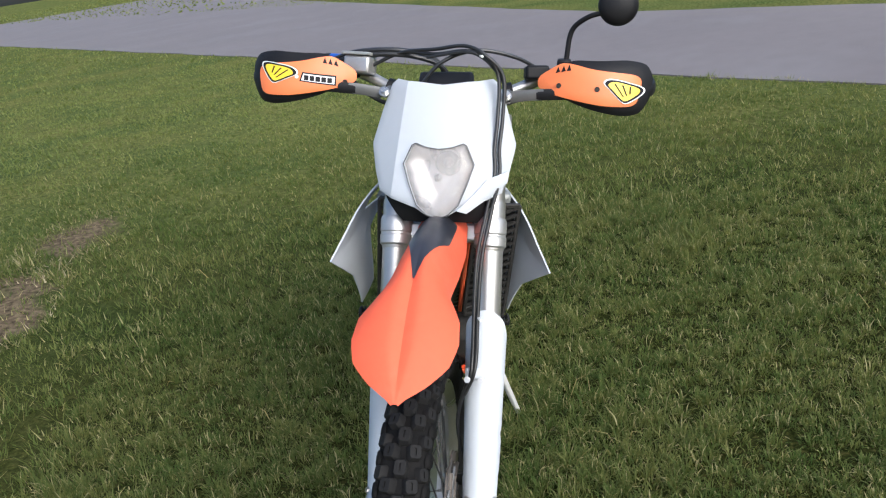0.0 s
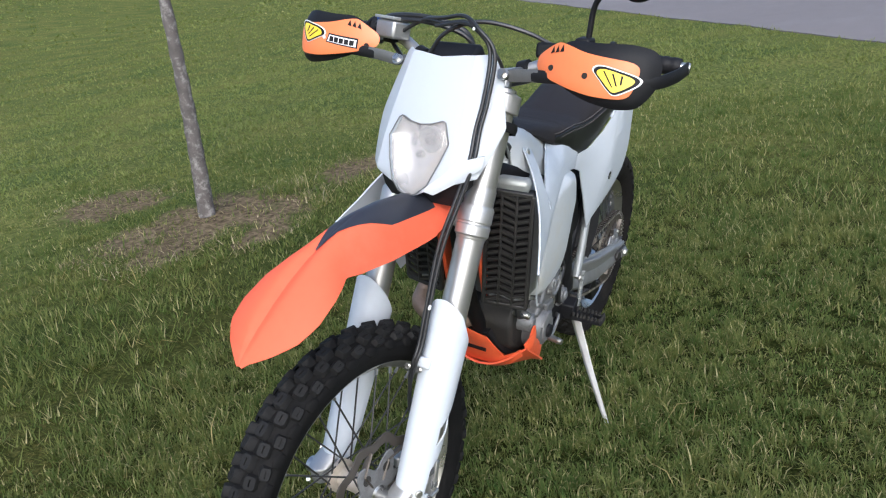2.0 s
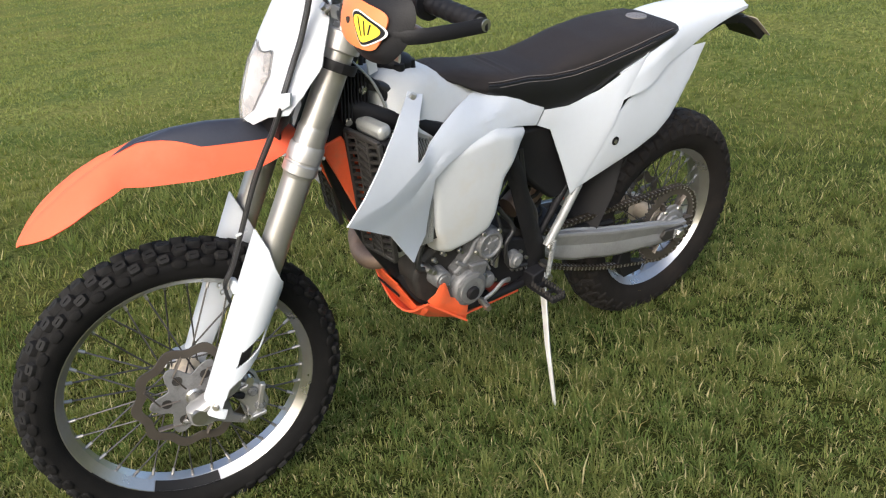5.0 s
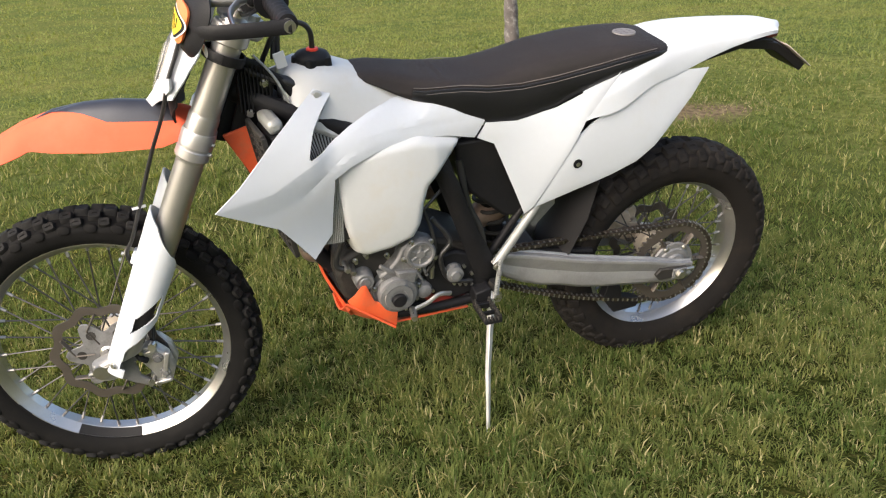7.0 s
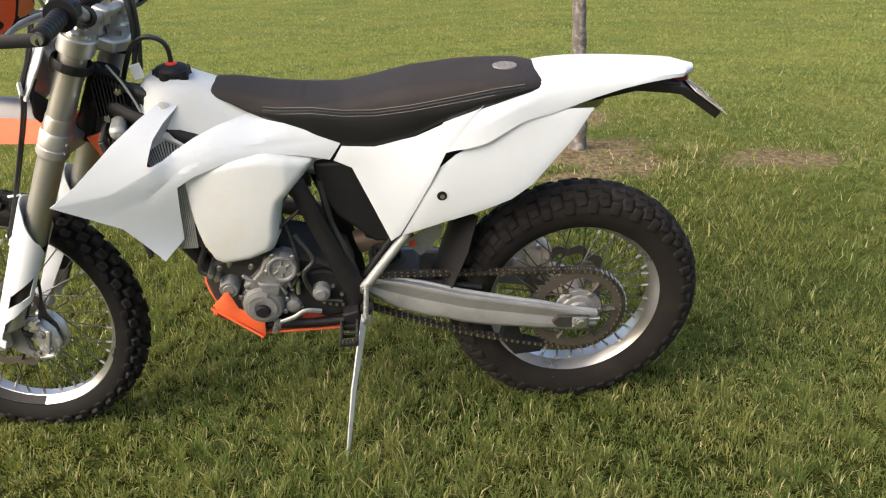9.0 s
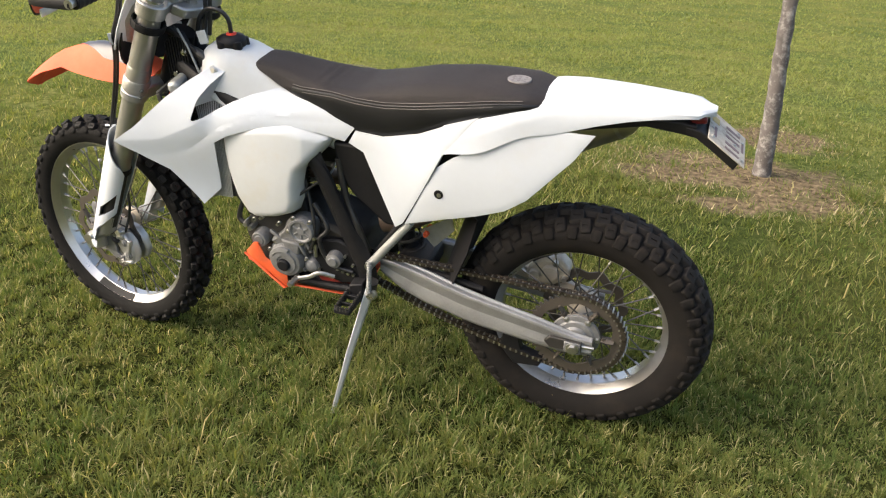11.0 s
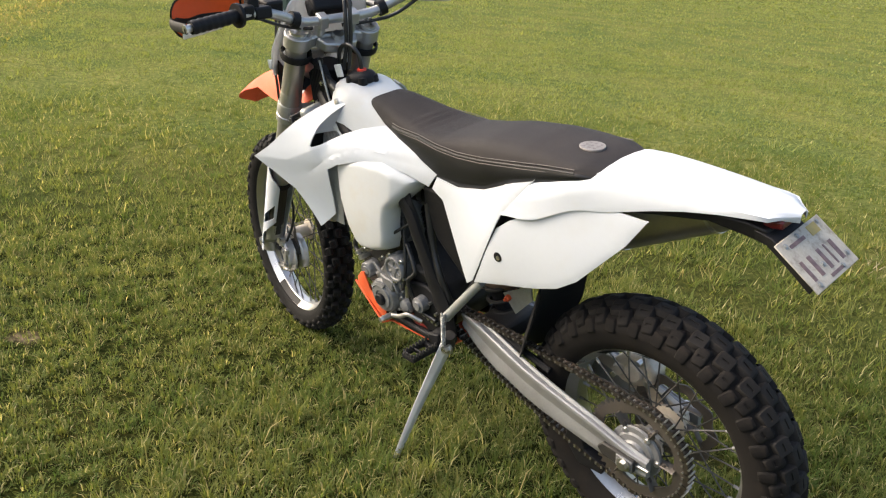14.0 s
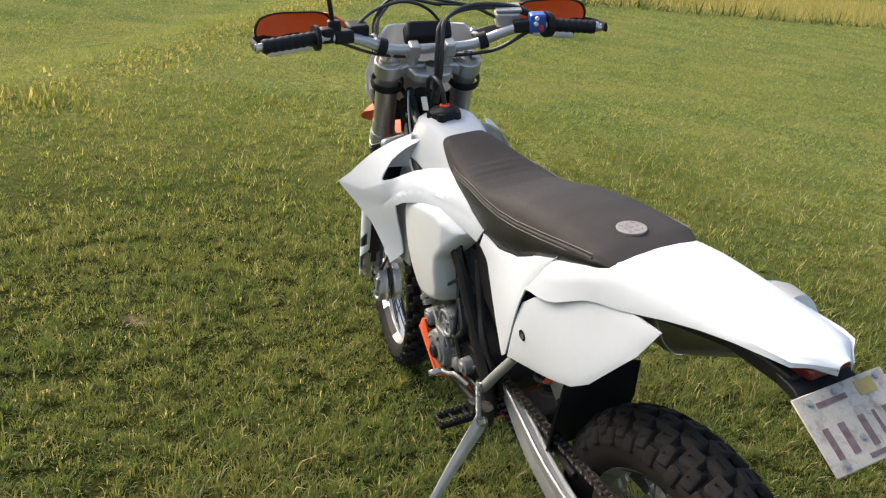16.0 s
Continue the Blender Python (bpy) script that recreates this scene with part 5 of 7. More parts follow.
part("under_fender", loft([[(x, -w, z), (x, w, z), (x, w * 0.9, z - t), (x, -w * 0.9, z - t)] for x, w, z, t in ((0.28, 0.085, 0.86, 0.03), (0.12, 0.082, 0.90, 0.035), (0.0, 0.072, 0.918, 0.03), (-0.1, 0.06, 0.925, 0.022), (-0.17, 0.05, 0.922, 0.03), (-0.205, 0.045, 0.914, 0.028))]), BLACK, fender, "black inner fender", bevel=0.004)
part("tail_light", box((0.036, 0.072, 0.016), pose(-0.206, -0.005, 0.921, 0, 8, 0)), REDDARK, fender, "dark red tail light", bevel=0.004)
holder = part("plate_holder", loft([[(x, -w, z), (x, w, z), (x + 0.008, w * 0.9, z - 0.019), (x + 0.008, -w * 0.9, z - 0.019)] for x, w, z in ((-0.16, 0.045, 0.914), (-0.215, 0.05, 0.906), (-0.25, 0.055, 0.884), (-0.302, 0.06, 0.847))]), BLACK, fender, "black plastic plate holder", bevel=0.002)
PL, PB = Vector((-0.230, 0, 0.904)), Vector((-0.314, 0, 0.843))
down = (PB - PL).normalized()
pn = Vector((0, 1, 0)).cross(down).normalized()
if pn.x > 0:
    pn = -pn
PM = Matrix(((0, down.x, pn.x, (PL.x + PB.x) / 2), (-1, down.y, pn.y, -0.008), (0, down.z, pn.z, (PL.z + PB.z) / 2), (0, 0, 0, 1)))   # x to the right as seen from behind, y down
plate = part("licence_plate", box((0.154, 0.104, 0.0025), Matrix()), PLATE, bike, "weathered bent licence plate with faded characters", m=PM, bevel=0.0012)
for k, (x, w) in enumerate(((-0.055, 0.009), (-0.029, 0.011), (0.004, 0.010), (0.026, 0.005), (0.048, 0.011))):
    part("plate_bar", box((w, 0.040, 0.0008), Matrix.Translation((x, 0.014, 0.0016))), PLATE_INK, plate)
part("plate_bar", box((0.050, 0.007, 0.0008), Matrix.Translation((-0.022, -0.034, 0.0016))), PLATE_INK, plate)
part("plate_sticker", box((0.03, 0.02, 0.0009), Matrix.Translation((0.038, -0.036, 0.0016))), STICKER, plate, "yellow plate sticker")
part("plate_bar", box((0.05, 0.006, 0.0006), Matrix.Translation((0.01, 0.043, 0.0016))), PLATE_INK, plate)
for x, y in ((-0.055, -0.04), (-0.012, -0.043), (0.06, -0.043), (-0.055, 0.042), (-0.01, 0.02), (0.03, 0.042), (0.064, 0.03)):
    part("plate_bolt", bolt((x, y, 0.001), (0, 0, 1), 0.0036, 0.003), GREYPAINT, plate)

# -- airbox, shock, exhaust --
part("airbox", prism([(0.640, 0.775), (0.545, 0.775), (0.455, 0.60), (0.45, 0.56), (0.51, 0.56), (0.60, 0.64), (0.633, 0.70)], -0.085, 0.085), BLACK, bike, "black plastic airbox", bevel=0.008)
shock = part("shock_absorber", rod((0.47, -0.02, 0.40), (0.56, -0.02, 0.72), 0.022, 16), BLACK, bike, "rear shock absorber with a dark spring")
coil = [(0.475 + 0.075 * t + 0.036 * math.cos(16 * math.pi * t), -0.02 + 0.036 * math.sin(16 * math.pi * t), 0.43 + 0.26 * t) for t in np.linspace(0, 1, 128)]
part("spring", tube(coil, 0.0055, 8), DARKCAST, shock)
part("reservoir_knob", lathe([(0.0, 0.040), (0.004, 0.040), (0.005, 0.034), (0.008, 0.032), (0.009, 0.015), (0.010, 0.012), (0.010, -0.01)], 6, "y", (0.420, 0, 0.515)), SKID_ORANGE, shock, "red-orange reservoir cap", sharp=35)
part("shock_reservoir", rod((0.52, 0.04, 0.66), (0.56, 0.045, 0.745), 0.022, 16), RED, shock, "red-topped reservoir")
exhaust = part("exhaust_pipe", bent([(0.93, -0.01, 0.482), (0.962, -0.05, 0.464), (0.962, -0.10, 0.460), (0.944, -0.145, 0.466), (0.922, -0.166, 0.484), (0.902, -0.160, 0.515), (0.880, -0.140, 0.550), (0.82, -0.125, 0.565), (0.70, -0.12, 0.555), (0.58, -0.118, 0.54), (0.46, -0.11, 0.56), (0.36, -0.105, 0.64), (0.28, -0.105, 0.69)], 0.0215, 16), PIPE, bike, "heat-tanned exhaust header pipe")
part("mid_pipe", bent([(0.56, -0.02, 0.50), (0.48, -0.03, 0.53), (0.40, -0.05, 0.585), (0.33, -0.08, 0.64)], [0.030 + 0.010 * math.sin(math.pi * k / 24) for k in range(25)], 16), PIPE, exhaust, "tan mid pipe")
part("pipe_shield", sheet([(0.44, 0.52), (0.35, 0.575), (0.345, 0.535), (0.40, 0.475)], lambda x, z: 0.022, 0.003, cell=0.03), GREYPAINT, exhaust, "dull metal heat shield")
part("header_bulge", bent([(0.955, -0.120, 0.462), (0.932, -0.158, 0.475), (0.912, -0.165, 0.498)], [0.022 + 0.005 * math.sin(math.pi * k / 16) for k in range(17)], 16), PIPE, exhaust)


def muffler_ring(t, s):
    c = Vector((0.27, -0.118, 0.70)).lerp(Vector((-0.06, -0.125, 0.872)), t)
    ax = Vector((-0.37, 0, 0.195)).normalized()
    o = ax.cross(Vector((0, 1, 0))).normalized()
    return [c + Vector((0, 0.048 * s * math.copysign(abs(math.cos(a)) ** 0.8, math.cos(a)), 0)) + o * 0.062 * s * math.copysign(abs(math.sin(a)) ** 0.8, math.sin(a)) for a in (2 * math.pi * k / 28 for k in range(28))]


muff = part("muffler", loft([muffler_ring(t, s) for t, s in ((0.0, 0.45), (0.06, 0.7), (0.16, 0.95), (0.2, 1), (0.88, 1), (0.93, 0.95), (1.0, 0.72), (1.03, 0.62))]), MUFFLER, exhaust, "satin metal muffler under the fender", sharp=40)
for t in (0.21, 0.86):
    part("muffler_band", loft([muffler_ring(t - 0.012, 1.025), muffler_ring(t + 0.012, 1.025)]), STEEL, exhaust)
part("muffler_outlet", tube([Vector((-0.06, -0.125, 0.872)), Vector((-0.073, -0.126, 0.879))], 0.020, 16), DARKCAST, exhaust)

# -- engine --
eng = part("engine", prism([(0.93, 0.47), (0.915, 0.41), (0.86, 0.365), (0.70, 0.345), (0.60, 0.36), (0.57, 0.42), (0.59, 0.49), (0.66, 0.525), (0.76, 0.545), (0.86, 0.545), (0.91, 0.52)], -0.095, 0.085), DARKCAST, bike, "grimy grey single-cylinder engine", bevel=0.012)
part("cylinder_stay", prism([(0.80, 0.62), (0.755, 0.60), (0.74, 0.545), (0.80, 0.53), (0.86, 0.54), (0.875, 0.60)], 0.055, 0.075), DARKCAST, eng, bevel=0.006)
for i in range(6):
    part("cooling_rib", box((0.10, 0.15, 0.004), pose(0.848, 0, 0.548 + 0.011 * i, 0, 10, 0)), DARKCAST, eng)
part("cylinder", loft([[(c[0] + math.cos(a) * 0.062 * s, math.sin(a) * 0.07 * s, c[1]) for a in (2 * math.pi * k / 20 for k in range(20))] for c, s in (((0.84, 0.53), 1), ((0.852, 0.60), 1), ((0.856, 0.605), 1.1), ((0.858, 0.62), 1.1), ((0.87, 0.68), 1.0), ((0.88, 0.74), 0.92))]), CAST, eng, bevel=0.003)
part("cylinder_head", box((0.13, 0.15, 0.075), pose(0.878, 0, 0.72, 0, 12, 0)), CAST, eng, bevel=0.012)
cover = part("stator_cover", lathe([(0.0, 0.134), (0.019, 0.134), (0.021, 0.1365), (0.034, 0.136), (0.036, 0.132), (0.044, 0.130), (0.049, 0.124), (0.051, 0.108), (0.056, 0.104), (0.058, 0.08)], 40, "y", (0.791, 0, 0.418)), CAST, eng, "cast alloy stator cover", sharp=35)
part("cover_plug", lathe([(0.0, 0.1445), (0.014, 0.1445), (0.017, 0.142), (0.018, 0.135)], 28, "y", (0.792, 0, 0.412)), BLACK, cover, "black plastic plug")
part("cover_neck", prism([(0.836, 0.470), (0.812, 0.488), (0.790, 0.512), (0.778, 0.540), (0.755, 0.556), (0.730, 0.562), (0.702, 0.550), (0.694, 0.525), (0.704, 0.490), (0.726, 0.466), (0.740, 0.440), (0.79, 0.43)], 0.08, 0.116), CAST, cover, bevel=0.006)
part("cover_strip", loft([[(0.791 + q * math.cos(a), y, 0.418 + q * math.sin(a)) for q, y in ((0.036, 0.12), (0.036, 0.138), (0.046, 0.135), (0.047, 0.12))] for a in np.linspace(radians(28), radians(112), 16)], True, True), CAST, cover, sharp=30)
part("cover_pad", prism([(0.798, 0.487), (0.741, 0.480), (0.748, 0.444), (0.784, 0.452)], 0.08, 0.128), CAST, cover, bevel=0.005)
part("neck_rib", box((0.007, 0.012, 0.032), pose(0.738, 0.120, 0.462, 0, 28, 0)), CAST, cover, bevel=0.003)
part("neck_rib", box((0.010, 0.010, 0.075), pose(0.802, 0.114, 0.480, 0, 52, 0)), CAST, cover, bevel=0.003)
part("neck_rib", box((0.008, 0.010, 0.06), pose(0.726, 0.114, 0.480, 0, 20, 0)), CAST, cover, bevel=0.003)
part("pump_cover", lathe([(0.0, 0.127), (0.010, 0.127), (0.012, 0.123), (0.026, 0.124), (0.029, 0.128), (0.034, 0.128), (0.038, 0.122), (0.040, 0.10)], 32, "y", (0.735, 0, 0.521)), CAST, cover, sharp=35)
for k in range(3):
    a = radians(30 + 60 * k)
    part("pump_rib", rod((0.735 - 0.024 * math.cos(a), 0.1235, 0.521 - 0.024 * math.sin(a)), (0.735 + 0.024 * math.cos(a), 0.1235, 0.521 + 0.024 * math.sin(a)), 0.003, 8), CAST, cover)
for k in range(5):
    a = radians(60 + 72 * k)
    part("case_bolt", bolt((0.735 + 0.040 * math.cos(a), 0.118, 0.521 + 0.040 * math.sin(a)), (0, 1, 0), 0.0045, 0.008), STEEL, cover)
part("oil_filter_cover", lathe([(0.0, 0.122), (0.012, 0.122), (0.014, 0.119), (0.020, 0.120), (0.023, 0.116), (0.025, 0.085)], 28, "y", (0.868, 0, 0.466)), CAST, cover, sharp=35)
for x, z in ((0.893, 0.496), (0.906, 0.506)):
    part("oil_plug", lathe([(0.0, 0.118), (0.006, 0.118), (0.008, 0.112), (0.008, 0.08)], 16, "y", (x, 0, z)), STEEL, cover)
part("connector", rod((0.703, 0.112, 0.482), (0.704, 0.112, 0.442), 0.006, 8), STEEL, cover)
part("kick_boss", lathe([(0.0, 0.118), (0.008, 0.119), (0.018, 0.114), (0.024, 0.10), (0.026, 0.085)], 24, "y", (0.722, 0, 0.405)), CAST, cover, sharp=35)
for k in range(9):
    a = radians(20 + 38 * k)
    part("case_bolt", bolt((0.791 + 0.057 * math.cos(a), 0.108, 0.418 + 0.057 * math.sin(a)), (0, 1, 0), 0.0042, 0.008), STEEL, cover)
for x, z in ((0.775, 0.565), (0.81, 0.52), (0.70, 0.47), (0.70, 0.40), (0.885, 0.52), (0.86, 0.53), (0.62, 0.455), (0.60, 0.43), (0.63, 0.405), (0.615, 0.402), (0.60, 0.40), (0.645, 0.41)):
    part("case_bolt", bolt((x, 0.098, z), (0, 1, 0), 0.0045, 0.014), STEEL, eng)
part("starter_motor", rod((0.84, 0.06, 0.565), (0.76, 0.06, 0.60), 0.024, 20), DARKCAST, eng)
part("sprocket_cover", prism([(0.70, 0.49), (0.64, 0.50), (0.58, 0.475), (0.555, 0.42), (0.575, 0.375), (0.64, 0.36), (0.70, 0.385), (0.715, 0.43)], 0.085, 0.104), BLACK, eng, "black sprocket cover", bevel=0.006)
part("slave_cylinder", lathe([(0.0, 0.132), (0.011, 0.132), (0.013, 0.128), (0.021, 0.126), (0.023, 0.10)], 24, "y", (0.648, 0, 0.446)), CAST, eng, sharp=35)
part("red_guard", prism([(0.72, 0.375), (0.65, 0.395), (0.615, 0.385), (0.61, 0.36), (0.70, 0.35)], 0.080, 0.098), REDPAINT, eng, "dull red plastic guard", bevel=0.004)
part("frame_rail", tube([(0.83, 0.103, 0.350), (0.70, 0.103, 0.345), (0.575, 0.103, 0.350)], 0.0115, 12), BLACK, bike, "black lower frame rail")
for i, pts in enumerate(([(0.70, 0.10, 0.60), (0.66, 0.115, 0.54), (0.685, 0.12, 0.50), (0.66, 0.115, 0.43), (0.60, 0.11, 0.41)], [(0.73, 0.08, 0.66), (0.70, 0.11, 0.56), (0.70, 0.12, 0.50), (0.72, 0.115, 0.46)], [(0.90, 0.09, 0.60), (0.93, 0.10, 0.52), (0.90, 0.105, 0.50)], [(0.84, 0.095, 0.555), (0.79, 0.12, 0.585), (0.74, 0.115, 0.62), (0.66, 0.09, 0.68)], [(0.63, 0.08, 0.73), (0.61, 0.09, 0.62), (0.58, 0.10, 0.55), (0.56, 0.09, 0.47)])):
    part("engine_hose", bent(pts, (0.006, 0.0045, 0.007, 0.004, 0.009)[i], 10), HOSE, eng)
part("carburettor_body", rod((0.80, 0, 0.70), (0.66, 0, 0.71), 0.032, 20), DARKCAST, eng)
part("hose_clamp", rod((0.71, 0.0, 0.705), (0.725, 0, 0.705), 0.036, 20), STEEL, eng)

# skid plate: floor and turned-up wings
def skid_floor(x, y):
    """A dished floor: low along the middle, turned up to the wings and the front."""
    mid = 0.304 + 0.62 * max(0.0, x - 0.855)
    rim = 0.332 + 0.78 * max(0.0, x - 0.80)
    return mid + (rim - mid) * min(1.0, (y / 0.12) ** 2)


part("skid_plate", sheet([(0.918, -0.09), (0.918, 0.09), (0.915, 0.123), (0.80, 0.132), (0.795, 0.10), (0.60, 0.09), (0.60, -0.09), (0.795, -0.10), (0.80, -0.132), (0.915, -0.123)], skid_floor, 0.005, "xy", 0.025), SKID_ORANGE, bike, "scuffed orange plastic skid plate")
skid = bpy.data.objects["skid_plate"]
for sgn in (1, -1):
    part("skid_wing", sheet([(0.912, 0.424), (0.895, 0.444), (0.880, 0.462), (0.868, 0.463), (0.850, 0.415), (0.792, 0.384), (0.796, 0.326), (0.850, 0.368), (0.905, 0.410)] , lambda x, z: 0.128 - 0.55 * max(0, x - 0.90) + 0.04 * (z - 0.33), 0.005, "xz", 0.02, side=sgn, roll=0.006, roll_width=0.012), SKID_ORANGE, skid)
part("skid_front", sheet([(-0.112, 0.395), (-0.108, 0.446), (-0.03, 0.450), (0.030, 0.436), (0.066, 0.375), (0.112, 0.412), (0.116, 0.392), (0.08, 0.350), (0.04, 0.334), (-0.04, 0.334), (-0.09, 0.358)], lambda y, z: 0.912 + 0.50 * (z - 0.36) - 1.0 * y * y, 0.005, "yz", 0.016, roll=0.004, roll_width=0.012), SKID_ORANGE, skid)
part("skid_slit", box((0.004, 0.09, 0.010), pose(0.9315, -0.02, 0.392, 0, 27, 0)), BLACK, skid)

# -- stand, pegs, levers --
stand = part("side_stand", tube([(0.548, 0.118, 0.375), (0.585, 0.205, 0.205), (0.611, 0.290, 0.045)], [0.021, 0.0155, 0.010], 4, flat=0.5), PALEALU, bike, "silver side stand with its foot in the grass", sharp=50, bevel=0.003)
part("stand_foot", box((0.055, 0.04, 0.008), pose(0.613, 0.296, 0.038, -12, 0, 20)), ALU, stand, bevel=0.002)
part("stand_bracket", bent([(0.575, 0.105, 0.33), (0.553, 0.112, 0.36), (0.54, 0.12, 0.40)], 0.016, 10), DARKCAST, stand)
part("stand_bolt", bolt((0.541, 0.125, 0.362), (0, 1, 0.1), 0.011, 0.018), STEEL, stand)
part("stand_strut", tube([(0.545, 0.122, 0.452), (0.495, 0.113, 0.515), (0.434, 0.100, 0.590)], [0.0125, 0.0115, 0.011], 12), GREYPAINT, stand, "grey strut")
part("strut_end", bolt((0.543, 0.132, 0.455), (0, 1, 0), 0.008, 0.008), STEEL, stand)
coil = [(0.537 + 0.008 * t + 0.0052 * math.cos(130 * t), 0.138 + 0.0052 * math.sin(130 * t), 0.475 - 0.10 * t) for t in np.linspace(0, 1, 280)]
part("stand_spring", tube(coil, 0.0016, 5), GREYPAINT, stand)
for sgn in (1, -1):
    bm = bmesh.new()
    PM0 = pose(0.585, sgn * 0.182, 0.362, sgn * 3, 0, 0)
    for off, size in (((-0.019, 0, 0), (0.007, 0.088, 0.014)), ((0.019, 0, 0), (0.007, 0.088, 0.014)), ((0, sgn * 0.041, 0), (0.040, 0.007, 0.014)), ((0, sgn * 0.006, 0), (0.036, 0.006, 0.012)), ((0, -sgn * 0.030, 0), (0.040, 0.010, 0.014))):
        box(size, PM0 @ Matrix.Translation(off), bm)
    peg = part("foot_peg", bm, BLACK, bike, "black toothed foot peg", bevel=0.002)
    for i in range(8):
        for j in (-1, 1):
            part("peg_tooth", lathe([(0.0, 0.012), (0.003, 0.0115), (0.0045, 0.0)], 8, "z", (0.585 + j * 0.019, sgn * (0.146 + 0.0105 * i), 0.366)), DARKCAST, peg)
    for i in range(4):
        part("peg_tooth", lathe([(0.0, 0.012), (0.003, 0.0115), (0.0045, 0.0)], 8, "z", (0.573 + 0.008 * i, sgn * 0.223, 0.366)), DARKCAST, peg)
    part("peg_mount", prism([(0.56, 0.40), (0.60, 0.39), (0.60, 0.345), (0.56, 0.335)], sgn * 0.095, sgn * 0.142), BLACK, peg, bevel=0.004)
shifter = part("gear_lever", bent([(0.655, 0.112, 0.385), (0.69, 0.128, 0.40), (0.72, 0.132, 0.385), (0.752, 0.134, 0.375)], 0.0065, 10, flat=0.7), ALU, bike, "silver gear lever")
tip_path = [(0.757 + 0.001 * i, 0.126 + 0.006 * i, 0.372) for i in range(8)]
part("lever_tip", tube(tip_path, [0.008, 0.0095, 0.008, 0.0095, 0.008, 0.0095, 0.008, 0.0075], 10), STEEL, shifter, "ribbed steel lever tip")
part("brake_pedal", bent([(0.60, -0.12, 0.33), (0.70, -0.13, 0.345), (0.78, -0.13, 0.36), (0.81, -0.14, 0.375)], 0.007, 10), ALU, bike, "silver brake pedal")

# -- radiators --
for sgn in (1, -1):
    RM = Matrix.Translation((1.022, sgn * 0.100, 0.740)) @ Matrix.Rotation(radians(sgn * 10), 4, "Z") @ Matrix.Rotation(radians(9), 4, "Y")
    rad = part("radiator", box((0.03, 0.094, 0.27)), BLACK, bike, "radiator behind a dark slatted guard", m=RM, bevel=0.004)
    for z in (0.148, -0.148):
        part("radiator_tank", box((0.032, 0.08, 0.03), Matrix.Translation((-0.004, -sgn * 0.004, z))), GREYPAINT, rad, bevel=0.01)
    for y in (-0.049, -0.016, 0.016, 0.049):
        part("guard_rail", box((0.011, 0.009 if abs(y) > 0.03 else 0.005, 0.29), Matrix.Translation((0.030, y, 0))), GREYPLASTIC, rad, "grey plastic guard", bevel=0.002)
    for z in (-0.145, 0.145):
        part("guard_rail", box((0.010, 0.10, 0.010), Matrix.Translation((0.030, 0, z))), GREYPLASTIC, rad, bevel=0.002)
    for i in range(16):
        for j in (-1, 0, 1):
            part("guard_slat", box((0.008, 0.034, 0.0062), Matrix.Translation((0.030, j * 0.0325, -0.134 + 0.0179 * i)) @ Matrix.Rotation(radians((20 if j else -20) * sgn), 4, "X")), GREYPLASTIC, rad)
part("radiator_hose", bent([(1.04, 0.085, 0.885), (1.035, 0.05, 0.895), (1.02, 0.0, 0.90), (1.035, -0.05, 0.895), (1.04, -0.085, 0.885)], 0.013, 12), HOSE, bike, "black radiator hose")
part("coolant_bottle", prism([(1.03, 0.895), (0.995, 0.885), (1.0, 0.86), (1.04, 0.85)], 0.02, 0.075), DARKCAST, bike, "grey coolant filler box", bevel=0.01)
part("wiring_loom", bent([(1.09, 0.03, 1.0), (1.06, 0.045, 0.97), (0.99, 0.055, 0.945), (0.93, 0.06, 0.90)], 0.012, 10), HOSE, bike, "black wiring loom")
regulator = part("voltage_regulator", prism([(1.088, 0.990), (1.048, 0.998), (1.020, 0.940), (1.030, 0.885), (1.072, 0.878), (1.096, 0.930)], 0.034, 0.050), BLACK, bike, "black finned regulator", bevel=0.003)
for i in range(9):
    x = 1.030 + 0.0075 * i
    mid, half = 0.938 - 0.10 * (x - 1.06), 0.052 - 14 * (x - 1.060) ** 2
    part("fin", prism([(x - 0.0013, mid + half), (x + 0.0013, mid + half), (x + 0.0013, mid - half), (x - 0.0013, mid - half)], 0.049, 0.064), BLACK, regulator)
for x, z in ((1.040, 0.952), (1.074, 0.892)):
    part("regulator_bolt", bolt((x, 0.060, z), (0, 1, 0), 0.006, 0.006), STEEL, regulator)
part("loom_strap", bent([(1.110, 0.052, 1.012), (1.060, 0.054, 0.992), (1.010, 0.060, 0.955), (0.978, 0.066, 0.915)], 0.009, 10, flat=0.5), BLACK, bike, "black strap over the wiring")
part("thin_cable", bent([(1.055, 0.050, 1.008), (1.022, 0.066, 0.968), (0.998, 0.074, 0.915), (0.990, 0.074, 0.880)], 0.0028, 8), GREYPAINT, bike, "thin grey cable")

part("wire_tag", box((0.024, 0.004, 0.034), pose(1.0, 0.030, 0.985, 0, 12, 10)), PALE, bike, "white plastic tag on the wiring", bevel=0.0015)

# -- fork --
def leg_at(z, y=0.0, ahead=0.0):
    """A place on the fork's line at a height, ahead of it by so much."""
    return Vector((1.165 + (0.863 - z) * 0.449 + ahead * 0.912, y, z + ahead * 0.41))


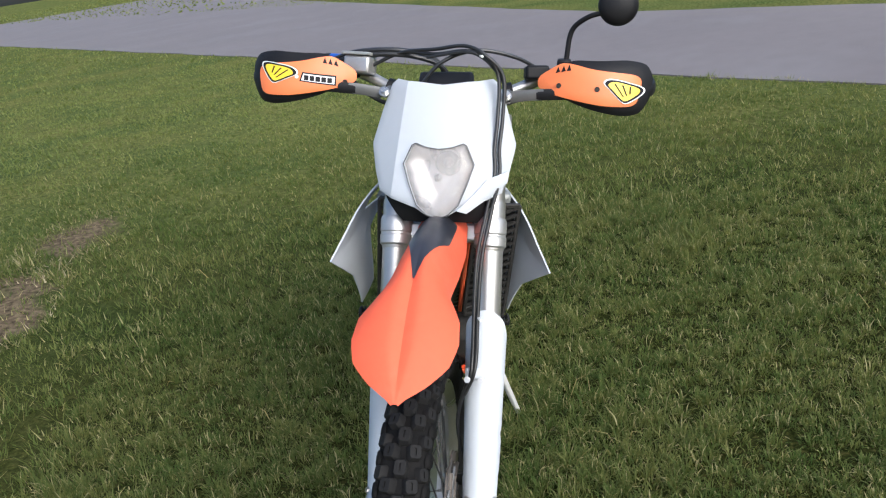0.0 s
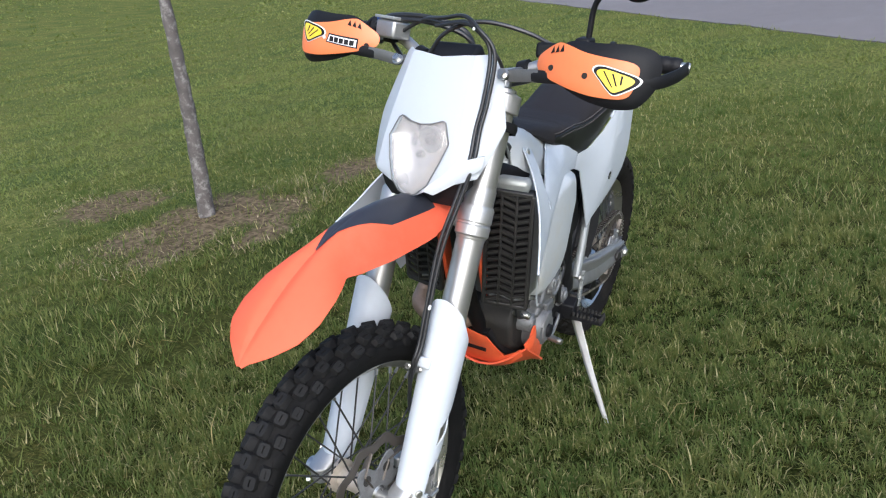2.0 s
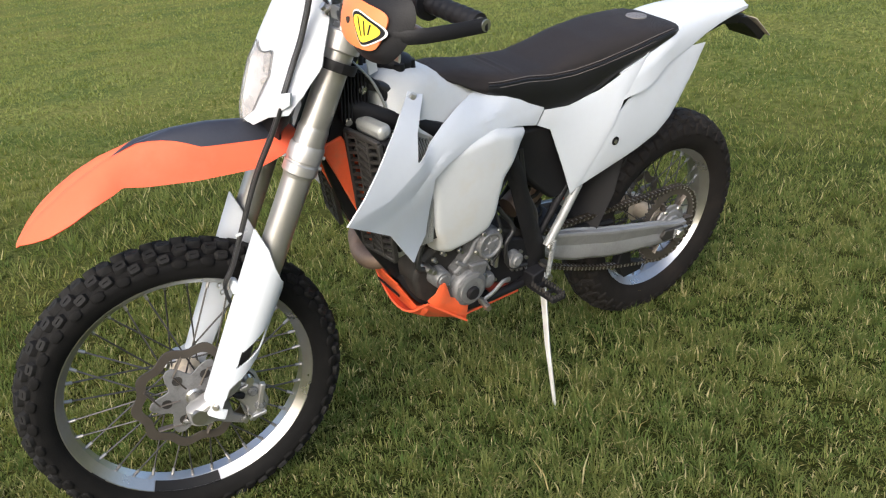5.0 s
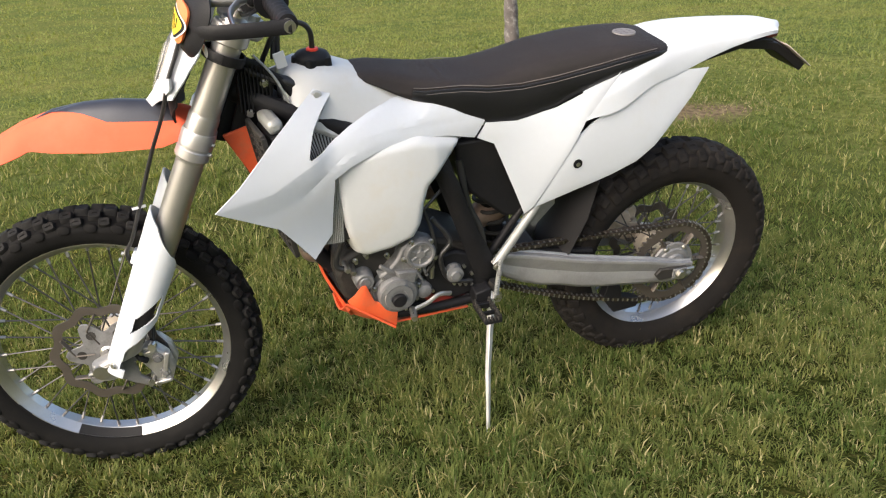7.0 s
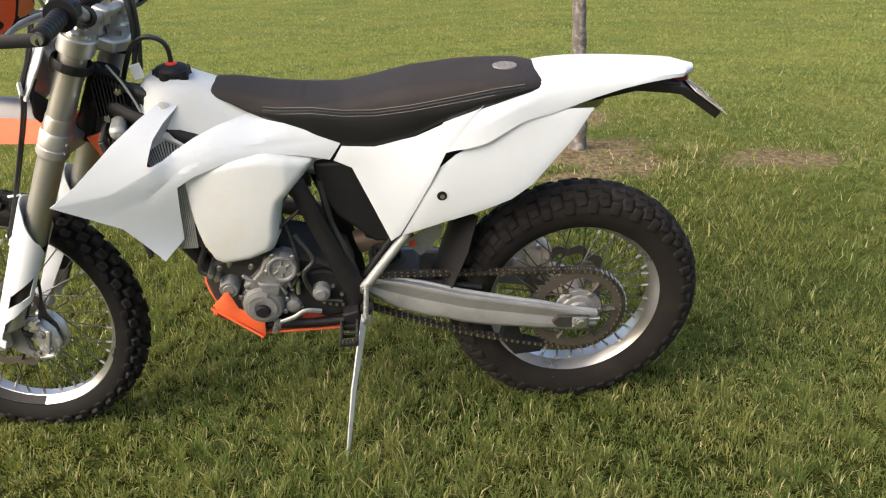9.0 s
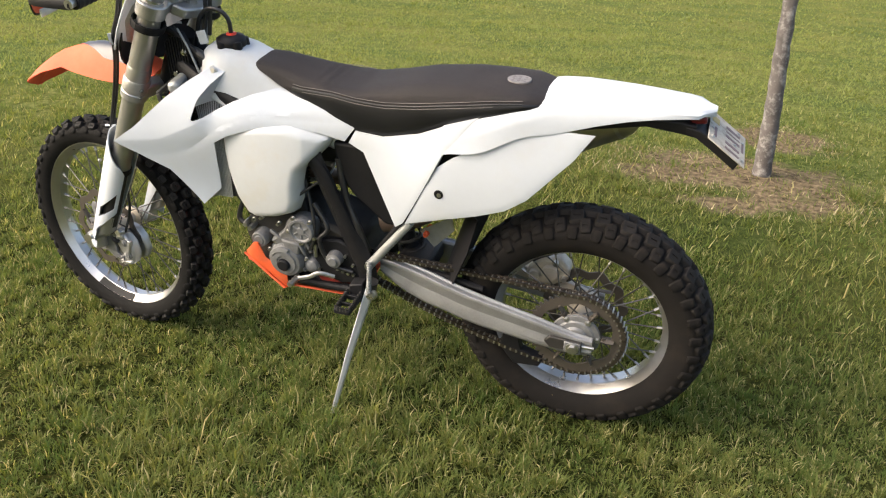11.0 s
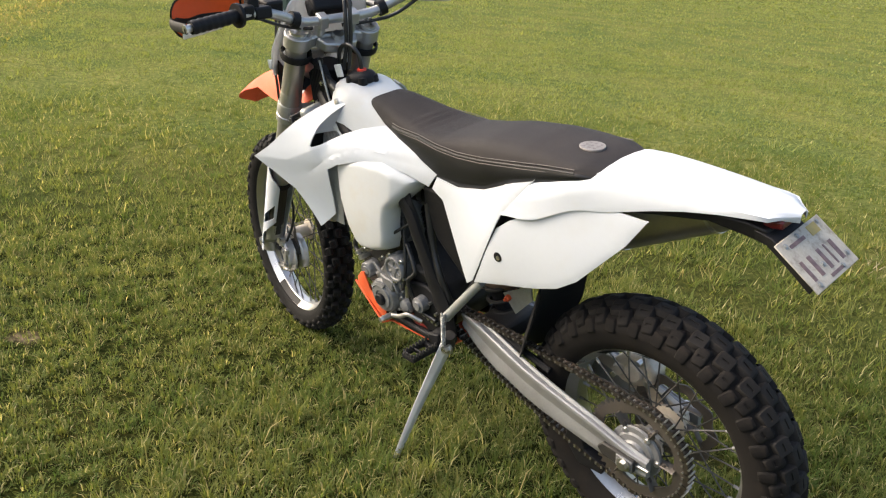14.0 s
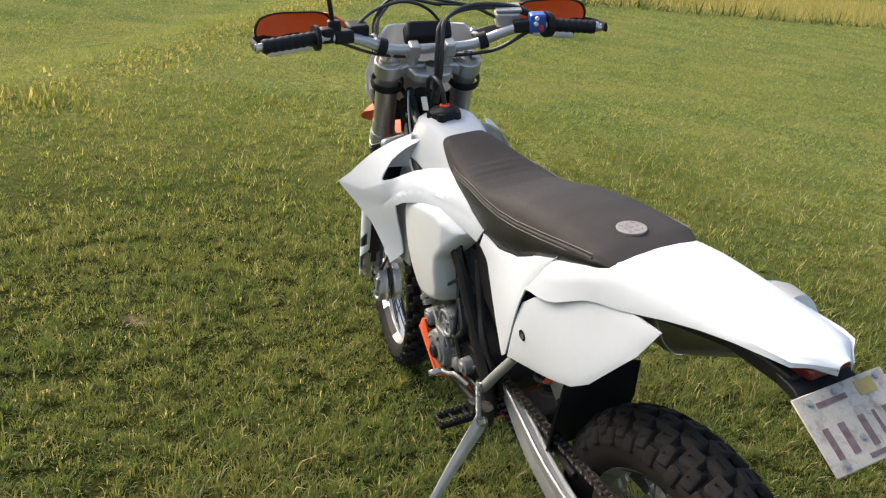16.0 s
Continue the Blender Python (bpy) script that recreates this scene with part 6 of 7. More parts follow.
LEG = (leg_at(0.40) - leg_at(0.90)).normalized()
for sgn in (1, -1):
    y = sgn * 0.101
    fork = part("fork_leg", tube([leg_at(1.078, y), leg_at(0.90, y), leg_at(0.60, y)], 0.0285, 28), FORK, bike, "satin grey upside-down fork leg", m=STEER)
    part("fork_step", tube([leg_at(0.905, y), leg_at(0.90, y), leg_at(0.815, y), leg_at(0.81, y)], [0.029, 0.0305, 0.0305, 0.029], 28), FORK, fork)
    part("fork_seal", tube([leg_at(0.602, y), leg_at(0.585, y)], 0.0305, 28), BLACK, fork, "black dust seal")
    part("stanchion", tube([leg_at(0.60, y), leg_at(0.40, y)], 0.024, 24), DARKCAST, fork, "dark stanchion")
    part("fork_cap", tube([leg_at(1.076, y), leg_at(1.084, y), leg_at(1.088, y), leg_at(1.10, y)], [0.026, 0.025, 0.012, 0.010], 16), STEEL, fork, "silver fork cap")
    part("axle_foot", loft([[leg_at(0.43, y) + Vector((0.026 * math.cos(a), 0.026 * math.sin(a), 0)) for a in (2 * math.pi * k / 16 for k in range(16))],
                            [leg_at(0.37, y) + Vector((0.03 * math.cos(a) + 0.004, 0.028 * math.sin(a), 0)) for a in (2 * math.pi * k / 16 for k in range(16))],
                            [F_AXLE + Vector((0.032 * math.cos(a) - 0.004, y + 0.028 * math.sin(a), 0.006)) for a in (2 * math.pi * k / 16 for k in range(16))],
                            [F_AXLE + Vector((0.030 * math.cos(a) - 0.006, y + 0.024 * math.sin(a), -0.030)) for a in (2 * math.pi * k / 16 for k in range(16))]]), ALU, fork, "silver axle foot", bevel=0.004)
    part("axle_end", tube([F_AXLE + Vector((0.004, sgn * 0.118, -0.004)), F_AXLE + Vector((0.004, sgn * 0.129, -0.004))], 0.017, 24), STEEL, fork)
    part("pinch_bolt", bolt(F_AXLE + Vector((0.03, sgn * 0.108, -0.018)), (0.8, sgn * 0.6, 0), 0.005, 0.008), STEEL, fork)

    # white guard wrapped round the front and outside of the lower leg
    side = Vector((0, sgn, 0))
    ahead = side.cross(LEG)
    if ahead.x < 0:
        ahead = -ahead
    rings = []
    NA, NT = 96, 120
    for k in range(NT):
        t = k / (NT - 1)
        z = 0.668 - 0.345 * t
        c = leg_at(z, y)
        r = 0.046 - 0.008 * t
        a0 = radians(-118 + 30 * max(0, (t - 0.25) / 0.75))          # inner edge, angle from straight ahead
        a1 = radians(np.interp(t, [0, 0.06, 0.2, 1.0], [62, 105, 152, 152]))
        low = 0.045 * max(0.0, 1 - t / 0.14)
        rings.append([c + (ahead * math.cos(a) * (1.0 + 0.06 * math.cos(a)) + side * math.sin(a) * 0.94) * r - LEG * low * (math.cos(a) - 0.3) for a in np.linspace(a0, a1, NA)])

    def open_at(k, i):
        """The slanted window in the guard's outer face, and the cut-away below its strap."""
        t = (k + 0.5) / (NT - 1)
        if t < 0.3:
            return False
        a0 = -118 + 30 * max(0, (t - 0.25) / 0.75)
        u = (a0 + (152 - a0) * (i + 0.5) / (NA - 1) - 76) / 70
        if 0 < u < 0.9 and 0.58 - 0.21 * u < t < 0.68 - 0.15 * u:
            return True
        return u > 0 and t > 0.81 - 0.21 * u and (t < 0.94 or u > 0.25)

    bm = loft(rings, False, False)
    bm.faces.ensure_lookup_table()
    bmesh.ops.delete(bm, geom=[bm.faces[k * (NA - 1) + i] for k in range(NT - 1) for i in range(NA - 1) if open_at(k, i)], context="FACES")
    bmesh.ops.recalc_face_normals(bm, faces=bm.faces)
    bmesh.ops.solidify(bm, geom=bm.faces[:], thickness=0.003)
    guard = part("fork_guard", bm, WHITE, bike, "white plastic fork guard", m=STEER, sharp=50)
    for dz in (0.345, 0.62):
        part("guard_bolt", bolt(leg_at(dz, y) + (ahead * 0.6 + side * 0.8) * 0.038, ahead * 0.6 + side * 0.8, 0.0055, 0.005), STEEL, guard)

clamp = part("lower_clamp", prism([(-0.128, -0.0), (-0.10, 0.035), (0.10, 0.035), (0.128, 0.0), (0.10, -0.005), (0.05, -0.0), (-0.05, -0.0), (-0.10, -0.005)], -0.02, 0.02, "xy"), ALU, bike, "silver lower triple clamp",
             m=STEER @ Matrix.Translation(leg_at(0.845)) @ Matrix.Rotation(radians(-24.2), 4, "Y") @ Matrix.Rotation(radians(90), 4, "Z"), bevel=0.006)
for sgn in (1, -1):
    part("clamp_ring", tube([(sgn * 0.101, 0, z) for z in (-0.032, -0.028, -0.010, -0.008, -0.004, -0.002, 0.024, 0.030)], [0.0315, 0.0345, 0.0345, 0.0328, 0.0328, 0.0345, 0.0345, 0.0320], 32), ALU, clamp, sharp=30)
    for dz in (-0.01, 0.012):
        part("clamp_bolt", bolt((sgn * 0.114, 0.030, dz), (sgn * 0.5, 1, 0), 0.004, 0.006), GREYPAINT, clamp)
TOPM = STEER @ Matrix.Translation(leg_at(1.058)) @ Matrix.Rotation(radians(-24.2), 4, "Y") @ Matrix.Rotation(radians(90), 4, "Z")
top = part("upper_clamp", prism([(-0.13, 0.012), (-0.10, 0.038), (-0.06, 0.02), (0.06, 0.02), (0.10, 0.038), (0.13, 0.012), (0.128, -0.02), (0.09, -0.04), (0.04, 0.0), (-0.04, 0.0), (-0.09, -0.04), (-0.128, -0.02)][::-1], -0.017, 0.017, "xy"), ALU, bike, "silver upper triple clamp", m=TOPM, bevel=0.006)
part("clamp_bridge", prism([(-0.06, 0.022), (0.06, 0.022), (0.045, 0.055), (0.0, 0.065), (-0.045, 0.055)], -0.014, 0.014, "xy"), ALU, top, bevel=0.005)
part("stem_nut", rod((0, 0.03, 0.012), (0, 0.03, 0.026), 0.017, 6), STEEL, top)
for sgn in (1, -1):
    part("clamp_ring", rod((sgn * 0.101, 0, -0.019), (sgn * 0.101, 0, 0.019), 0.037, 32), ALU, top, bevel=0.003)
    part("bar_mount", loft([[(sgn * 0.045 + 0.016 * math.cos(a), 0.005 + 0.018 * math.sin(a), z) for a in (2 * math.pi * k / 16 for k in range(16))] for z in (0.014, 0.052)]), ALU, top, bevel=0.003)
    part("strap", tube([(sgn * 0.101 + 0.0395 * math.cos(a), 0.0395 * math.sin(a), -0.045) for a in np.linspace(0, 2 * math.pi, 28)], 0.011, 6, flat=0.3, up=(0, 0, 1)), BLACK, top, "black rubber headlight strap")

# -- bars and controls --
bar_path = [(0.965, 0.405, 1.150), (0.990, 0.29, 1.158), (1.008, 0.205, 1.150), (1.026, 0.145, 1.128), (1.036, 0.105, 1.113), (1.042, 0.06, 1.108), (1.042, 0.0, 1.108)]
bars = part("handlebar", bent(bar_path + [(x, -y, z) for x, y, z in bar_path[-2::-1]], 0.0125, 16, 6), ALU, bike, "silver tapered handlebar", m=BAR)
for sgn in (1, -1):
    end = 0.412 if sgn > 0 else 0.396
    grip_path = [Vector((0.963, sgn * end, 1.150)).lerp(Vector((0.990, sgn * 0.288, 1.158)), k / 30) for k in range(31)]
    grip = part("grip", tube(grip_path, [0.0155 + 0.0012 * ((k // 2) % 2) for k in range(31)], 16), BLACK, bars, "black rubber grip")
    part("grip_flange", tube([Vector((0.989, sgn * 0.292, 1.158)), Vector((0.991, sgn * 0.284, 1.158))], 0.029, 24), BLACK, bars)
    part("bar_end_bolt", tube([Vector((0.965, sgn * (end - 0.002), 1.150)), Vector((0.960, sgn * (end + 0.016), 1.149))], 0.0095, 16), STEEL, bars)
    mount = part("bar_clamp", box((0.034, 0.026, 0.034), pose(1.042, sgn * 0.045, 1.107, 0, -20, 0)), ALU, bars, bevel=0.004)
    part("guard_clamp", tube([(1.034, sgn * 0.118, 1.118), (1.032, sgn * 0.138, 1.124)], 0.021, 16), BLACK, bars)
    part("guard_clamp_arm", bent([(1.04, sgn * 0.128, 1.122), (1.075, sgn * 0.128, 1.124), (1.112, sgn * 0.128, 1.124)], 0.009, 10), DULLARM, bars)
    part("guard_clamp_bolt", bolt((1.112, sgn * 0.128, 1.126), (0.7, 0, 0.7), 0.008, 0.012), STEEL, bars)
    part("guard_strut", bent([(1.105, sgn * 0.135, 1.124), (1.110, sgn * 0.17, 1.130), (1.1145, sgn * 0.205, 1.134)], 0.012, 10, flat=0.3, up=(0, 0, 1)), DULLARM, bars, "dull grey guard arm")
    part("guard_strut", bent([(1.112, sgn * 0.19, 1.132), (1.120, sgn * 0.25, 1.137), (1.128, sgn * 0.32, 1.140), (1.120, sgn * 0.375, 1.142), (1.085, sgn * 0.418, 1.144), (1.03, sgn * 0.43, 1.147), (0.958, sgn * 0.424, 1.149)], 0.012, 10, flat=0.36, up=(0, 0, 1)), BLACK, bars, "dark guard strut")

    # hand guard: dark flared shield with the coloured cover on it
    SHIELD = [(0.235, 1.128), (0.300, 1.108), (0.360, 1.097), (0.398, 1.099), (0.420, 1.130), (0.424, 1.170), (0.410, 1.196), (0.370, 1.205), (0.310, 1.202), (0.262, 1.202), (0.235, 1.19)]
    COVER = [(0.190, 1.150), (0.200, 1.140), (0.250, 1.130), (0.320, 1.120), (0.378, 1.118), (0.392, 1.126), (0.400, 1.168), (0.384, 1.180), (0.300, 1.188), (0.268, 1.195), (0.245, 1.198), (0.232, 1.194), (0.192, 1.168)]

    def rounded(outline, steps=4):
        """The same outline with its corners eased."""
        k = len(outline)
        out = []
        for i in range(k):
            b, c = np.array(outline[i]), np.array(outline[(i + 1) % k])
            for s in range(steps):
                t = s / steps
                out.append(tuple(b * (1 - t) + c * t))
        for _ in range(2):
            out = [tuple(0.25 * np.array(out[i - 1]) + 0.5 * np.array(out[i]) + 0.25 * np.array(out[(i + 1) % len(out)])) for i in range(len(out))]
        return out

    SHIELD, COVER = rounded(SHIELD), rounded(COVER)

    def shield_depth(y, z):
        return 1.142 - (2.4 if y < 0.32 else 3.6) * (y - 0.32) ** 2 - 0.30 * (z - 1.145) - 1.0 * (z - 1.145) ** 2

    sh = part("hand_guard", sheet(SHIELD, lambda y, z: shield_depth(y, z) - 0.009, 0.003, "yz", 0.010, side=sgn, roll=0.012, roll_width=0.02), BLACK, bars, "dark hand guard shield", sharp=60)
    cv = part("guard_cover", sheet(COVER, shield_depth, 0.004, "yz", 0.012, side=sgn, roll=0.003, roll_width=0.010), GUARD_ORANGE, bars, "orange plastic hand guard", sharp=60)
    CYM, CZM = 0.30, 1.150
    # added sheet for the inner face, its orange imitating light through the plastic
    part("guard_liner", sheet([(CYM + 0.03 + (y - CYM - 0.03) * 0.94, CZM + (z - CZM) * 0.92) for y, z in SHIELD], lambda y, z: shield_depth(y, z) - 0.0145 - 0.01 * max(0.0, 1 - edge_distance(SHIELD, y, z) / 0.02), 0.001, "yz", 0.014, side=sgn), LIT_ORANGE, bars, "orange inner face of the hand guard")
    # thin pale bar low inside the guard
    part("guard_sliver", tube([(1.092, sgn * 0.395, 1.108), (1.105, sgn * 0.34, 1.110), (1.108, sgn * 0.29, 1.114)], [0.009, 0.007, 0.004], 8, flat=0.3), PALEALU, bars, "pale sliver inside the guard")
    sh["label"] = "black flared shield"

    def on_guard(outline, lift, thick=0.0006, cell=0.012):
        return sheet(outline, lambda y, z: shield_depth(y, z) + lift, thick, "yz", cell, side=sgn)

    for k in range(3):
        y0 = 0.226 + 0.011 * k
        part("guard_vent", on_guard([(y0, 1.177 + 0.003 * k), (y0 + 0.009, 1.181 + 0.002 * k), (y0 + 0.005, 1.190 + 0.003 * k)], 0.0012), INK, sh)
    for y0, z0 in ((0.234, 1.154), (0.310, 1.152)) if sgn > 0 else ((0.212, 1.146),):
        part("guard_bolt", rod((shield_depth(y0, z0) - 0.002, sgn * y0, z0), (shield_depth(y0, z0) + 0.0022, sgn * y0, z0), 0.0052, 14), DARKCAST, sh)
    # a plain yellow wing of four feathers
    cx, cz, turn = (0.362, 1.149, radians(-8)) if sgn > 0 else (0.350, 1.164, radians(14))

    def wing(f, cut=True):
        base = [(-0.037, 0.008), (-0.030, 0.016), (-0.012, 0.017), (0.010, 0.014), (0.024, 0.012), (0.036, 0.008), (0.036, 0.001), (0.026, -0.008), (0.012, -0.018), (0.004, -0.020), (-0.008, -0.012), (-0.024, 0.0)]
        pts = []
        for u, v in base:
            u, v = u * f, v * f
            pts.append((cx + u * math.cos(turn) - v * math.sin(turn), cz + u * math.sin(turn) + v * math.cos(turn)))
        return rounded(pts, 3)

    part("guard_logo", on_guard(wing(1.22), 0.0008), PALE, sh)
    part("guard_logo", on_guard(wing(1.12), 0.0016), INK, sh)
    part("guard_logo", on_guard(wing(0.92), 0.0024), YELLOW, sh, "yellow winged shape")
    for k in range(3):
        u0, v0, u1, v1 = -0.020 + 0.016 * k, 0.0125 - 0.001 * k, 0.002 + 0.006 * k, -0.010 + 0.003 * k
        line = [(u0 - 0.0016, v0), (u0 + 0.0016, v0), (u1 + 0.0013, v1), (u1 - 0.0013, v1)]
        part("guard_logo", on_guard([(cx + u * math.cos(turn) - v * math.sin(turn), cz + u * math.sin(turn) + v * math.cos(turn)) for u, v in line], 0.0032), INK, sh)
    if sgn < 0:
        part("guard_wordmark", on_guard([(0.229, 1.139), (0.229, 1.159), (0.298, 1.167), (0.303, 1.149)], 0.0008), INK, sh)
        part("guard_wordmark", on_guard([(0.232, 1.142), (0.232, 1.156), (0.295, 1.164), (0.299, 1.151)], 0.0016), PALE, sh)
        for k in range(5):
            y0 = 0.2365 + 0.0118 * k
            part("guard_wordmark", on_guard([(y0, 1.1445 + 0.0015 * k), (y0, 1.1545 + 0.0015 * k), (y0 + 0.0095, 1.1555 + 0.0015 * k), (y0 + 0.0095, 1.1455 + 0.0015 * k)], 0.0024), INK, sh)
        part("guard_dot", rod((shield_depth(0.309, 1.158), -0.309, 1.158), (shield_depth(0.309, 1.158) + 0.002, -0.309, 1.158), 0.004, 12), PALE, sh)

    part("lever", bent([(1.02, sgn * 0.225, 1.152), (1.045, sgn * 0.26, 1.150), (1.055, sgn * 0.32, 1.146), (1.045, sgn * 0.39, 1.138)], [0.007] * 16 + [0.006] * 8 + [0.008], 10, flat=0.7), ALU, bars, "silver lever")
    part("lever_perch", box((0.045, 0.05, 0.03), pose(1.012, sgn * 0.225, 1.155, 0, 0, sgn * 12)), BLACK, bars, bevel=0.006)

res = part("brake_reservoir", box((0.05, 0.06, 0.038), pose(1.045, -0.195, 1.172, 0, -12, -10)), ALU, bars, "grey brake fluid reservoir", bevel=0.006)
part("reservoir_lid", box((0.054, 0.064, 0.007), pose(1.042, -0.195, 1.195, 0, -12, -10)), GREYPAINT, res, bevel=0.002)
sw = part("kill_switch", box((0.035, 0.04, 0.045), pose(0.995, -0.255, 1.165, 0, -10, -8)), BLUE, bars, "blue switch block with coloured buttons", bevel=0.005)
part("button", rod((0.98, -0.26, 1.155), (0.972, -0.26, 1.153), 0.006), RED, sw)
part("button", rod((0.98, -0.246, 1.165), (0.972, -0.246, 1.163), 0.005), PALE, sw)
part("button", rod((0.98, -0.248, 1.178), (0.972, -0.248, 1.176), 0.005), PALE, sw)
part("throttle_housing", tube([(0.991, -0.275, 1.158), (0.994, -0.287, 1.158)], 0.031, 20), BLACK, bars)
part("clutch_reservoir", box((0.045, 0.05, 0.03), pose(1.035, 0.185, 1.165, 0, -12, 10)), BLACK, bars, bevel=0.006)
sw2 = part("horn_switch", box((0.03, 0.03, 0.035), pose(0.998, 0.262, 1.162, 0, -10, 8)), BLACK, bars, bevel=0.005)

mirror = part("mirror", bent([(1.015, 0.24, 1.163), (1.008, 0.246, 1.19), (1.006, 0.254, 1.25), (1.02, 0.285, 1.280), (1.03, 0.325, 1.293)], 0.0055, 10), BLACK, bike, "round black handlebar mirror on a stalk", m=BAR)
part("mirror_base", box((0.03, 0.03, 0.03), pose(1.012, 0.242, 1.178)), BLACK, mirror, bevel=0.005)
MM = Matrix.Translation((1.03, 0.345, 1.306)) @ Matrix.Rotation(radians(-8), 4, "Y")
part("mirror_shell", lathe([(0.0, 0.016), (0.025, 0.013), (0.038, 0.004), (0.041, -0.004), (0.041, -0.008)], 36, "x"), BLACK, mirror, m=MM)
part("mirror_glass", lathe([(0.0, -0.0085), (0.038, -0.0085), (0.0405, -0.007)], 36, "x"), MIRROR, mirror, m=MM)

# -- headlight mask --
def mask_mid(z):
    return float(np.interp(z, [0.90, 0.95, 1.0, 1.05, 1.10, 1.16], [1.256, 1.240, 1.220, 1.195, 1.166, 1.131]))


def mask_crease(z):
    """How far out the crease between the front face and the cheek lies."""
    return float(np.interp(z, [0.94, 1.156], [0.098, 0.074]))


def mask_depth(y, z):
    side, crease = abs(y), mask_crease(z)
    return mask_mid(z) - 1.45 * min(side, crease) ** 2 - 0.85 * max(0.0, side - crease)


MASK = [(0.0, 1.150), (0.05, 1.155), (0.100, 1.157), (0.113, 1.146), (0.130, 1.10), (0.151, 1.030), (0.150, 1.020), (0.140, 0.978), (0.127, 0.942), (0.086, 0.931), (0.046, 0.920), (0.022, 0.906), (0.0, 0.900)]
MASK = MASK + [(-y, z) for y, z in MASK[-2:0:-1]]
LENS_OUT = [(0.0, 1.033), (0.026, 1.036), (0.048, 1.043), (0.055, 1.039), (0.071, 1.004), (0.058, 0.966), (0.042, 0.928), (0.022, 0.910), (0.0, 0.902)]
LENS_OUT = LENS_OUT + [(-y, z) for y, z in LENS_OUT[-2:0:-1]]
mask = part("headlight_mask", sheet(MASK, mask_depth, 0.004, "yz", 0.010, roll=0.003, roll_width=0.008, hole=lambda y, z: inside(LENS_OUT, y, z), cuts=list(zip(LENS_OUT, LENS_OUT[1:] + LENS_OUT[:1])) + [((0.098, 0.94), (0.074, 1.156)), ((-0.098, 0.94), (-0.074, 1.156))]), THIN_WHITE, bike, "white plastic headlight mask", m=STEER, sharp=22)


def lens_depth(y, z):
    return mask_depth(y, z) + 0.010 - 0.07 * abs(y)


head = part("headlight", sheet(LENS_OUT, lambda y, z: mask_depth(y, z) - 0.002 - 0.030 * min(1.0, edge_distance(LENS_OUT, y, z) / 0.034) ** 0.7, 0.003, "yz", 0.007), REFLECTOR, bike, "faded headlight behind a milky lens", m=STEER)
part("headlight_lens", sheet(LENS_OUT, lens_depth, 0.002, "yz", 0.010, roll=0.008, roll_width=0.010), LENS, head, "milky clear lens", sharp=60)
part("reflector", lathe([(0.0, 0.0), (0.012, 0.001), (0.020, 0.005), (0.024, 0.011), (0.026, 0.011), (0.026, 0.0)], 32, "x"), CAST, head, m=Matrix.Translation((mask_mid(1.005) - 0.027, 0.018, 1.003)))
part("bulb", lathe([(0.0, 0.024), (0.006, 0.022), (0.010, 0.014), (0.010, 0.0)], 20, "x"), DARKCAST, head, m=Matrix.Translation((mask_mid(1.005) - 0.030, 0.018, 1.003)))
part("side_bulb", lathe([(0.0, 0.012), (0.006, 0.010), (0.008, 0.0)], 20, "x"), CAST, head, m=Matrix.Translation((mask_mid(0.972) - 0.030, -0.004, 0.972)))
part("lens_rim", tube([Vector((mask_depth(y, z) + 0.0045, y * 1.02, z)) for y, z in LENS_OUT + LENS_OUT[:1]], 0.0012, 6), DULLARM, head, "dark rubber lens edge")
for sgn in (1, -1):
    part("mask_skirt", sheet([(0.124, 0.990), (0.114, 0.925), (0.078, 0.880), (0.012, 0.884), (0.0, 0.905), (0.038, 0.93), (0.06, 0.945), (0.09, 0.957)], lambda y, z: mask_depth(y, z) - 0.016 - 0.3 * max(0, 0.95 - z), 0.004, "yz", 0.015, side=sgn), BLACK, mask, "black plastic skirt")
    part("mask_tab", sheet([(0.041, 0.921), (0.075, 0.950), (0.100, 0.977), (0.142, 0.988), (0.138, 0.964), (0.112, 0.944), (0.060, 0.912)], lambda y, z: 1.268 - 0.66 * (y - 0.041), 0.006, "yz", 0.015, side=sgn, roll=0.004, roll_width=0.008) if sgn > 0 else rod((1.20, -0.10, 0.96), (1.19, -0.105, 0.96), 0.01), WHITE, mask)
part("instrument", box((0.055, 0.115, 0.045), pose(1.088, 0, 1.138, 0, 30, 0)), BLACK, bike, "black instrument box above the clamps", m=STEER, bevel=0.008)

# -- front fender --
FT = [(1.697, 0.738), (1.690, 0.748), (1.672, 0.770), (1.650, 0.793), (1.615, 0.821), (1.575, 0.848), (1.525, 0.875), (1.46, 0.898), (1.40, 0.909), (1.33, 0.912), (1.26, 0.906), (1.20, 0.893), (1.16, 0.876)]
F_WID = [(1.16, 0.052), (1.21, 0.056), (1.25, 0.060), (1.37, 0.062), (1.46, 0.062), (1.500, 0.064), (1.520, 0.074), (1.555, 0.088), (1.60, 0.092), (1.64, 0.080), (1.67, 0.050), (1.688, 0.022), (1.697, 0.006)]
F_EDGE = [(1.16, 0.860), (1.21, 0.836), (1.25, 0.824), (1.37, 0.822), (1.46, 0.828), (1.500, 0.836), (1.520, 0.828), (1.555, 0.818), (1.60, 0.795), (1.64, 0.774), (1.67, 0.757), (1.688, 0.745), (1.697, 0.739)]


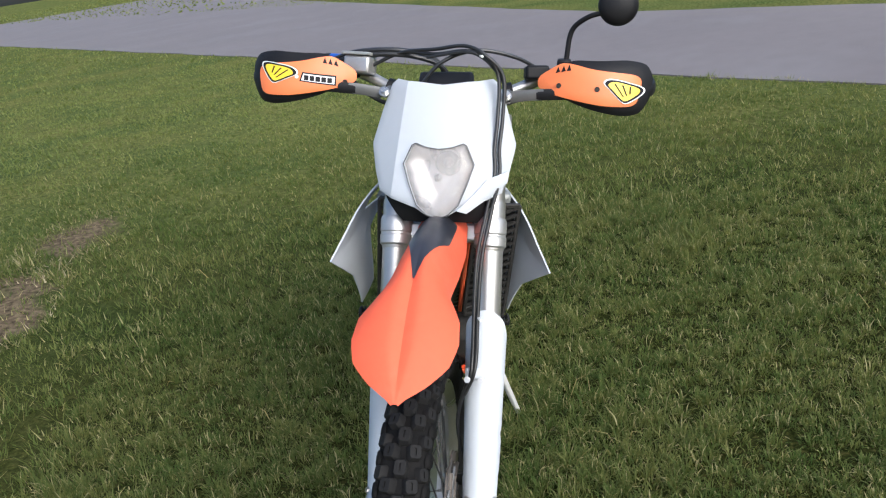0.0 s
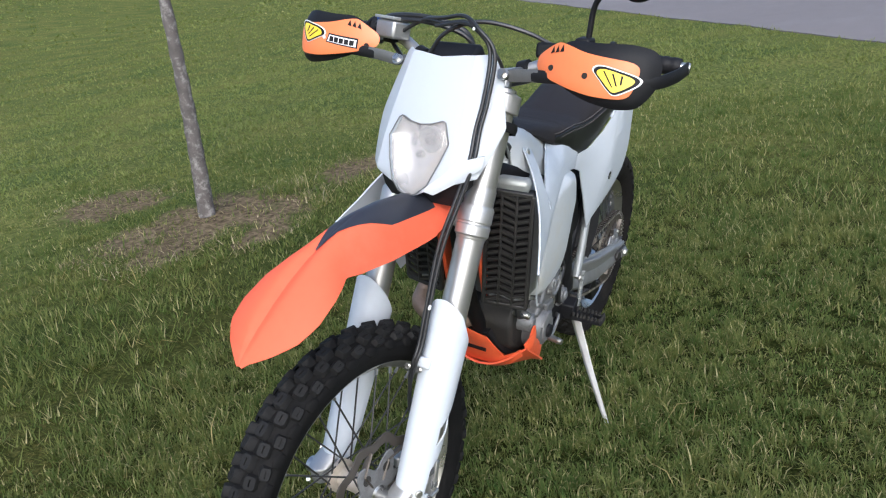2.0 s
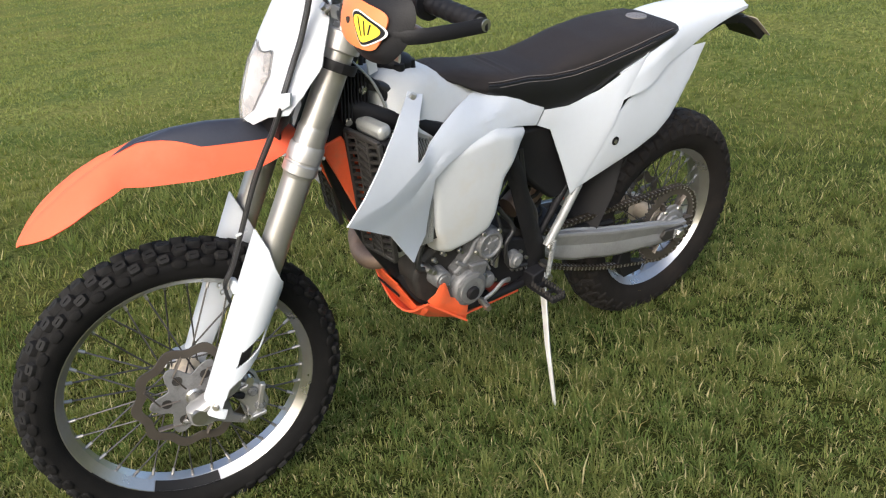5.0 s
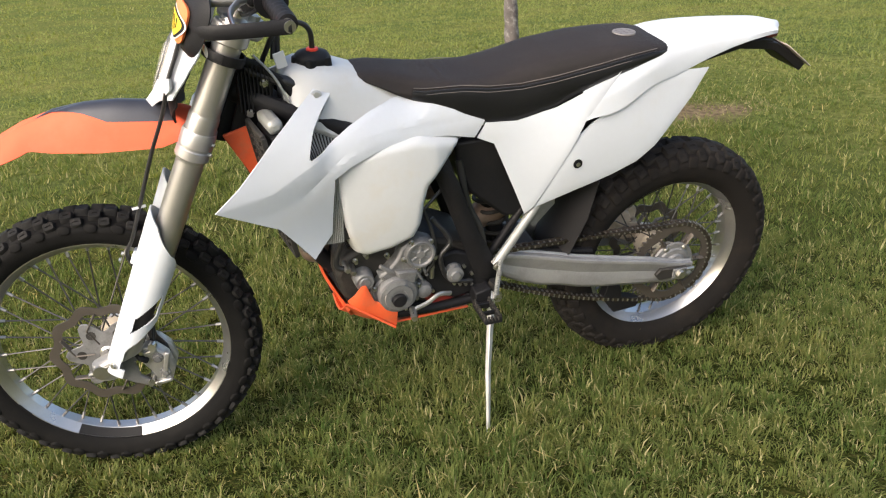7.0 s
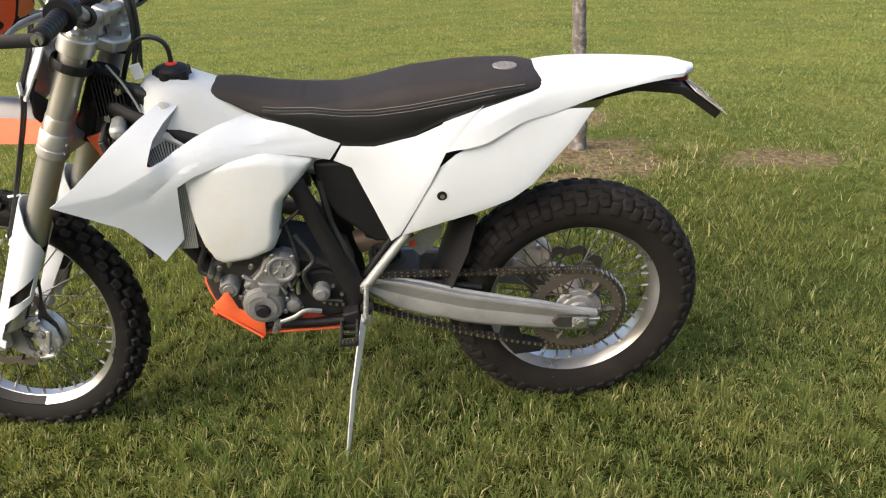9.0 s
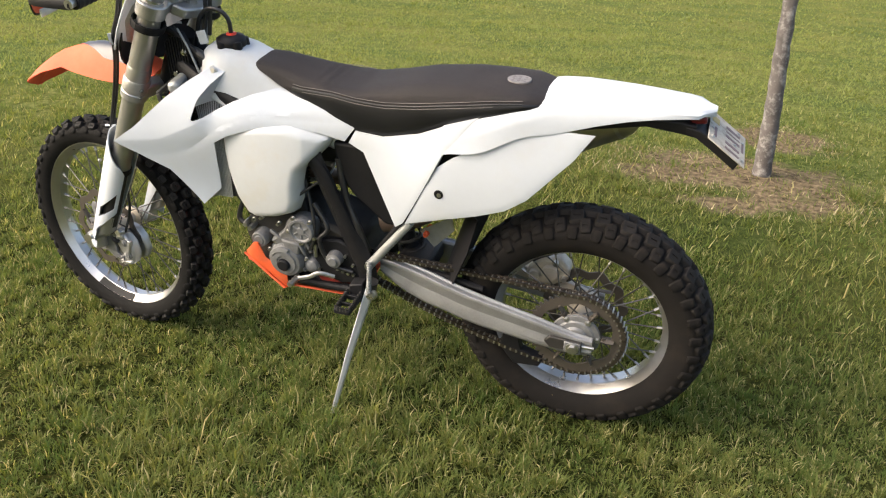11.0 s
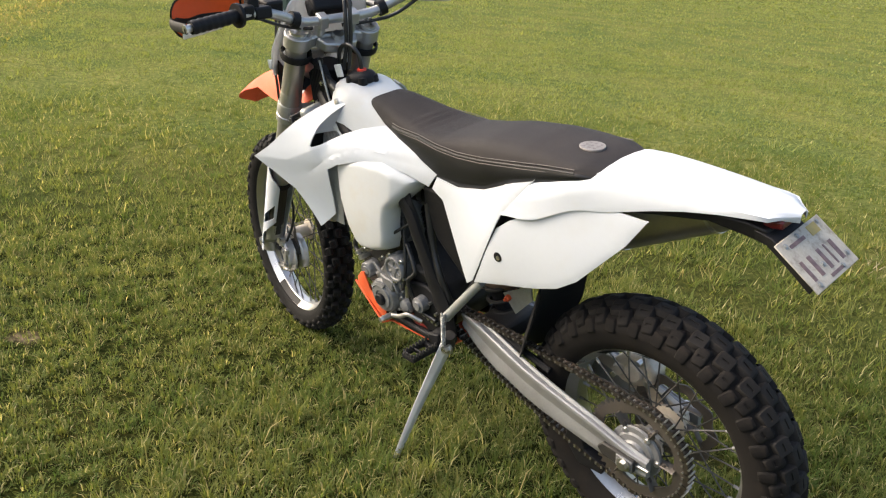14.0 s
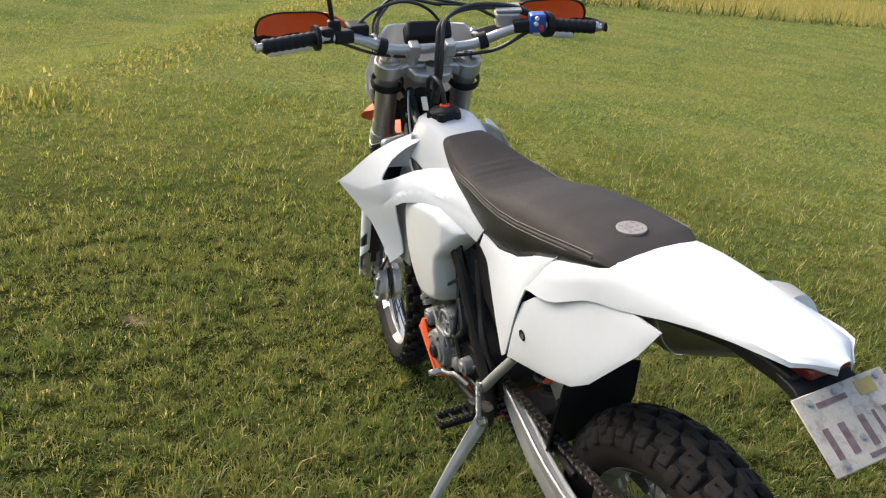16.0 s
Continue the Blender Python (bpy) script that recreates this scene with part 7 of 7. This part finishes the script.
def fender_row(x, lift=0.0, reach=1.0):
    mid = float(np.interp(x, [p[0] for p in FT[::-1]], [p[1] for p in FT[::-1]]))
    w = float(np.interp(x, *zip(*F_WID)))
    e = min(mid - 0.003, float(np.interp(x, *zip(*F_EDGE))))
    row = []
    for f in np.linspace(-1, 1, 25) * reach:
        s = abs(f)
        groove = -0.010 * max(0.0, 1 - s / 0.22) * min(1.0, max(0.0, (x - 1.40) / 0.1)) * min(1, (mid - e) / 0.03)
        drop = (mid - e) * (s ** 2.2)
        row.append((x, w * f - 0.004 * min(1.0, (x - 1.16) / 0.4), mid - drop + groove + lift))
    return row


fx = np.concatenate([np.linspace(1.697, 1.66, 7), np.linspace(1.65, 1.53, 10), np.linspace(1.525, 1.495, 5), np.linspace(1.48, 1.16, 16)])
bm = loft([fender_row(x) for x in fx], False, False)
bmesh.ops.recalc_face_normals(bm, faces=bm.faces)
if sum(f.normal.z for f in bm.faces) < 0:
    bmesh.ops.reverse_faces(bm, faces=bm.faces)
bmesh.ops.solidify(bm, geom=bm.faces[:], thickness=0.003)
ff = part("front_fender", bm, ORANGE, bike, "faded orange front fender with a dark graphic", m=STEER, sharp=32)
rows = []
for x in np.linspace(1.505, 1.215, 14):
    reach = min(0.66, 0.02 + 0.64 * (1.505 - x) / 0.16)
    rows.append(fender_row(x, 0.0016, reach))
bm = loft(rows, False, False)
bmesh.ops.recalc_face_normals(bm, faces=bm.faces)
if sum(f.normal.z for f in bm.faces) < 0:
    bmesh.ops.reverse_faces(bm, faces=bm.faces)
part("fender_graphic", bm, DECAL, ff, "dark pointed fender graphic", sharp=50)

# -- front brake and hoses --
cal = part("front_caliper", prism([(1.372, 0.372), (1.335, 0.366), (1.310, 0.340), (1.300, 0.300), (1.312, 0.270), (1.345, 0.258), (1.352, 0.300), (1.372, 0.33)], 0.060, 0.092), ALU, bike, "cast front brake caliper", m=STEER, bevel=0.006)
part("caliper_half", prism([(1.372, 0.372), (1.335, 0.366), (1.310, 0.340), (1.300, 0.300), (1.312, 0.270), (1.345, 0.258), (1.352, 0.300), (1.372, 0.33)], 0.018, 0.044), ALU, cal, bevel=0.006)
part("caliper_bridge", prism([(1.352, 0.366), (1.318, 0.345), (1.312, 0.320), (1.330, 0.318), (1.350, 0.345)], 0.04, 0.064), DARKCAST, cal, bevel=0.003)
for x, z in ((1.333, 0.338), (1.322, 0.298)):
    part("caliper_piston", lathe([(0.0, 0.100), (0.006, 0.100), (0.007, 0.097), (0.011, 0.096), (0.013, 0.09)], 20, "y", (x, 0, z)), CAST, cal, sharp=35)
part("caliper_rib", box((0.012, 0.014, 0.070), pose(1.318, 0.092, 0.318, 0, -14, 0)), ALU, cal, bevel=0.003)
part("caliper_rib", box((0.040, 0.012, 0.010), pose(1.330, 0.093, 0.274, 0, 12, 0)), ALU, cal, bevel=0.003)
part("caliper_rib", box((0.030, 0.014, 0.012), pose(1.346, 0.092, 0.356, 0, 20, 0)), ALU, cal, bevel=0.003)
part("pad_pin", rod((1.352, 0.050, 0.286), (1.352, 0.108, 0.286), 0.0055, 12), STEEL, cal)
part("banjo", rod((1.338, 0.088, 0.372), (1.338, 0.108, 0.376), 0.009, 12), STEEL, cal)
part("caliper_boot", bent([(1.378, 0.085, 0.352), (1.368, 0.098, 0.345), (1.356, 0.094, 0.335)], 0.0075, 10), BLACK, cal)
part("caliper_bracket", prism([(1.45, 0.335), (1.395, 0.372), (1.368, 0.366), (1.360, 0.34), (1.385, 0.33), (1.378, 0.29), (1.352, 0.272), (1.362, 0.258), (1.40, 0.275), (1.45, 0.305)], 0.078, 0.088), CAST, cal, bevel=0.003)
for x, z in ((1.365, 0.358), (1.358, 0.270), (1.340, 0.270), (1.40, 0.35)):
    part("caliper_bolt", bolt((x, 0.088, z), (0, 1, 0), 0.0055, 0.012), STEEL, cal)
for off, col in ((0.0, HOSE), (0.010, HOSE)):
    hose = [(1.045, -0.17, 1.175), (1.055, -0.10, 1.205), (1.095, -0.02, 1.207 + off), (1.118, 0.045, 1.216 + off), (1.138, 0.090, 1.208), (1.136, 0.114 + off, 1.165), (1.158, 0.114 + off, 1.085), (1.180, 0.110 + off, 1.03), (1.203, 0.112 + off, 0.978), (1.226, 0.098 + off, 0.91), (1.266, 0.082 + off, 0.819), (1.308, 0.080 + off * 0.8, 0.708), (1.334, 0.080 + off * 0.8, 0.64), (1.352, 0.078 + off * 0.6, 0.605), (1.350, 0.066 + off * 0.5, 0.57), (1.340, 0.055, 0.53), (1.335, 0.048, 0.48), (1.335, 0.055, 0.42), (1.340, 0.08, 0.36)]
    part("brake_hose", bent(hose, 0.0040, 10, 8), col, bike, "black front brake hose", m=STEER)
for p in ((1.308, 0.084, 0.71), (1.13, 0.07, 1.208)):
    part("cable_tie", rod((p[0] - 0.012, p[1] - 0.002, p[2]), (p[0] + 0.012, p[1] + 0.012, p[2]), 0.003, 6), PALE, bike, m=STEER)
hc = part("hose_clamp", box((0.012, 0.042, 0.022), pose(1.336, 0.086, 0.598, 0, -24, 0)), WHITE, bike, "white hose clamp on the fork guard", m=STEER, bevel=0.004)
for dy in (-0.014, 0.014):
    part("clamp_screw", bolt((1.362, 0.086 + dy, 0.598), (0.9, 0, 0.4), 0.0045, 0.005), STEEL, hc)
for pts, r in (([(1.01, -0.27, 1.175), (1.04, -0.20, 1.200), (1.045, -0.10, 1.205), (1.015, -0.03, 1.18), (0.998, -0.015, 1.13), (0.995, -0.01, 1.06), (1.0, 0, 0.98)], 0.0055), ([(1.01, -0.275, 1.165), (1.045, -0.20, 1.192), (1.05, -0.09, 1.196), (1.022, -0.02, 1.17), (1.004, -0.004, 1.12), (1.002, 0.0, 1.05), (1.01, 0.01, 0.98)], 0.0055), ([(1.02, 0.20, 1.165), (1.06, 0.14, 1.20), (1.09, 0.06, 1.215), (1.11, -0.01, 1.19), (1.11, -0.06, 1.13)], 0.0042), ([(1.0, 0.25, 1.15), (1.03, 0.16, 1.11), (1.06, 0.09, 1.09), (1.08, 0.03, 1.08)], 0.004), ([(1.0, -0.25, 1.15), (1.03, -0.17, 1.10), (1.055, -0.10, 1.085), (1.08, -0.03, 1.08)], 0.005), ([(1.10, 0.125, 1.12), (1.125, 0.118, 1.165), (1.13, 0.06, 1.215), (1.10, -0.04, 1.20)], 0.0035)):
    part("control_cable", bent(pts, r, 8), HOSE, bike, "black control cable", m=BAR)

# ---- tree and utility box ----
TZ = float(height(TREE[0], TREE[1]))
tree = new("tree")
tree.location = (TREE[0], TREE[1], TZ)
tagged(tree, "young tree with grey mottled bark in bare soil", "tree")
path = curve_through([(0, 0, -0.05), (0.0, 0.0, 0.0), (0.012, 0.045, 0.33), (0.034, 0.095, 0.7), (0.05, 0.13, 1.2), (0.06, 0.15, 1.9), (0.05, 0.17, 2.6), (0.06, 0.16, 3.3)], 10)
trad = [0.056 - 0.003 * i / 10 if i < 10 else 0.051 - 0.040 * (i / 70) ** 1.1 + 0.0016 * math.sin(i * 1.9) + 0.0012 * math.sin(i * 4.3) for i in range(len(path))]
trad[0], trad[5] = 0.07, 0.060
part("trunk", tube(path, trad, 20), BARK, tree, "grey mottled bark")
rt = random.Random(5)
crown = []
for k in range(11):
    z0 = 1.75 + 0.14 * k
    a = k * 2.4
    base = Vector((0.055, 0.15, z0))
    L = 0.95 - 0.055 * k
    end = base + Vector((math.cos(a) * L, math.sin(a) * L, 0.45 * L + 0.1))
    mid = base.lerp(end, 0.5) + Vector((0, 0, -0.04))
    part("limb", bent([base, mid, end], [0.014 - 0.0007 * i for i in range(17)], 8), BARK, tree)
    crown.append((mid, end))
lco, ltri = [], []
for mid, end in crown:
    for _ in range(150):
        c = mid.lerp(end, rt.uniform(-0.3, 1.15)) + Vector((rt.gauss(0, 0.13), rt.gauss(0, 0.13), rt.gauss(0, 0.11)))
        d = Vector((rt.gauss(0, 1), rt.gauss(0, 1), rt.gauss(-0.4, 0.6))).normalized()
        s = d.cross(Vector((rt.gauss(0, 1), rt.gauss(0, 1), rt.gauss(0, 1)))).normalized()
        n0 = len(lco)
        ln = rt.uniform(0.05, 0.085)
        lco += [c, c + d * ln * 0.5 + s * ln * 0.3, c + d * ln, c + d * ln * 0.5 - s * ln * 0.3]
        ltri += [(n0, n0 + 1, n0 + 2), (n0, n0 + 2, n0 + 3)]
cr = new("crown", mesh_of("crown", np.array([tuple(v) for v in lco]), np.array(ltri), LEAF))
cr.parent = tree

ub = new("utility_box")
ub.matrix_world = pose(11.55, -6.5, float(height(11.55, -6.5)) - 0.02, 0, 0, -57)
tagged(ub, "dark green steel utility box on the lawn", "utility box")
part("cabinet", box((0.44, 0.40, 0.80), Matrix.Translation((0, 0, 0.42))), UTILITY, ub, bevel=0.02)
part("cabinet_lid", box((0.48, 0.44, 0.06), Matrix.Translation((0, 0, 0.84))), UTILITY, ub, bevel=0.02)
part("cabinet_base", box((0.50, 0.46, 0.08), Matrix.Translation((0, 0, 0.03))), UTILITY, ub, bevel=0.01)
part("cabinet_door", box((0.38, 0.012, 0.66), Matrix.Translation((0, -0.205, 0.42))), UTILITY, ub, bevel=0.004)
part("cabinet_handle", box((0.02, 0.03, 0.08), Matrix.Translation((0.15, -0.222, 0.45))), BLACK, ub, bevel=0.004)
